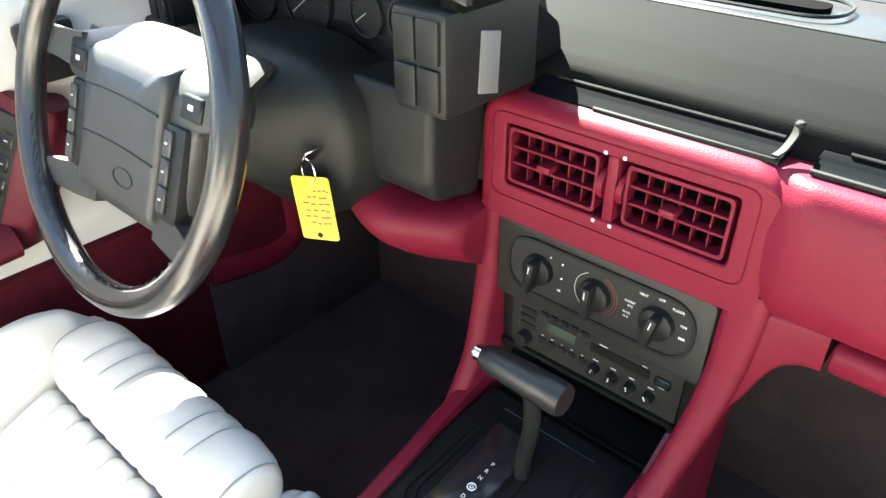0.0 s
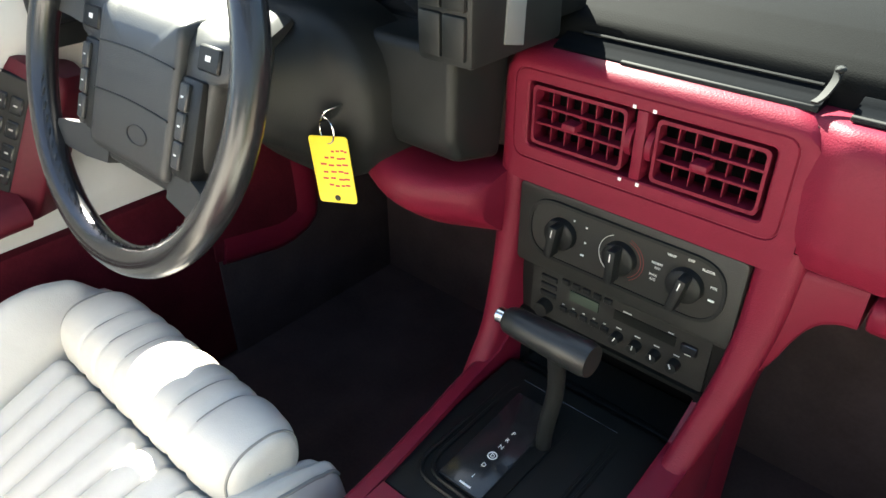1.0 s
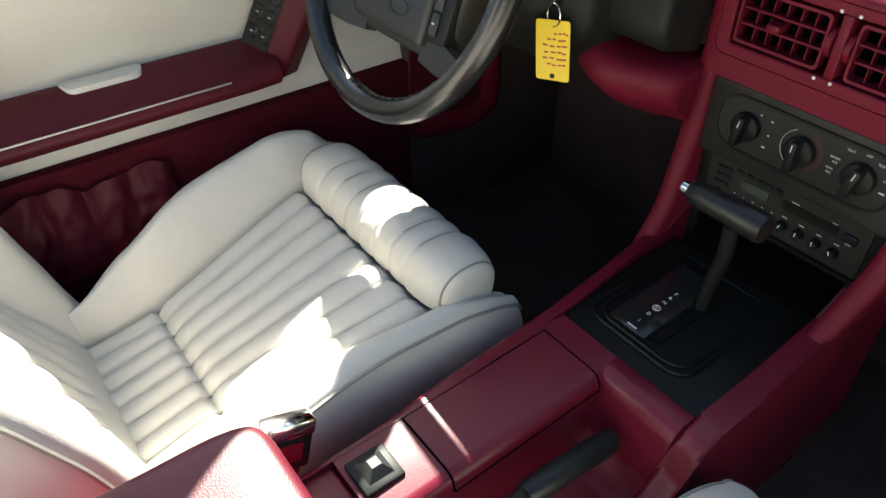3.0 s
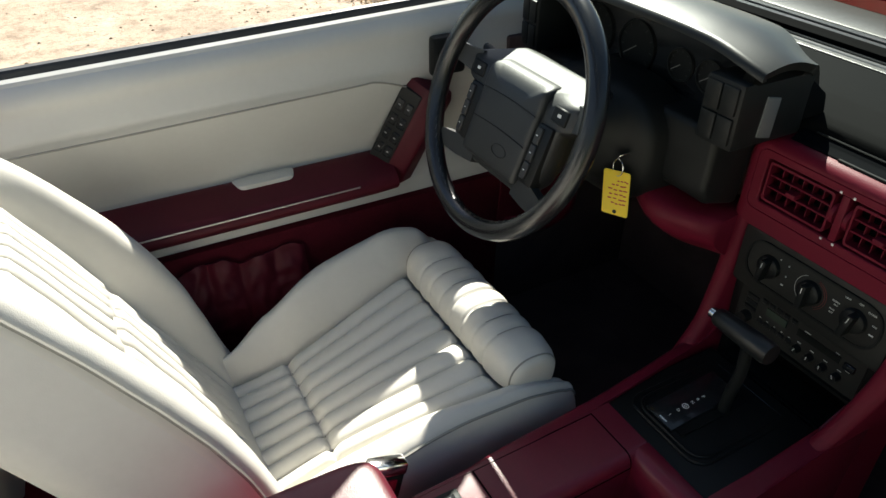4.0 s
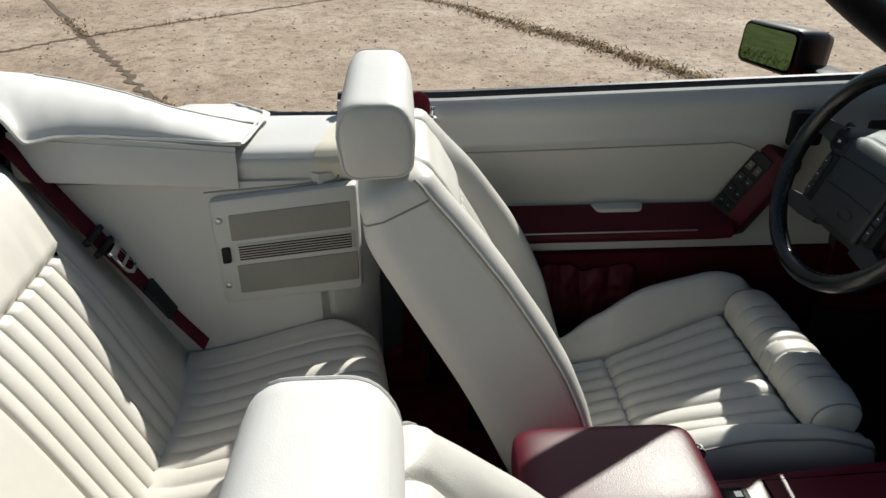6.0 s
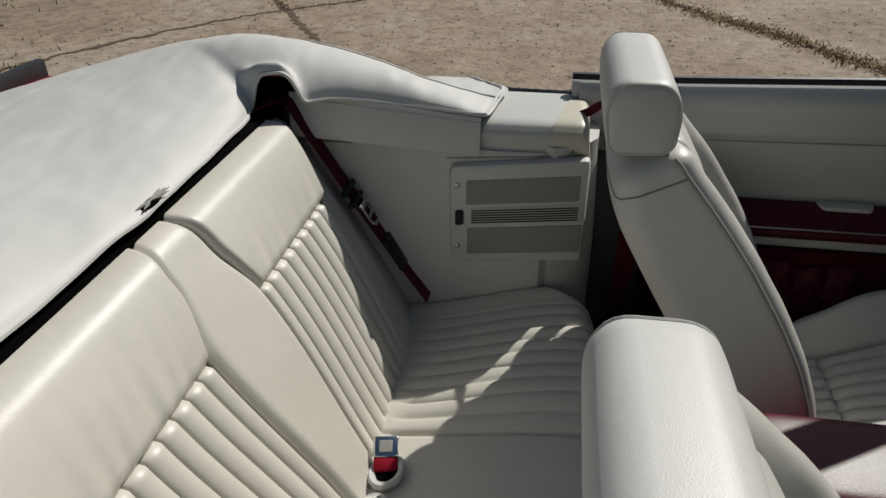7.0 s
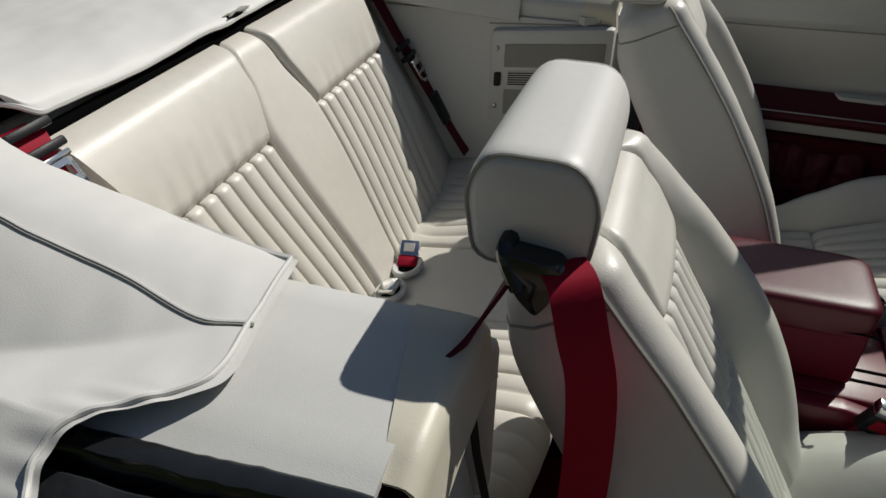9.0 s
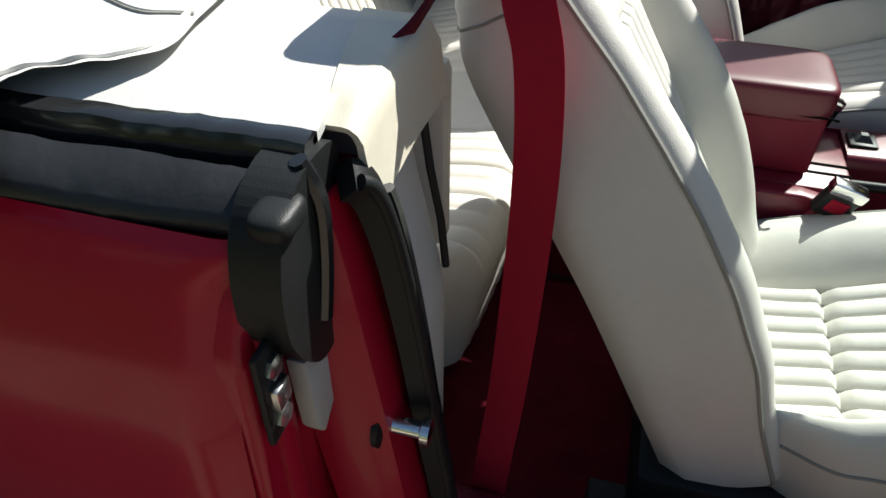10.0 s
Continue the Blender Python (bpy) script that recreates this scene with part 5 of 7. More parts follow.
# ---- steering wheel and column ----
def steering():
    C = Vector((-0.405, 0.704, 0.90))
    M = Matrix.Translation(C) @ Matrix.Rotation(radians(90 - 21), 4, "X")   # local z towards the driver, y up the wheel
    wheel = thing("steering_wheel", C, "black leather steering wheel with grey centre pad", "steering wheel")
    R, r = 0.192, 0.0165

    def L(p):
        return M @ Vector(p)
    part("rim", tube([L((R * math.cos(a), R * math.sin(a), 0)) for a in [k * math.tau / 96 for k in range(96)]], r, 14, closed=True), BLACK_LEATHER, wheel, "stitched black leather rim")
    ox = -0.010
    hub_out = rounded([(-0.145, 0.054), (-0.145, 0.014), (-0.120, 0.006), (-0.114, -0.082), (-0.086, -0.112), (0.086, -0.112), (0.114, -0.082), (0.120, 0.006), (0.145, 0.014), (0.145, 0.054), (0.105, 0.082), (-0.105, 0.082)], 0.010, 4)
    rings = [[L((ox + x * k, y * k, z - 0.062 * step(0.046, 0.084, y * k))) for x, y in hub_out] for z, k in ((-0.095, 0.74), (-0.060, 0.95), (-0.044, 1.0), (-0.030, 1.0), (-0.024, 0.985), (-0.021, 0.95), (-0.020, 0.7), (-0.020, 0.3), (-0.020, 0.05))]
    pad = part("centre_pad", loft(rings), GREY_PAD, wheel, "grey airbag pad", angle=45)
    face_out = rounded([(-0.077, -0.100), (0.077, -0.100), (0.077, 0.044), (0.072, 0.062), (-0.072, 0.062), (-0.077, 0.044)], 0.010, 4)
    rings = [[L((ox + x * k, y * k - 0.004 * (1 - k), z - 0.062 * step(0.046, 0.084, y * k))) for x, y in face_out] for z, k in ((-0.024, 1.0), (-0.015, 1.0), (-0.011, 0.97), (-0.0095, 0.90), (-0.009, 0.6), (-0.009, 0.3), (-0.009, 0.05))]
    part("pad_face", loft(rings), GREY_PAD, pad, "grey padded airbag face", angle=45)
    for y in (0.014, -0.036):
        part("pad_line", tube([L((ox + x / 10 * 0.074, y - 0.003 * (x / 10) ** 2, -0.0086)) for x in range(-10, 11)], 0.0010, 5), BLACK, pad)
    part("badge", tube([L((0.012 + 0.019 * math.cos(a), -0.066 + 0.0095 * math.sin(a), -0.0088)) for a in [k * math.tau / 24 for k in range(24)]], 0.0009, 5, closed=True), CHARCOAL, pad, "oval badge outline")
    for s in (-1, 1):
        part("spoke", loft([[L((ox * (1.9 - x * 10) + s * x, y, z)) for y, z in ((y0, z0 - 0.016), (y0, z0), (y1, z0), (y1, z0 - 0.016))] for x, y0, y1, z0 in ((0.13, 0.014, 0.056, -0.026), (0.16, 0.022, 0.054, -0.014), (0.188, 0.026, 0.054, -0.003))]), GREY_PAD, wheel, "grey upper spoke")
        part("spoke", loft([[L((s * x, y, z)) for y, z in ((y0, z0 - 0.018), (y0, z0), (y1, z0), (y1, z0 - 0.018))] for x, y0, y1, z0 in ((0.060, -0.116, -0.084, -0.020), (0.10, -0.120, -0.084, -0.016), (0.128, -0.118, -0.088, -0.010), (0.148, -0.112, -0.090, -0.004))]), GREY_PAD, wheel, "grey lower spoke")
        bx = ox + s * 0.097
        bar = part("switch_bar", box(bx - 0.017, bx + 0.017, -0.088, 0.008, -0.036, -0.0145, 0.003, 2, M), BLACK, wheel, "black cruise switch bar")
        for k in range(3):
            part("button", box(bx - 0.0135, bx + 0.0005, -0.080 + 0.028 * k, -0.0535 + 0.028 * k, -0.016, -0.0105, 0.0015, 1, M), GREY_PAD, bar)
            part("print_bar", box(bx - 0.0085, bx - 0.0045, -0.0672 + 0.028 * k, -0.0655 + 0.028 * k, -0.0106, -0.0101, 0, 1, M), WHITE_INK, bar, smooth=False)
        hx = ox + s * 0.112
        horn = part("horn_button", box(hx - 0.017, hx + 0.017, 0.017, 0.041, -0.030, -0.0175, 0.002, 1, M), BLACK, wheel, "horn button")
        part("print_bar", box(hx - 0.004, hx + 0.004, 0.0270, 0.0320, -0.0176, -0.0171, 0, 1, M), WHITE_INK, horn, smooth=False)
    for k in range(26):
        a = radians(195 + 5 * k)
        p = L(((R - 0.0155) * math.cos(a), (R - 0.0155) * math.sin(a), 0.005))
        q = L(((R - 0.0155) * math.cos(a + 0.05), (R - 0.0155) * math.sin(a + 0.05), 0.008))
        part("stitch", tube([p, q], 0.0009, 4), CHARCOAL, wheel)
    col = thing("steering_column", C + Vector((0, 0.15, -0.06)), "black steering column shroud with ignition lock", "steering column")
    def ell(w, h, a):
        return math.copysign(w * abs(math.cos(a)) ** 0.75, math.cos(a)), math.copysign(h * abs(math.sin(a)) ** 0.75, math.sin(a))
    rings = []
    for y, z, w, h in ((0.772, 0.876, 0.045, 0.045), (0.776, 0.875, 0.058, 0.055), (0.800, 0.868, 0.074, 0.066), (0.838, 0.856, 0.093, 0.081), (0.846, 0.852, 0.105, 0.087), (0.858, 0.846, 0.128, 0.096), (0.872, 0.842, 0.136, 0.102), (0.94, 0.834, 0.140, 0.106)):
        rings.append([Vector((-0.375 + p, y, z + q)) for p, q in (ell(w, h, k * math.tau / 40) for k in range(40))])
    part("shroud", loft(rings), BLACK, col, angle=50)
    key = Vector((-0.272, 0.852, 0.846))
    part("lock_housing", tube([key + Vector((-0.03, 0.05, 0.01)), key + Vector((-0.012, 0.015, 0.002)), key], [0.034, 0.032, 0.027], 20), BLACK, col, "round ignition lock housing")
    part("lock_face", tube([key, key + Vector((0.003, -0.004, 0))], 0.014, 18), CHARCOAL, col)
    part("stalk", tube([L((-0.06, 0.03, -0.075)), L((-0.15, 0.05, -0.07)), L((-0.19, 0.055, -0.068))], [0.006, 0.006, 0.008], 10), BLACK, col, "black indicator stalk")
    # key with tag
    tag = thing("key_tag", key, "yellow card key tag hanging from the ignition key", "key tag")
    part("key", box(-0.0012, 0.0012, -0.026, 0.0, -0.010, 0.010, 0.001, 1, Matrix.Translation(key + Vector((0.003, -0.002, 0))) @ Matrix.Rotation(radians(35), 4, "Y")), CHROME, tag, "chrome ignition key")
    ringc = key + Vector((0.004, -0.024, -0.016))
    part("ring", tube([ringc + Vector((0.011 * math.cos(a), 0, 0.014 * math.sin(a))) for a in [k * math.tau / 24 for k in range(24)]], 0.0009, 6, closed=True), CHROME, tag, "thin steel key ring")
    tm = Matrix.Translation(ringc + Vector((0, 0, -0.006))) @ Matrix.Rotation(radians(22), 4, "Z") @ Matrix.Rotation(radians(-5), 4, "Y")
    part("card", prism(rounded(rect(-0.0225, 0.0225, -0.077, 0.0), 0.004, 3), "y", -0.0008, 0.0008, 0, 1, tm), YELLOW, tag, "yellow card tag")
    part("hole", lathe([(0, -0.0004), (0.0035, -0.0004), (0.0035, 0.0004), (0, 0.0004)], 12, tm @ Matrix.Translation((0, -0.0009, -0.071)) @ Matrix.Rotation(math.pi / 2, 4, "X")), BLACK, tag)
    for k in range(6):
        w = (0.010, 0.013, 0.017, 0.016, 0.017, 0.013)[k]
        x = (0.012, 0.006, 0.004, 0.005, 0.004, 0.006)[k]
        for q in range(4):
            a = x - w + 2 * w * (q + 0.1 * ((k * 3 + q) % 3)) / 4
            b = a + 2 * w * (0.16 + 0.02 * ((k + q * 2) % 3))
            z = -0.0165 - 0.0080 * k + 0.0006 * ((q + k) % 3)
            part("print_bar", box(a, b, -0.0013, -0.0007, z - 0.0010, z + 0.0010, 0, 1, tm), RED_INK, tag, smooth=False)
    return wheel


steering()


# ---- centre console ----
def console():
    con = thing("centre_console", (0, 0.45, 0.24), "burgundy plastic centre console with shifter plate", "console")
    # driver's side wall, drawn in beside the lid and rounded along its top
    out = [(-0.12, -0.100), (0.30, -0.100), (0.45, -0.102), (0.53, -0.110), (0.61, -0.114), (0.72, -0.120), (0.80, -0.128), (0.90, -0.138), (1.02, -0.140)]
    top = [(-0.12, 0.500), (0.10, 0.511), (0.385, 0.5172), (0.72, 0.5292), (0.80, 0.533), (0.90, 0.540), (0.94, 0.546), (1.02, 0.60)]
    rings = []
    for k in range(58):
        y = -0.12 + 0.02 * k
        x, z = spline(out, y), lerp(top, y)
        rings.append([Vector((a, y, b)) for a, b in ((x - 0.010, 0.235), (x - 0.006, 0.40), (x, z - 0.014), (x + 0.0015, z - 0.006), (x + 0.005, z - 0.0015), (x + 0.010, z), (min(-0.0905, x + 0.022), z), (min(-0.0905, x + 0.022), 0.235))])
    part("side_wall", loft(rings), CONSOLE_RED, con, "burgundy console side", angle=50)
    # the passenger's side dips where the handbrake lies
    dip = [(-0.12, 0.235), (-0.12, 0.50), (0.10, 0.512), (0.30, 0.512), (0.36, 0.500), (0.40, 0.466), (0.45, 0.448), (0.60, 0.444), (0.650, 0.452), (0.676, 0.478), (0.690, 0.515), (0.704, 0.5275), (0.73, 0.531), (0.80, 0.533), (0.94, 0.545), (1.02, 0.60), (1.02, 0.235)]
    part("side_wall", prism(dip, "x", 0.104, 0.136, 0.006, 3), CONSOLE_RED, con, "burgundy console side with a dip for the handbrake")
    for x in (0.030, 0.058):
        part("lever_slot", box(x - 0.003, x + 0.003, 0.23, 0.384, 0.508, 0.5125), SHADOW_HOLE, con, "dark slot for the handbrake", smooth=False)
    part("rear_deck", box(-0.0950, 0.1035, -0.12, 0.385, 0.47, 0.511, 0.006), CONSOLE_RED, con)
    # driver-side deck with the lid
    # its inner edge rolls over into the well
    roll_over = [(-0.0960, -0.06), (-0.0960, 0.0), (-0.012, 0.0), (-0.006, -0.0012), (-0.001, -0.005), (0.002, -0.011), (0.0045, -0.030), (0.008, -0.085), (0.010, -0.110), (-0.03, -0.110)]
    part("deck", loft([[Vector((x, y, 0.5165 + (y - 0.385) * 0.0358 + dz)) for x, dz in roll_over] for y in (0.386, 0.50, 0.62, 0.72)]), CONSOLE_RED, con, angle=50)
    part("cross_rim", prism([(0.628, 0.424), (0.652, 0.432), (0.670, 0.450), (0.680, 0.480), (0.685, 0.510), (0.691, 0.522), (0.702, 0.5285), (0.722, 0.5295), (0.722, 0.42)], "x", -0.0080, 0.1038, 0.003), CONSOLE_RED, con)
    # the lid follows the deck and wraps over its inner edge
    def deck_z(y):
        return 0.5165 + (y - 0.385) * 0.0358
    wrap = [(-0.0895, -0.004), (-0.0895, -0.0006), (-0.0885, 0.0008), (-0.012, 0.0008), (-0.0055, -0.0004), (-0.0003, -0.0044), (0.0029, -0.0108), (0.0044, -0.0190), (0.0040, -0.0200), (-0.01, -0.0200), (-0.01, -0.004)]
    part("bin_lid", loft([[Vector((x, y, deck_z(y) + dz)) for x, dz in wrap] for y in (0.4745, 0.53, 0.60, 0.6815)]), CONSOLE_RED, con, "burgundy bin lid", angle=50)
    # thin dark parting line round it
    over = [(-0.0915, -0.004), (-0.0915, 0.0003), (-0.012, 0.0003), (-0.0058, -0.0009), (-0.0008, -0.0048), (0.0023, -0.0110), (0.0040, -0.0205), (0.0030, -0.0205), (-0.012, -0.004)]
    for y in (0.4731, 0.6829):
        part("lid_gap", loft([[Vector((x, q, deck_z(q) + dz)) for x, dz in over] for q in (y - 0.0014, y + 0.0014)]), SHADOW_HOLE, con, smooth=False)
    part("lid_gap", prism([(0.4731, 0.515), (0.4731, deck_z(0.4731) + 0.0003), (0.6829, deck_z(0.6829) + 0.0003), (0.6829, 0.515)], "x", -0.0915, -0.0896), SHADOW_HOLE, con, smooth=False)
    part("lid_gap", tube([(0.0040, 0.4731, deck_z(0.4731) - 0.0212), (0.0040, 0.6829, deck_z(0.6829) - 0.0212)], 0.0012, 6), SHADOW_HOLE, con)
    # handbrake well
    part("well_floor", box(-0.0118, 0.1035, 0.386, 0.6875, 0.40, 0.425), CONSOLE_RED, con, smooth=False)
    # mirror switch
    sw = part("mirror_switch", box(-0.077, -0.031, 0.391, 0.438, 0.512, 0.5235, 0.003), BLACK, con, "square black mirror switch")
    part("switch_pad", lathe([(0.0, 0.0), (0.021, 0.0), (0.008, 0.010), (0.0, 0.010)], 4, Matrix.Translation((-0.054, 0.4145, 0.5236)) @ Matrix.Rotation(math.pi / 4, 4, "Z")), RUBBER, sw)
    # shifter plate
    part("shifter_plate", prism([(0.7235, 0.49), (0.7235, 0.524), (0.86, 0.526), (0.955, 0.530), (0.968, 0.52), (0.968, 0.49)], "x", -0.1115, 0.1035, 0.003), PLATE_BLACK, con, "black shifter plate")
    for gx, k in ((0.0, 0), (0.009, 1)):
        ring = rounded([(-0.088 + gx, 0.752 + gx), (0.062 - gx, 0.752 + gx), (0.062 - gx, 0.945 - gx), (-0.088 + gx, 0.945 - gx)], 0.03, 6)
        part("plate_ridge", tube([(x, y, 0.5262) for x, y in ring], 0.0028, 6, closed=True), PLATE_BLACK, con)
    quad = part("selector_scale", prism([(0.765, 0.520), (0.765, 0.531), (0.905, 0.541), (0.905, 0.520)], "x", -0.062, -0.006, 0.003), BLACK_GLOSS, con, "gear selector scale")
    tilt = math.atan2(0.010, 0.14)
    for y, ch in ((0.783, "1"), (0.800, "D"), (0.8145, "D"), (0.829, "N"), (0.840, "R"), (0.851, "P")):
        letters(ch, 0.0070, (-0.029, y, 0.5315 + (y - 0.765) * math.tan(tilt) + 0.0006), quad, WHITE_INK, Matrix.Rotation(tilt, 4, "X"))
    part("selected_ring", tube([(-0.029 + 0.0048 * math.cos(a), 0.8145 + 0.0048 * math.sin(a), 0.5359) for a in [k * math.tau / 20 for k in range(20)]], 0.0006, 5, closed=True), WHITE_INK, quad)
    part("front_mark", box(-0.036, -0.022, 0.7690, 0.7712, 0.5316, 0.5322, 0, 1), WHITE_INK, quad, smooth=False)
    part("selector_slot", box(-0.014, 0.008, 0.775, 0.93, 0.5255, 0.5285), PLATE_BLACK, con, smooth=False)
    part("plate_groove", tube([(-0.075, 0.935, 0.5275), (0.05, 0.935, 0.5275)], 0.002, 6), BLACK_GLOSS, con)
    # lever
    lever = part("gear_lever", tube(smooth_path([(-0.002, 0.868, 0.515), (0.001, 0.866, 0.56), (0.010, 0.862, 0.62), (0.012, 0.853, 0.675)]), [0.009] * 18 + [0.010], 12), BLACK, con, "black gear lever")
    a, b = Vector((-0.046, 0.852, 0.688)), Vector((0.052, 0.848, 0.692))
    d = (b - a).normalized()
    part("t_handle", tube([a, a + d * 0.004, a + d * 0.02, a.lerp(b, 0.6), b - d * 0.006, b], [0.0115, 0.0138, 0.0150, 0.0165, 0.0172, 0.0155], 20), GRIP_BLACK, lever, "black t-shaped grip")
    part("release_button", tube([a - d * 0.012, a - d * 0.010, a + d * 0.002], [0.0065, 0.0085, 0.0085], 14), CHROME, lever, "chrome release button")
    # armrest
    part("armrest", superbox(0.0, 0.190, 0.634, 0.081, 0.132, 0.032, 0.28, 48, 18), RED_LEATHER, con, "padded burgundy armrest lid")
    part("armrest_box", box(-0.077, 0.077, 0.064, 0.314, 0.512, 0.622, 0.010, 3), RED_PLASTIC, con, "burgundy armrest box")
    part("armrest_seam", tube(smooth_path([(-0.0785, 0.07, 0.619), (-0.0785, 0.306, 0.619), (-0.07, 0.3155, 0.619), (0.07, 0.3155, 0.619), (0.0785, 0.306, 0.619), (0.0785, 0.07, 0.619)], 6), 0.0016, 5), SHADOW_HOLE, con, "dark parting line")
    part("armrest_latch", box(-0.020, 0.020, 0.311, 0.323, 0.580, 0.616, 0.004, 2), RED_PLASTIC, con, "burgundy armrest latch")
    return con


console()


def handbrake():
    hb = thing("handbrake", (0.045, 0.45, 0.43), "black handbrake lever lying in the console well", "handbrake")
    part("lever", tube([(0.046, 0.37, 0.490), (0.050, 0.54, 0.4985)], 0.009, 12), BLACK, hb)
    part("grip", tube([(0.050, 0.525, 0.499), (0.050, 0.56, 0.4955), (0.050, 0.650, 0.484), (0.050, 0.659, 0.483), (0.050, 0.662, 0.4826)], [0.0130, 0.0148, 0.0150, 0.0125, 0.007], 16), GRIP_BLACK, hb, "glossy black grip")
    return hb


handbrake()


# ---- driver's door ----
def driver_door():
    door = thing("door", (-0.75, 0.35, 0.25), "closed car door with cream panel and burgundy armrest", "car door")

    # the panel leans out from the seam down to the armrest
    lean = [(0.58, -0.700), (0.63, -0.710), (0.69, -0.754), (0.72, -0.746), (0.78, -0.720), (0.84, -0.694), (0.862, -0.688), (0.90, -0.693), (0.918, -0.690), (0.931, -0.694), (0.943, -0.704), (0.952, -0.718)]

    def panel(u, v):
        y = -0.20 + 1.15 * u
        z = 0.58 + 0.372 * v
        return (lerp(lean, z) - 0.010, y, z + 0.026 * max(0, y / 0.85) * step(0.6, 1.0, v))
    part("inner_panel", sheet(panel, 50, 60, 0.01), TRIM_WHITE, door, "cream vinyl door panel", angle=60)
    seam = smooth_path([(-0.6865, -0.19, 0.846), (-0.6865, 0.15, 0.850), (-0.6845, 0.55, 0.860), (-0.6850, 0.61, 0.861), (-0.694, 0.675, 0.838)], 8)
    part("panel_seam", tube(seam, 0.0018, 6), GRILLE, door)
    part("carpet", box(-0.75, -0.694, -0.20, 0.95, 0.24, 0.597, 0.006), RED_CARPET, door, "burgundy carpeted lower door")
    # added panel, coloured as the shaded gap between door and quarter trim
    part("rear_shade_panel", box(-0.76, -0.684, -0.20, -0.03, 0.26, 0.80, 0.01), SHADE_GREY, door, "added grey panel standing in for shade at the rear of the door")
    # gathered map pocket
    def pocket(u, v):
        w = u + 0.030 * noise.noise(Vector((u * 7, v * 1.5, 3.0)))
        fold = abs(math.sin(7 * math.pi * w)) * (0.75 + 0.5 * noise.noise(Vector((u * 5, 8.0, v))))
        top = 0.222 + 0.018 * fold + 0.026 * noise.noise(Vector((u * 6, 0, 0)))
        crease = 0.006 * noise.noise(Vector((u * 24, v * 9, 0))) + 0.004 * noise.noise(Vector((u * 9, v * 18, 5)))
        return (-0.684 + 0.022 * math.sin(math.pi * v) + 0.013 * fold * (0.4 + 0.6 * v) + crease, 0.44 * u, 0.34 + top * v)
    part("map_pocket", sheet(pocket, 130, 36, 0.006), DOOR_VINYL, door, "gathered burgundy map pocket", angle=60)
    prof = rounded([(-0.758, 0.694), (-0.735, 0.691), (-0.676, 0.669), (-0.664, 0.650), (-0.680, 0.632), (-0.758, 0.626)], 0.010, 4)
    def ring(y, k=1.0):
        return [Vector((-0.758 + (x + 0.758) * k, y, z)) for x, z in prof]
    part("armrest", loft([ring(0.01, 0.8), ring(0.06, 0.97), ring(0.10), ring(0.45), ring(0.60), ring(0.645, 0.96)]), DOOR_VINYL, door, "burgundy door armrest")
    part("chrome_strip", tube([(-0.6690, 0.06, 0.663), (-0.6690, 0.56, 0.664)], 0.0016, 6), STEEL, door, "thin bright strip")
    part("pull_cup", prism(rounded([(-0.756, 0.335), (-0.722, 0.345), (-0.722, 0.448), (-0.756, 0.458)], 0.012, 4), "z", 0.672, 0.6945, 0.003), TRIM_WHITE, door, "pale pull cup")
    # raised switch pod, its plate facing in and back
    ua = Vector((0.037, 0.024, -0.019)).normalized()
    va = Vector((0.044, 0.069, 0.153))
    va = (va - ua * va.dot(ua)).normalized()
    na = ua.cross(va)
    pm = Matrix.Translation((-0.709, 0.656, 0.750)) @ Matrix((ua, va, na)).transposed().to_4x4()
    outline = rounded([(-0.028, -0.004), (0.026, 0.003), (0.058, -0.010), (0.060, -0.060), (-0.028, -0.050)], 0.007, 3)
    pod = part("switch_pod", loft([[pm @ Vector((u * k + 0.004 * (1 - k), v, w - 0.02 * (1 - k))) for u, w in outline] for v, k in ((-0.105, 0.9), (-0.098, 1.0), (0.0, 1.0), (0.092, 0.98), (0.104, 0.85), (0.108, 0.5))]), DOOR_VINYL, door, "burgundy raised switch pod")
    plate = part("switch_plate", box(-0.0245, 0.0225, -0.087, 0.087, -0.006, 0.0035, 0.002, 1, pm), BLACK, pod, "black window switch plate")
    for i in range(2):
        for j in range(4):
            part("switch", box(-0.020 + 0.021 * i, -0.003 + 0.021 * i, -0.060 + 0.033 * j, -0.036 + 0.033 * j, 0.003, 0.0065, 0.002, 1, pm), BLACK_GLOSS, plate)
            part("print_bar", box(-0.014 + 0.021 * i, -0.009 + 0.021 * i, -0.049 + 0.033 * j, -0.047 + 0.033 * j, 0.0064, 0.0068, 0, 1, pm), GREY_CLOTH, plate, smooth=False)
    part("print_bar", box(-0.014, 0.010, -0.076, -0.0745, 0.0034, 0.0039, 0, 1, pm), GREY_CLOTH, plate, smooth=False)
    # inner handle
    hd = part("door_handle", box(-0.704, -0.680, 0.725, 0.797, 0.850, 0.926, 0.008), BLACK, door, "black inner door handle")
    part("handle_lever", box(-0.684, -0.672, 0.735, 0.785, 0.880, 0.900, 0.004), BLACK_GLOSS, hd)
    # belt line, glass seal, outer skin
    def rail(y):
        return 0.949 + 0.026 * max(0, y) / 0.85
    ys = [-0.215 + 1.15 * k / 20 for k in range(21)]
    part("top_rail", loft([[Vector((x, y, rail(y) + dz)) for x, dz in ((-0.712, -0.03), (-0.716, -0.004), (-0.719, 0.000), (-0.722, -0.003), (-0.725, -0.003), (-0.728, 0.001), (-0.738, 0.000), (-0.738, -0.03))] for y in ys]), TRIM_WHITE, door, "pale upper door rail", angle=50)
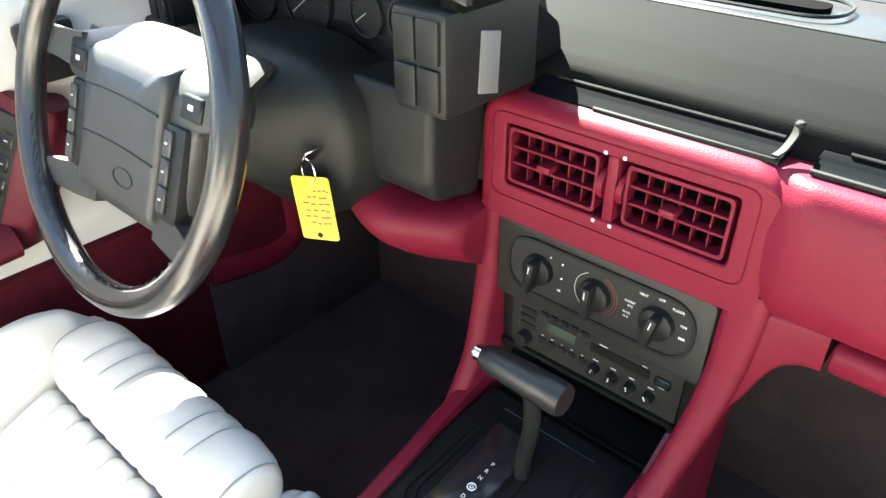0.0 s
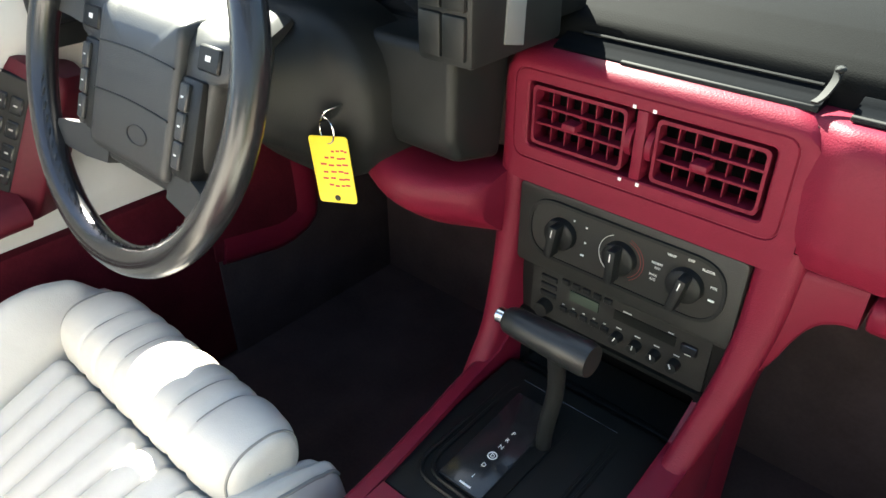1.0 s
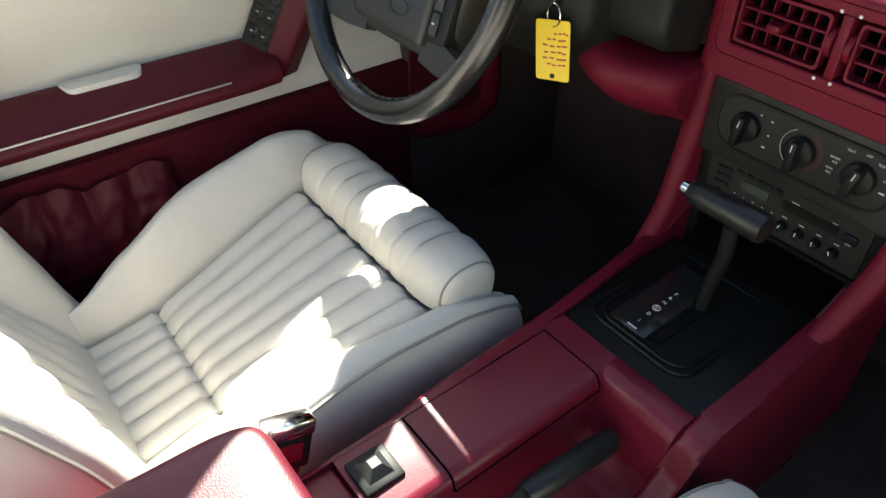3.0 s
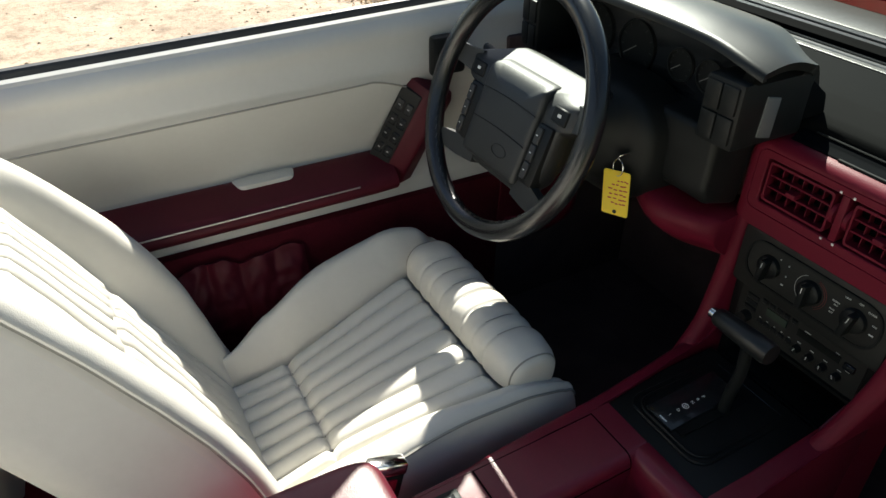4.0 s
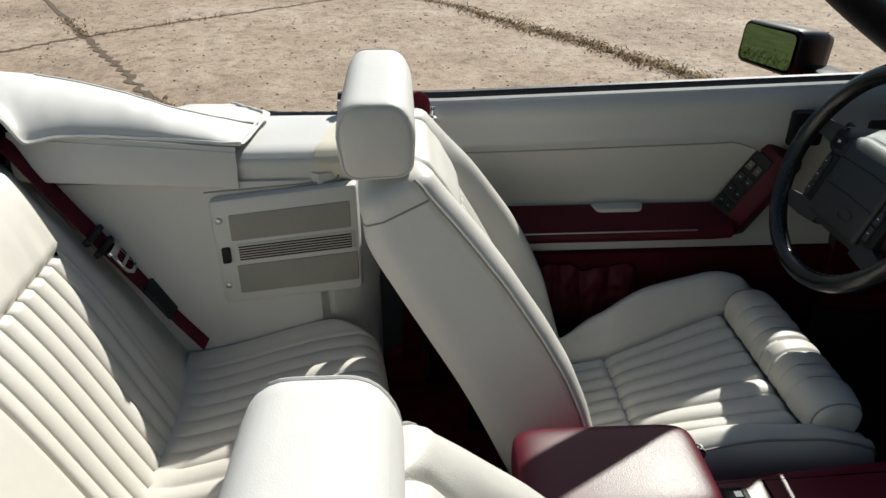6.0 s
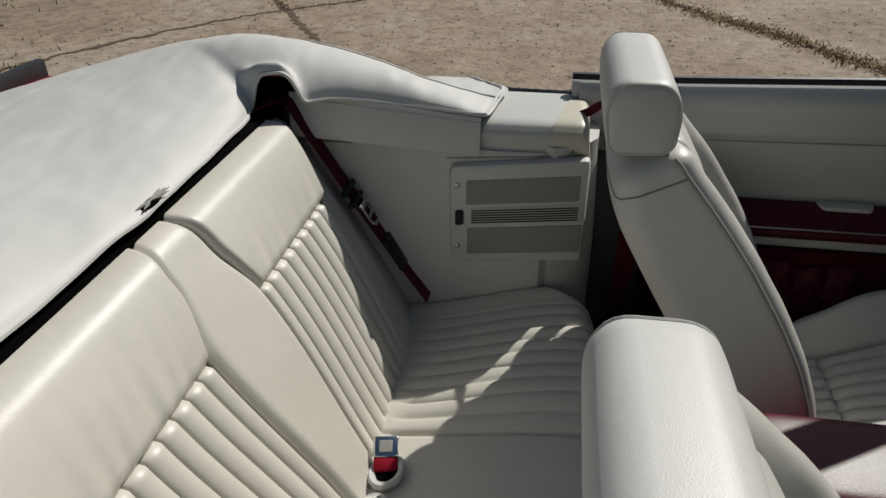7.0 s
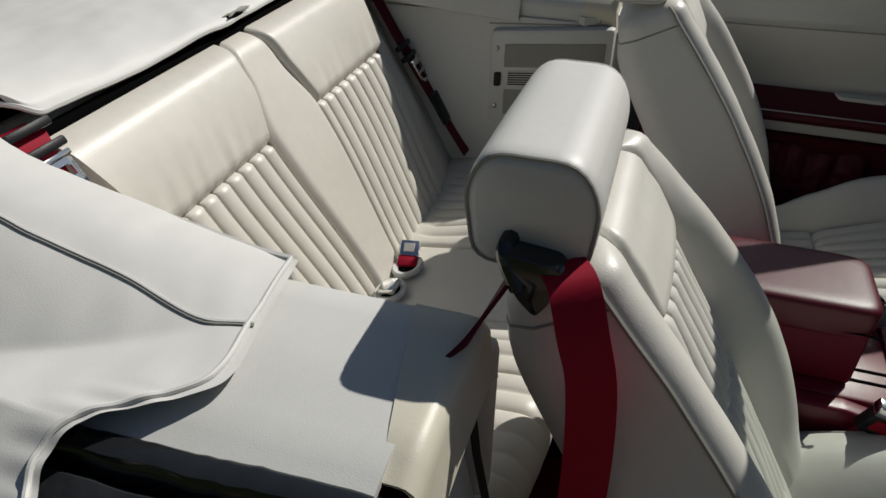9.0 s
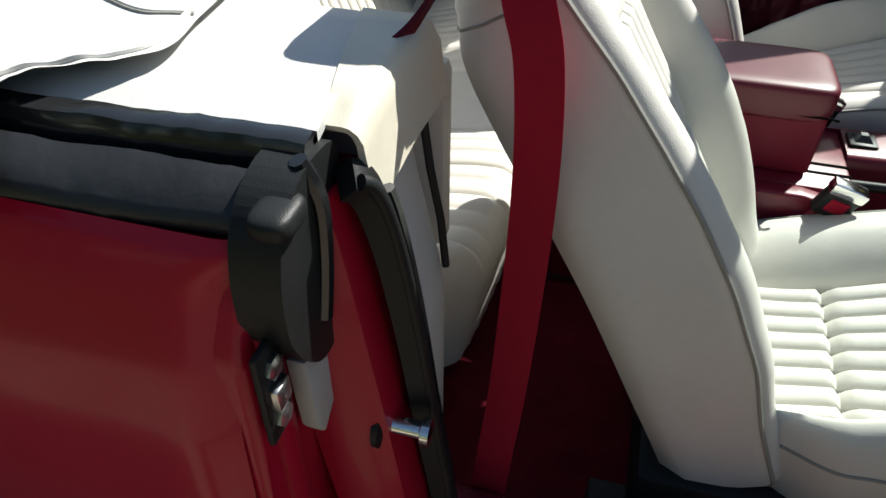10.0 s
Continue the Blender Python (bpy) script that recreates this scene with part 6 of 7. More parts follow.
    part("window_seal", loft([[Vector((x, y, rail(y) + dz)) for x, dz in ((-0.739, -0.03), (-0.740, 0.006), (-0.744, 0.011), (-0.754, 0.012), (-0.764, 0.004), (-0.770, -0.03))] for y in ys]), RUBBER, door, "black rubber window seal")
    part("outer_skin", sheet(lambda u, v: (-0.768 - 0.125 * math.sin(v * math.pi * 0.55), -0.215 + 1.15 * u, 0.934 - 0.64 * v + 0.026 * max(0, u - 0.19)), 16, 20, 0.006), RED_PAINT, door, "red painted outer door skin")
    part("lock_knob", lathe([(0.0, 0.0), (0.009, 0.0), (0.010, 0.004), (0.005, 0.007), (0.0042, 0.018), (0.006, 0.021), (0.005, 0.025), (0.0, 0.026)], 16, Matrix.Translation((-0.690, -0.024, 0.922))), CHROME, door, "chrome lock knob")
    g = Matrix.Translation((-0.945, 0.775, 0.998)) @ Matrix.Rotation(radians(20), 4, "Z") @ Matrix.Rotation(radians(-4), 4, "X")
    shell = [[g @ Vector((x * w + dx, y, z * h)) for x, z in rounded([(-0.088, -0.050), (0.088, -0.054), (0.088, 0.050), (-0.086, 0.046)], 0.022, 4)] for y, w, h, dx in ((0.006, 0.86, 0.80, 0), (-0.004, 0.93, 0.90, 0), (0.0, 1.0, 1.0, 0), (0.03, 1.0, 1.02, 0.004), (0.08, 0.90, 0.95, 0.010), (0.115, 0.65, 0.72, 0.018), (0.125, 0.35, 0.4, 0.02))]
    mir = part("door_mirror", loft(shell), BLACK, door, "black door mirror housing", angle=50)
    part("mirror_arm", box(-0.88, -0.745, 0.83, 0.90, 0.935, 0.972, 0.01), BLACK, mir)
    part("mirror_pane", prism(rounded(rect(-0.076, 0.076, -0.041, 0.040), 0.016, 4), "y", -0.007, -0.0045, 0, 1, g), MIRROR, mir, "mirror glass", smooth=False)
    return door


driver_door()


# ---- passenger-side rear window well, jamb hardware ----
def window_well(s):
    well = thing("window_well", (s * 0.82, -0.32, 0.86), "black rubber window well seal beside the cream shelf", "window seal", "window wells")

    def X(v):
        return s * v
    def sag(y, q):
        return 0.0016 * noise.noise(Vector((y * 22, q * 40, 0.7))) + 0.0012 * noise.noise(Vector((y * 70, q * 40, 2.0)))

    def ys(end, t1):
        return [(-0.62 + (end + 0.62) * k / 48, 1 - (1 - t1) * step(-0.44, end, -0.62 + (end + 0.62) * k / 48)) for k in range(49)]
    prof = [(0.776, 0.860), (0.776, 0.908), (0.782, 0.912), (0.796, 0.909), (0.800, 0.900), (0.801, 0.880)]
    part("inner_strip", loft([[Vector((X(x - 0.012 * (1 - t)) + sag(y, x), y, z + sag(y + 3, z))) for x, z in prof] for y, t in ys(-0.205, 0.2)]), BLACK_GLOSS, well, "shiny black inner seal", angle=50)
    prof = [(0.806, 0.855), (0.806, 0.890), (0.812, 0.896), (0.826, 0.890), (0.842, 0.878), (0.8475, 0.872), (0.8485, 0.865), (0.842, 0.856)]
    part("outer_strip", loft([[Vector((X(x - 0.010 * (1 - t)) + sag(y + 7, x), y, z + sag(y + 5, z))) for x, z in prof] for y, t in ys(-0.228, 0.4)]), RUBBER, well, "matte black outer belt moulding", angle=50)
    # near-black slab gives the window slot its painted shade
    part("well_floor", box(min(X(0.77), X(0.83)), max(X(0.77), X(0.83)), -0.62, -0.21, 0.845, 0.862), SHADOW_HOLE, well, smooth=False)
    block = [(0.752, 0.898), (0.800, 0.904), (0.832, 0.894), (0.852, 0.872), (0.862, 0.835), (0.862, 0.790), (0.846, 0.755), (0.820, 0.725), (0.790, 0.722), (0.768, 0.780), (0.750, 0.850)]
    part("end_block", prism([(X(x), z) for x, z in rounded(block, 0.016, 4)], "y", -0.236, -0.198, 0.007, 3), BLACK, well, "moulded rubber end block")
    part("end_fold", superbox(X(0.836), -0.206, 0.884, 0.022, 0.016, 0.010, 0.6, 24, 14, None), BLACK, well, "folded rubber lip")
    part("end_fold", tube(smooth_path([(X(0.800), -0.205, 0.905), (X(0.794), -0.196, 0.870), (X(0.796), -0.196, 0.820), (X(0.806), -0.198, 0.765)], 5), 0.007, 8), BLACK_GLOSS, well, "rubber rib")
    return well


for side in (-1, 1):
    window_well(side)


def jamb_hardware():
    seal = thing("door_opening_seal", (0.72, -0.16, 0.55), "black rubber weatherstrip down the door opening", "door seal")
    way = smooth_path([(0.768, -0.186, 0.872), (0.757, -0.176, 0.856), (0.748, -0.165, 0.80), (0.742, -0.152, 0.70), (0.736, -0.138, 0.56), (0.730, -0.120, 0.40), (0.728, -0.110, 0.27)])
    part("strip", ribbon(way, 0.028, 0.018, [(1.0, 0.25, -0.2)] * len(way)), BLACK, seal, "broad rubber weatherstrip")
    part("bead", tube([p + Vector((0.006, 0.012, 0.004)) for p in way[1:]], 0.0065, 10), BLACK, seal, "rounded rubber bead")
    part("lip", tube([p + Vector((-0.018, 0.006, 0.004)) for p in way[8:]], 0.006, 8), BLACK_GLOSS, seal, "thin shiny sealing lip")
    latch = thing("latch_plate", (0.872, -0.221, 0.74), "black latch plate on the red door jamb", "latch")
    part("plate", box(0.848, 0.884, -0.2215, -0.214, 0.690, 0.790, 0.004, 2), BLACK, latch)
    for z in (0.768, 0.712):
        part("bolt", lathe([(0.0, -0.002), (0.011, -0.002), (0.011, 0.004), (0.006, 0.006), (0.0, 0.006)], 6, Matrix.Translation((0.866, -0.214, z)) @ Matrix.Rotation(-math.pi / 2, 4, "X")), STEEL, latch)
    part("pawl", box(0.856, 0.878, -0.216, -0.206, 0.728, 0.752, 0.004, 2), STEEL, latch, "dull steel pawl")
    pin = thing("door_striker", (0.772, -0.17, 0.594), "steel striker pin on the door jamb", "striker")
    part("base", lathe([(0.0, 0.0), (0.026, 0.0), (0.026, 0.006), (0.014, 0.010), (0.0, 0.010)], 18, Matrix.Translation((0.772, -0.174, 0.594)) @ Matrix.Rotation(-math.pi / 2, 4, "X")), BLACK, pin)
    part("pin", lathe([(0.0, 0.0), (0.009, 0.0), (0.009, 0.034), (0.0135, 0.036), (0.0135, 0.044), (0.0, 0.046)], 16, Matrix.Translation((0.772, -0.166, 0.594)) @ Matrix.Rotation(-math.pi / 2, 4, "X")), CHROME, pin, "worn steel pin")
    part("plastic_guard", prism([(0.766, 0.700), (0.800, 0.728), (0.838, 0.742), (0.832, 0.650), (0.822, 0.632), (0.794, 0.652)], "y", -0.2215, -0.204, 0.003, 2), GREY_CLOTH, pin, "grey-white plastic guard")


jamb_hardware()


# ---- seat belts ----
def front_belt(s, top):
    belt = thing("seat_belt", (s * 0.68, -0.12, 0.26), "red webbing front seat belt through a black shoulder guide", "seat belt", "front belts")
    gy, gz = top[0] - 0.058, top[1] + 0.010
    guide = Vector((s * 0.560, gy, gz))
    shape = rounded([(-0.034, 0.030), (0.022, 0.024), (0.032, 0.008), (0.006, -0.036), (-0.014, -0.016)], 0.008, 4)
    part("shoulder_guide", loft([[guide + Vector((s * x, y * k, z * k)) for y, z in shape] for x, k in ((-0.034, 0.55), (-0.022, 0.85), (-0.004, 1.0), (0.010, 1.0), (0.017, 0.90), (0.020, 0.5))]), BLACK_GLOSS, belt, "black plastic shoulder guide")
    part("guide_arm", tube(smooth_path([guide + Vector((-s * 0.050, -0.010, 0.034)), guide + Vector((-s * 0.020, -0.022, 0.030)), guide + Vector((s * 0.008, -0.026, 0.024)), guide + Vector((s * 0.018, -0.010, -0.004))], 5), 0.008, 8), BLACK_GLOSS, belt, "black guide arm")
    pts = smooth_path([guide + Vector((s * 0.000, 0.020, 0.018)), guide + Vector((s * 0.022, 0.035, 0.013)), guide + Vector((s * 0.042, 0.050, -0.022)), (s * 0.612, -0.074, 0.90), (s * 0.620, -0.066, 0.80), (s * 0.626, -0.066, 0.66), (s * 0.636, -0.070, 0.50), (s * 0.660, -0.075, 0.40), (s * 0.680, -0.08, 0.27)], 6)
    n = len(pts)
    across = [tuple(Vector((-s * 0.6 * (1 - step(0.0, 0.35, k / n)), 0.9, 0.15))) for k in range(n)]
    # the driver's belt takes the shaded copy, darkened as if out of the sun
    part("webbing", ribbon(pts, 0.043, 0.0016, across), RED_WEB if s > 0 else SHADED_WEB, belt, "red belt webbing")
    a, e = guide + Vector((s * 0.004, -0.020, -0.004)), Vector((s * 0.628, -0.198, 0.908))
    pts = smooth_path([a, a.lerp(e, 0.35) + Vector((0, 0, -0.004)), a.lerp(e, 0.7) + Vector((0, 0, -0.006)), e], 8)
    across = [(math.cos(k * 0.07), 0.25, math.sin(k * 0.07) + 0.2) for k in range(len(pts))]
    # this run also has its shade painted into the webbing colour
    part("webbing", ribbon(pts, 0.017, 0.004, across), SHADED_WEB, belt, "twisted red webbing, darkened as if in shade")
    part("anchor_cover", superbox(s * 0.70, -0.09, 0.30, 0.03, 0.05, 0.06, 0.4, 20, 12), RED_PLASTIC, belt, "burgundy anchor cover")
    return belt


front_belt(1, (-0.080, 0.960))
front_belt(-1, (-0.045, 0.985))


def tongue(M, parent):
    """A chrome plate with a rounded end and two slots, in a black grip."""
    out = rounded([(-0.030, 0.022), (0.030, 0.022), (0.030, -0.022), (0.016, -0.036), (-0.016, -0.036), (-0.030, -0.022)], 0.012, 5)
    inn = rounded([(-0.022, 0.010), (0.022, 0.010), (0.022, -0.018), (0.012, -0.028), (-0.012, -0.028), (-0.022, -0.018)], 0.007, 5)
    bm = merge(frame_bm(out, inn, -0.0013, 0.0013), box(-0.023, 0.023, -0.0013, 0.0013, -0.0125, -0.0055))
    bmesh.ops.transform(bm, matrix=M, verts=bm.verts)
    t = part("tongue", bm, CHROME, parent, "chrome buckle tongue with two slots")
    part("tongue_grip", box(-0.033, 0.033, -0.004, 0.005, 0.018, 0.026, 0.002, 2, M), CHROME, t)


def rear_belt(s):
    belt = thing("seat_belt", (s * 0.5, -0.5, 0.5), "red webbing rear seat belt with chrome tongue beside the bench" if s > 0 else "red rear seat belt in a shaded colour, lying beside the bench back", "seat belt", "rear belts")

    def lie(x, up, off):
        """A place on the slanting bench back: up along it, off in front of it."""
        return Vector((s * x, -0.485 - 0.502 * up + 0.865 * off, 0.455 + 0.865 * up + 0.502 * off))
    x0 = 0.504 if s < 0 else 0.486
    pts = smooth_path([(s * 0.445, -0.845, 0.935), (s * 0.452, -0.805, 0.955), lie(x0 - 0.018, 0.575, 0.014), lie(x0 - 0.006, 0.50, 0.014), lie(x0, 0.40, 0.012), lie(x0, 0.28, 0.016), lie(x0, 0.15, 0.022), lie(x0 - 0.004, 0.06, 0.030)], 6)
    # on the driver's side the webbing colour carries the shade
    part("webbing", ribbon(pts, 0.046, 0.0016, (1, 0, 0)), RED_WEB if s > 0 else SHADED_WEB, belt, "red belt webbing" if s > 0 else "red webbing, its colour darkened for shade")
    up = 0.520 if s > 0 else 0.30
    at = lie(x0 - (0.014 if s > 0 else 0), up, 0.024)
    tongue(Matrix.Translation(at) @ Matrix.Rotation(radians(30), 4, "X") @ Matrix.Rotation(radians(8), 4, "Z"), belt)
    part("outlet", box(s * 0.450 - 0.034, s * 0.450 + 0.034, -0.845, -0.806, 0.900, 0.928, 0.006), BLACK, belt, "black belt outlet")
    gm = Matrix.Translation(lie(x0 - 0.016, up + 0.048, 0.020)) @ Matrix.Rotation(radians(30), 4, "X")
    for z in (-0.012, 0.016):
        part("guide_bar", box(-0.034, 0.034, -0.006, 0.008, z - 0.006, z + 0.006, 0.003, 2, gm), BLACK, belt, "black belt guide")
    if s < 0:
        part("sleeve", box(-0.024, 0.024, -0.005, 0.005, -0.05, 0.03, 0.004, 2, Matrix.Translation(lie(x0, 0.20, 0.022)) @ Matrix.Rotation(radians(30), 4, "X")), BLACK, belt, "dark plastic belt sleeve")
    part("outlet_lip", tube([(s * 0.414, -0.798, 0.942), (s * 0.486, -0.798, 0.942)], 0.005, 8), BLACK_GLOSS, belt)
    return belt


rear_belt(-1)
rear_belt(1)


def boot_flap(s):
    """The stitched flap that hangs from the cover's arm down the trim."""
    f = thing("boot_cover_flap", (s * 0.53, -0.57, 0.9), "cream vinyl flap hanging over the quarter trim", "cover flap", "cover flaps")
    def fl(u, v):
        y = -0.388 - 0.375 * u
        top = 0.922 + 0.046 * u
        low = 0.850 + 0.035 * u
        return (s * (0.548 - 0.030 * u - 0.014 * math.sin(math.pi * 0.5 * v)), y, top + (low - top) * v)
    part("flap", sheet(fl, 24, 8, 0.004), VINYL, f)
    part("stitching", tube([Vector(fl(u / 20, 0.12)) - Vector((s * 0.004, 0, 0)) for u in range(21)], 0.0018, 6), VINYL, f)
    part("hem", tube([Vector(fl(u / 20, 1.0)) for u in range(21)], 0.0035, 6), VINYL, f)


boot_flap(-1)
boot_flap(1)


def rear_buckles():
    b = thing("belt_buckle", (-0.020, -0.474, 0.49), "chrome rear belt buckle leaning out of a cream cup", "buckle", "rear buckles")
    o = thing("belt_buckle", (0.065, -0.480, 0.49), "chrome belt buckle lying in a cream oval cup", "buckle", "rear buckles")
    cup = [(0.050, 0.0), (0.052, 0.006), (0.046, 0.010), (0.034, 0.008), (0.030, 0.002), (0.0, 0.002)]
    for x, y, ob in ((-0.018, -0.472, b), (0.066, -0.476, o)):
        m = Matrix.Translation((x, y, 0.500)) @ Matrix.Rotation(radians(10), 4, "X") @ Matrix.Diagonal((0.74, 0.60, 1, 1))
        part("cup", lathe(cup, 28, m), TRIM_WHITE, ob, "cream oval cup")
        part("cup_hole", lathe([(0.0, 0.0025), (0.031, 0.0025), (0.031, 0.0035), (0.0, 0.0035)], 24, m), SHADOW_HOLE, ob)
    m = Matrix.Translation((-0.026, -0.476, 0.505)) @ Matrix.Rotation(radians(100), 4, "Z") @ Matrix.Rotation(radians(-62), 4, "X")
    part("webbing", box(-0.020, 0.020, -0.007, 0.007, -0.008, 0.016, 0.004, 2, m), RED_WEB, b, "dark red webbing sleeve")
    part("case", box(-0.021, 0.021, -0.009, 0.008, 0.014, 0.050, 0.004, 2, m), CHROME, b, "dull chrome buckle case")
    part("button", box(-0.011, 0.011, -0.0105, -0.007, 0.022, 0.042, 0.001, 1, m), GREY_CLOTH, b, "pale grey buckle window")
    m = Matrix.Translation((0.066, -0.478, 0.512)) @ Matrix.Rotation(radians(14), 4, "X")
    part("case", box(-0.021, 0.021, -0.017, 0.017, -0.004, 0.010, 0.005, 2, m), CHROME, o, "chrome buckle case")
    part("slot", box(-0.016, 0.016, -0.0185, -0.010, 0.0, 0.006, 0.001, 1, m), SHADOW_HOLE, o)


rear_buckles()


def front_buckle(x, y, lean):
    b = thing("belt_buckle", (x, y, 0.50), "chrome front belt buckle with a red button beside the console", "buckle", "front buckles")
    m = Matrix.Translation((x, y, 0.506)) @ Matrix.Rotation(radians(lean), 4, "Y") @ Matrix.Rotation(radians(-18), 4, "X")
    part("stalk", box(-0.006, 0.006, -0.020, 0.020, -0.16, 0.0, 0.003, 1, m), RED_PLASTIC, b)
    part("case", box(-0.011, 0.011, -0.027, 0.027, -0.01, 0.050, 0.005, 2, m), BLACK, b)
    part("cover", box(-0.0125, 0.0125, -0.028, 0.028, 0.034, 0.054, 0.004, 2, m), CHROME, b, "chrome buckle cap")
    part("button", box(0.010, 0.0135, -0.015, 0.015, 0.004, 0.028, 0.001, 1, m), RED_WEB, b, "red release button")


front_buckle(-0.131, 0.348, -6)
front_buckle(0.150, 0.340, 10)


# ---- inside mirror, dash details, rack ----
def inside_mirror():
    im = thing("rearview_mirror", (-0.02, 0.62, 1.262), "black rear-view mirror on the windscreen", "mirror")
    m = Matrix.Translation((0.0, 0.610, 1.268)) @ Matrix.Rotation(radians(-14), 4, "Z") @ Matrix.Rotation(radians(-12), 4, "X")
    part("housing", prism(rounded(rect(-0.125, 0.125, -0.034, 0.034), 0.022, 5), "y", 0.0, 0.028, 0.006, 2, m), BLACK, im)
    part("pane", prism(rounded(rect(-0.117, 0.117, -0.027, 0.027), 0.018, 5), "y", -0.003, 0.001, 0, 1, m), MIRROR, im, "mirror glass", smooth=False)
    part("stem", tube([(-0.02, 0.632, 1.28), (-0.01, 0.66, 1.30), (0.0, 0.685, 1.265)], 0.009, 10), BLACK, im)


inside_mirror()


def dash_clip():
    c = thing("trim_clip", (0.19, 0.985, 0.93), "small bent grey trim clip in the dash channel", "clip")
    part("tab", ribbon(smooth_path([(0.136, 0.992, 0.9150), (0.1395, 1.000, 0.9190), (0.142, 1.012, 0.9290), (0.141, 1.019, 0.939)], 5), 0.007, 0.002, (0.9, -0.35, 0.25)), WORN_EDGE, c, "bent grey strip")
    part("bracket", box(0.1395, 0.1465, 1.010, 1.019, 0.935, 0.9395, 0.0015, 1), WORN_EDGE, c)


dash_clip()


def defroster():
    d = thing("defroster_grille", (0, 1.26, 0.966), "black defroster outlet with a long oval slot", "grille")
    oval = rounded([(-0.655, 1.225), (0.10, 1.225), (0.10, 1.315), (-0.655, 1.315)], 0.045, 8)
    part("outlet_rim", tube([(x, y, 0.9668) for x, y in oval], 0.0022, 6, closed=True), BLACK, d, "oval outlet outline")
    part("outlet_slot", prism(rounded([(-0.60, 1.252), (0.08, 1.252), (0.08, 1.290), (-0.60, 1.290)], 0.018, 6), "z", 0.955, 0.9685), SHADOW_HOLE, d, "long dark outlet slot", smooth=False)
    for k in range(6):
        y = 1.075 + 0.016 * k
        part("slat", prism([(y, 0.955), (y + 0.002, 0.972), (y + 0.007, 0.972), (y + 0.009, 0.955)], "x", -0.66, -0.55, 0.001, 1), BLACK, d)


defroster()


def luggage_rack():
    r = thing("luggage_rack", (0, -1.6, 0.92), "chrome and black luggage rack on the red boot lid", "rack")
    for y, z in ((-1.54, 0.968), (-1.88, 0.955)):
        pts = smooth_path([(-0.47, y, 0.925), (-0.445, y, z - 0.006), (-0.41, y, z), (0, y, z + 0.012), (0.41, y, z), (0.445, y, z - 0.006), (0.47, y, 0.925)], 8)
        part("bar", tube(pts, 0.010, 10), CHROME, r, "polished rack bar")
    for x in (-0.44, 0.44):
        part("foot", box(x - 0.02, x + 0.02, -1.90, -1.52, 0.915, 0.938, 0.008), BLACK, r, "black rack rail")
    for x in (-0.22, 0.0, 0.22):
        part("slat", box(x - 0.016, x + 0.016, -1.88, -1.54, 0.932, 0.942, 0.004), BLACK, r, "black rack slat")


luggage_rack()
part("lid_stripe", box(-0.74, 0.74, -1.475, -1.455, 0.900, 0.946, 0.004), RUBBER, bpy.data.objects["car_body"], "black boot lid seal")


# ---- yard: joints, weeds, lawn ----
def crack(points, width, seed, name="joint"):
    rnd = random.Random(seed)
    pts = smooth_path([(*p, 0.004) for p in points], 14)
    L, R = [], []
    for i, p in enumerate(pts):
        t = (pts[min(len(pts) - 1, i + 1)] - pts[max(0, i - 1)]).normalized()
        nrm = Vector((-t.y, t.x, 0))
        j = nrm * (rnd.uniform(-1, 1) * width * 0.6)
        L.append(p + j + nrm * width * rnd.uniform(0.25, 0.8))
        R.append(p + j - nrm * width * rnd.uniform(0.25, 0.8))
    return loft([L, R], False)


SOIL = material("joint_soil", (0.085, 0.06, 0.035), 0.95, vary=0.45, vary_scale=6, fine=1.0, fine_scale=90)
yard = (
    ([(-3.3, -1.3), (-3.75, -1.62), (-4.53, -2.07), (-5.2, -2.48), (-5.69, -2.77), (-6.5, -3.27), (-9, -4.8)], 0.05),
    ([(-5.69, -2.77), (-6.3, -2.1), (-6.9, -1.35), (-7.2, -1.0), (-8.6, 0.4), (-11, 2.9)], 0.04),
    ([(-5.69, -2.77), (-5.27, -3.14), (-4.7, -3.50), (-4.02, -3.86), (-3.0, -4.3), (-1.0, -5.2)], 0.05),
    ([(-8.5, -0.6), (-6.8, 0.58), (-5.9, 1.05), (-5.37, 1.42), (-4.7, 1.74), (-4.1, 2.07), (-2.9, 2.75), (-1.0, 3.9), (2, 5.6)], 0.07),
)
for i, (line, w) in enumerate(yard):
    tagged(part("joint", crack(line, w, 5 + i), SOIL, None, smooth=False), "dirt-filled joint between concrete slabs", "joint", kind="structure")


def tufts(name, spots, mat, label, category, n, spread, height, seed, lean=0.6, w=0.004):
    rnd = random.Random(seed)
    verts, faces = [], []
    for _ in range(n):
        a, b = rnd.choice(spots)
        t = rnd.random()
        x = a[0] + (b[0] - a[0]) * t + rnd.gauss(0, spread)
        y = a[1] + (b[1] - a[1]) * t + rnd.gauss(0, spread)
        h = height * rnd.uniform(0.35, 1.2)
        an = rnd.uniform(0, math.tau)
        dx, dy = math.cos(an) * w, math.sin(an) * w
        lx, ly = rnd.gauss(0, lean) * h, rnd.gauss(0, lean) * h
        k = len(verts)
        verts += [(x - dx, y - dy, 0.003), (x + dx, y + dy, 0.003), (x + dx * 0.6 + lx * 0.5, y + dy * 0.6 + ly * 0.5, h * 0.6), (x + lx, y + ly, h)]
        faces += [(k, k + 1, k + 2), (k, k + 2, k + 3)]
    me = bpy.data.meshes.new(name)
    me.from_pydata(verts, [], faces)
    me.materials.append(mat)
    return tagged(new(name, me), label, category, kind="stuff")


weed_line = yard[3][0]
tufts("joint_weeds", list(zip(weed_line, weed_line[1:])), WEED, "dry brown weeds growing along the slab joint", "weeds", 5200, 0.085, 0.026, 3, 1.2, 0.006)
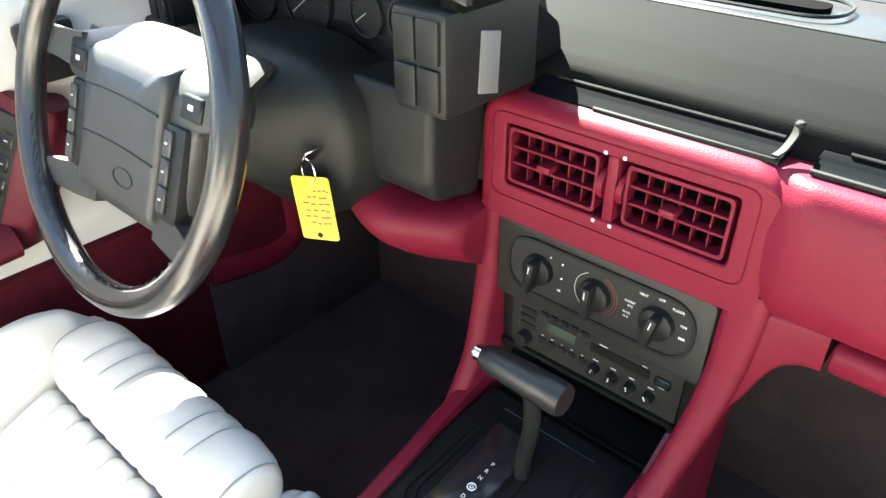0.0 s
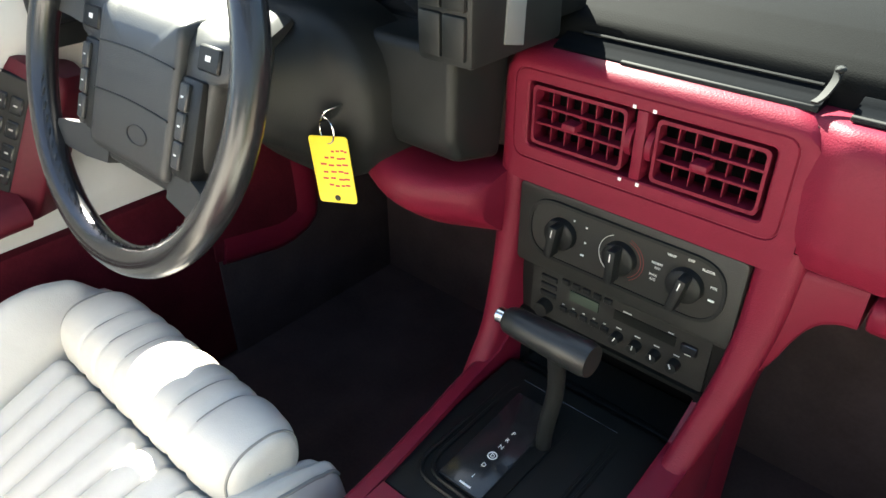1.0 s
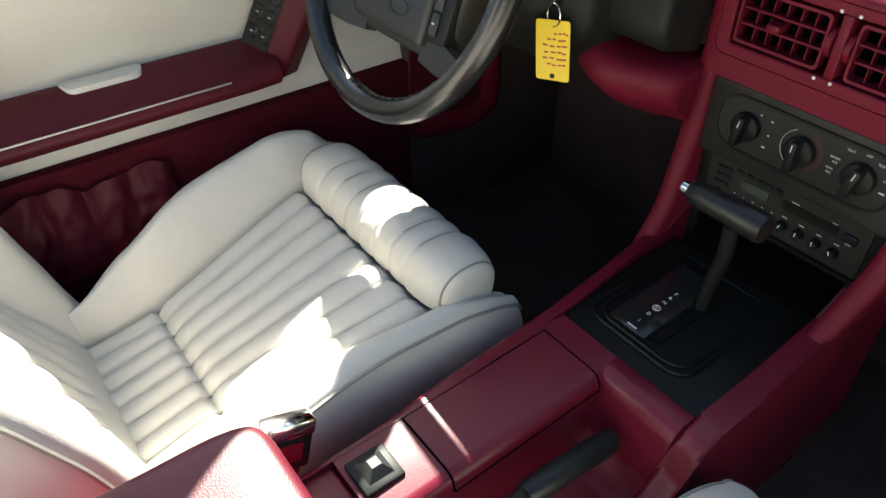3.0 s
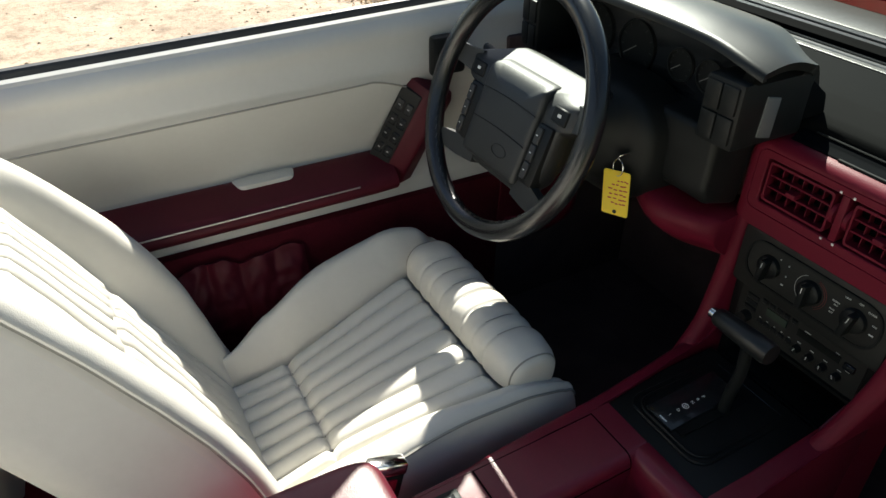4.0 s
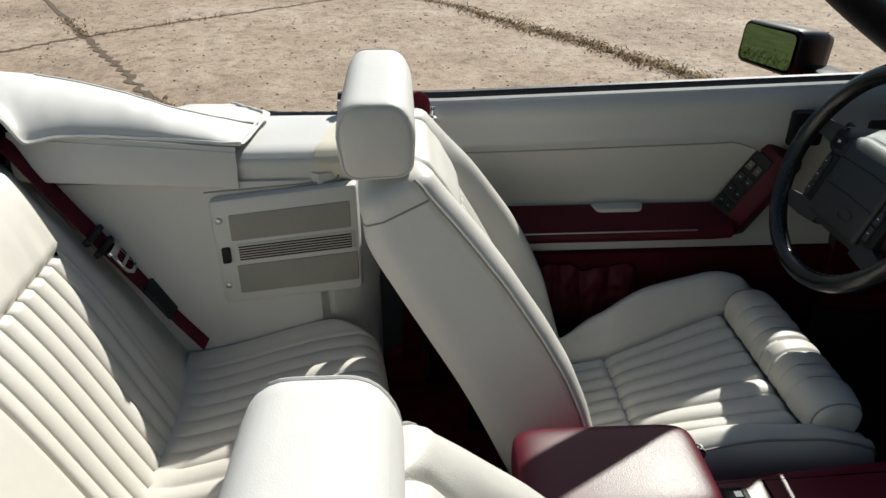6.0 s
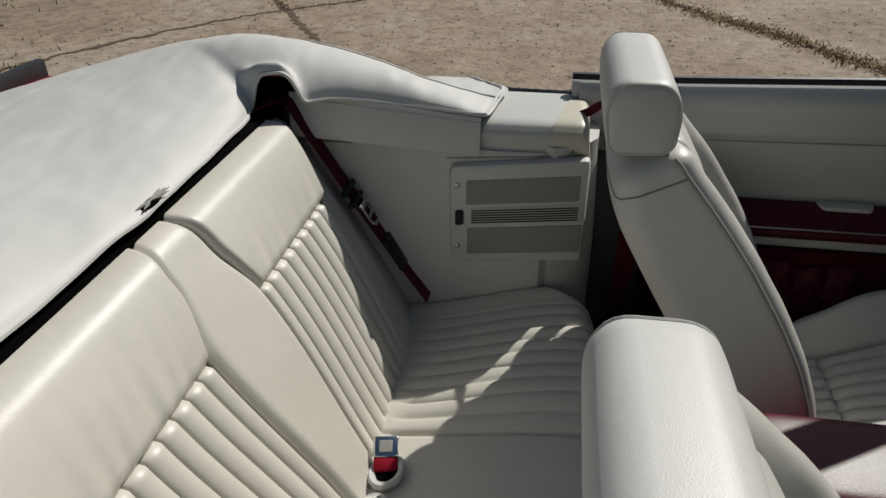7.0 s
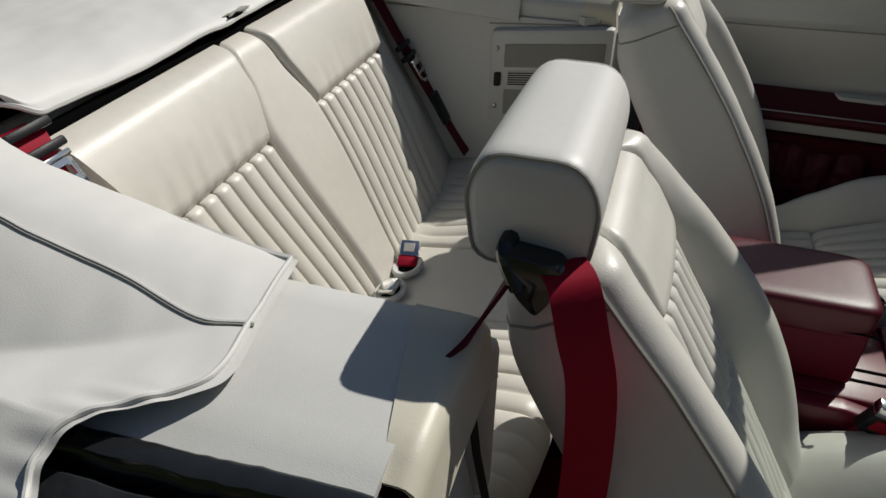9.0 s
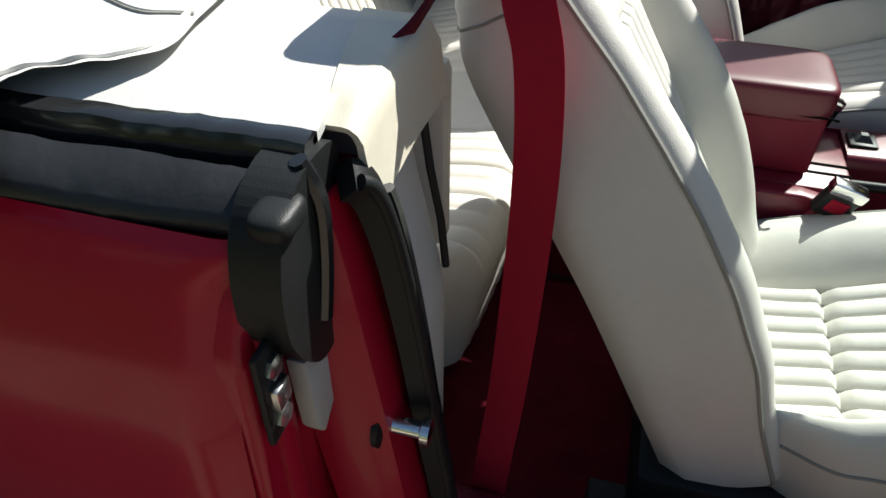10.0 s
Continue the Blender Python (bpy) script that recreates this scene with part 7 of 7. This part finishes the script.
tufts("joint_weed_sprigs", [((-5.69, -2.77), (-6.5, -3.27)), ((-5.69, -2.77), (-6.6, -1.7)), ((-3.6, -1.5), (-3.8, -1.66))], WEED, "sparse dry weeds in the slab cracks", "weeds", 500, 0.05, 0.03, 4, 0.8, 0.005)


def lawn():
    rnd = random.Random(9)
    edge = [(-60, -39.5)] + [(-9 + 0.7 * k, -8.2 + 0.42 * k + rnd.uniform(-0.12, 0.12)) for k in range(20)] + [(60, 33 * 0 - 0.3)]
    edge[-1] = (60, -2.0)
    bm = bmesh.new()
    bm.faces.new([bm.verts.new((x, y, 0.006)) for x, y in edge + [(60, -80), (-60, -80)]])
    bmesh.ops.triangulate(bm, faces=bm.faces)
    g = part("lawn", bm, GRASS, None, smooth=False)
    tagged(g, "shaded green lawn behind the yard", "lawn", kind="structure")
    e = edge[1:-1]
    spots = [((x, y - 0.9), (x2, y2 - 0.9)) for (x, y), (x2, y2) in zip(e, e[1:])]
    tufts("lawn_grass", spots, BLADE, "green lawn grass at the edge of the yard", "grass", 16000, 0.55, 0.07, 11, 0.5, 0.006)
    litter = [((x, y), (x2, y2)) for (x, y), (x2, y2) in zip(e, e[1:])]
    tufts("leaf_litter", litter, DEADLEAF, "dry fallen leaves along the lawn edge", "leaves", 2600, 0.22, 0.025, 12, 2.2, 0.022)


lawn()


def far_trees():
    """Unseen trees beyond the lawn, behind and beside the yard, added to dim skylight."""
    rnd = random.Random(31)
    verts, faces = [], []
    for _ in range(46):
        an, far = radians(rnd.uniform(-120, 55)), rnd.uniform(17, 26)
        cx, cy, tall, wide = far * math.cos(an), far * math.sin(an), rnd.uniform(6.5, 9.5), rnd.uniform(1.8, 2.8)
        k = len(verts)
        for z, r in ((0, 0.22), (tall * 0.5, 0.14), (tall * 0.85, 0.05)):
            verts += [(cx + r * math.cos(q * math.tau / 6), cy + r * math.sin(q * math.tau / 6), z) for q in range(6)]
        faces += [(k + 6 * h + q, k + 6 * h + (q + 1) % 6, k + 6 * h + 6 + (q + 1) % 6, k + 6 * h + 6 + q) for h in range(2) for q in range(6)]
        for _ in range(420):
            a, u = rnd.uniform(0, math.tau), rnd.uniform(-1, 1)
            r = wide * math.sqrt(1 - u * u) * rnd.uniform(0.55, 1.1)
            p = Vector((cx + r * math.cos(a), cy + r * math.sin(a), tall * 0.56 + u * tall * 0.46))
            e1 = Vector((rnd.gauss(0, 1), rnd.gauss(0, 1), rnd.gauss(0, 1))).normalized() * rnd.uniform(0.18, 0.4)
            e2 = e1.orthogonal() * rnd.uniform(0.5, 0.9)
            k = len(verts)
            verts += [p - e1, p - e2 * 0.6, p + e1, p + e2 * 0.6]
            faces.append((k, k + 1, k + 2, k + 3))
    me = bpy.data.meshes.new("far_trees")
    me.from_pydata(verts, [], faces)
    me.materials.append(FOLIAGE)
    tagged(new("far_trees", me), "unseen dark green trees added beyond the lawn to dim skylight", "trees", kind="stuff")


FOLIAGE = material("tree_foliage", (0.035, 0.052, 0.018), 0.7, vary=0.5, vary_scale=0.7, spec=0.2)
far_trees()


def pebbles():
    rnd = random.Random(21)
    bm = bmesh.new()
    verts, faces = [], []
    for _ in range(2600):
        x, y = rnd.uniform(-9.5, -1.6), rnd.uniform(-4.5, 4.5)
        r = rnd.uniform(0.004, 0.013)
        k = len(verts)
        a = rnd.uniform(0, 1.5)
        verts += [(x + r * math.cos(a + q * math.tau / 5) * rnd.uniform(0.7, 1.2), y + r * math.sin(a + q * math.tau / 5) * rnd.uniform(0.7, 1.2), 0.001) for q in range(5)] + [(x, y, r * 0.7)]
        faces += [(k + q, k + (q + 1) % 5, k + 5) for q in range(5)]
    bm.free()
    me = bpy.data.meshes.new("pebbles")
    me.from_pydata(verts, [], faces)
    me.materials.append(SOIL)
    tagged(new("pebbles", me), "scattered grit and pebbles on the concrete", "pebbles", kind="stuff")


pebbles()
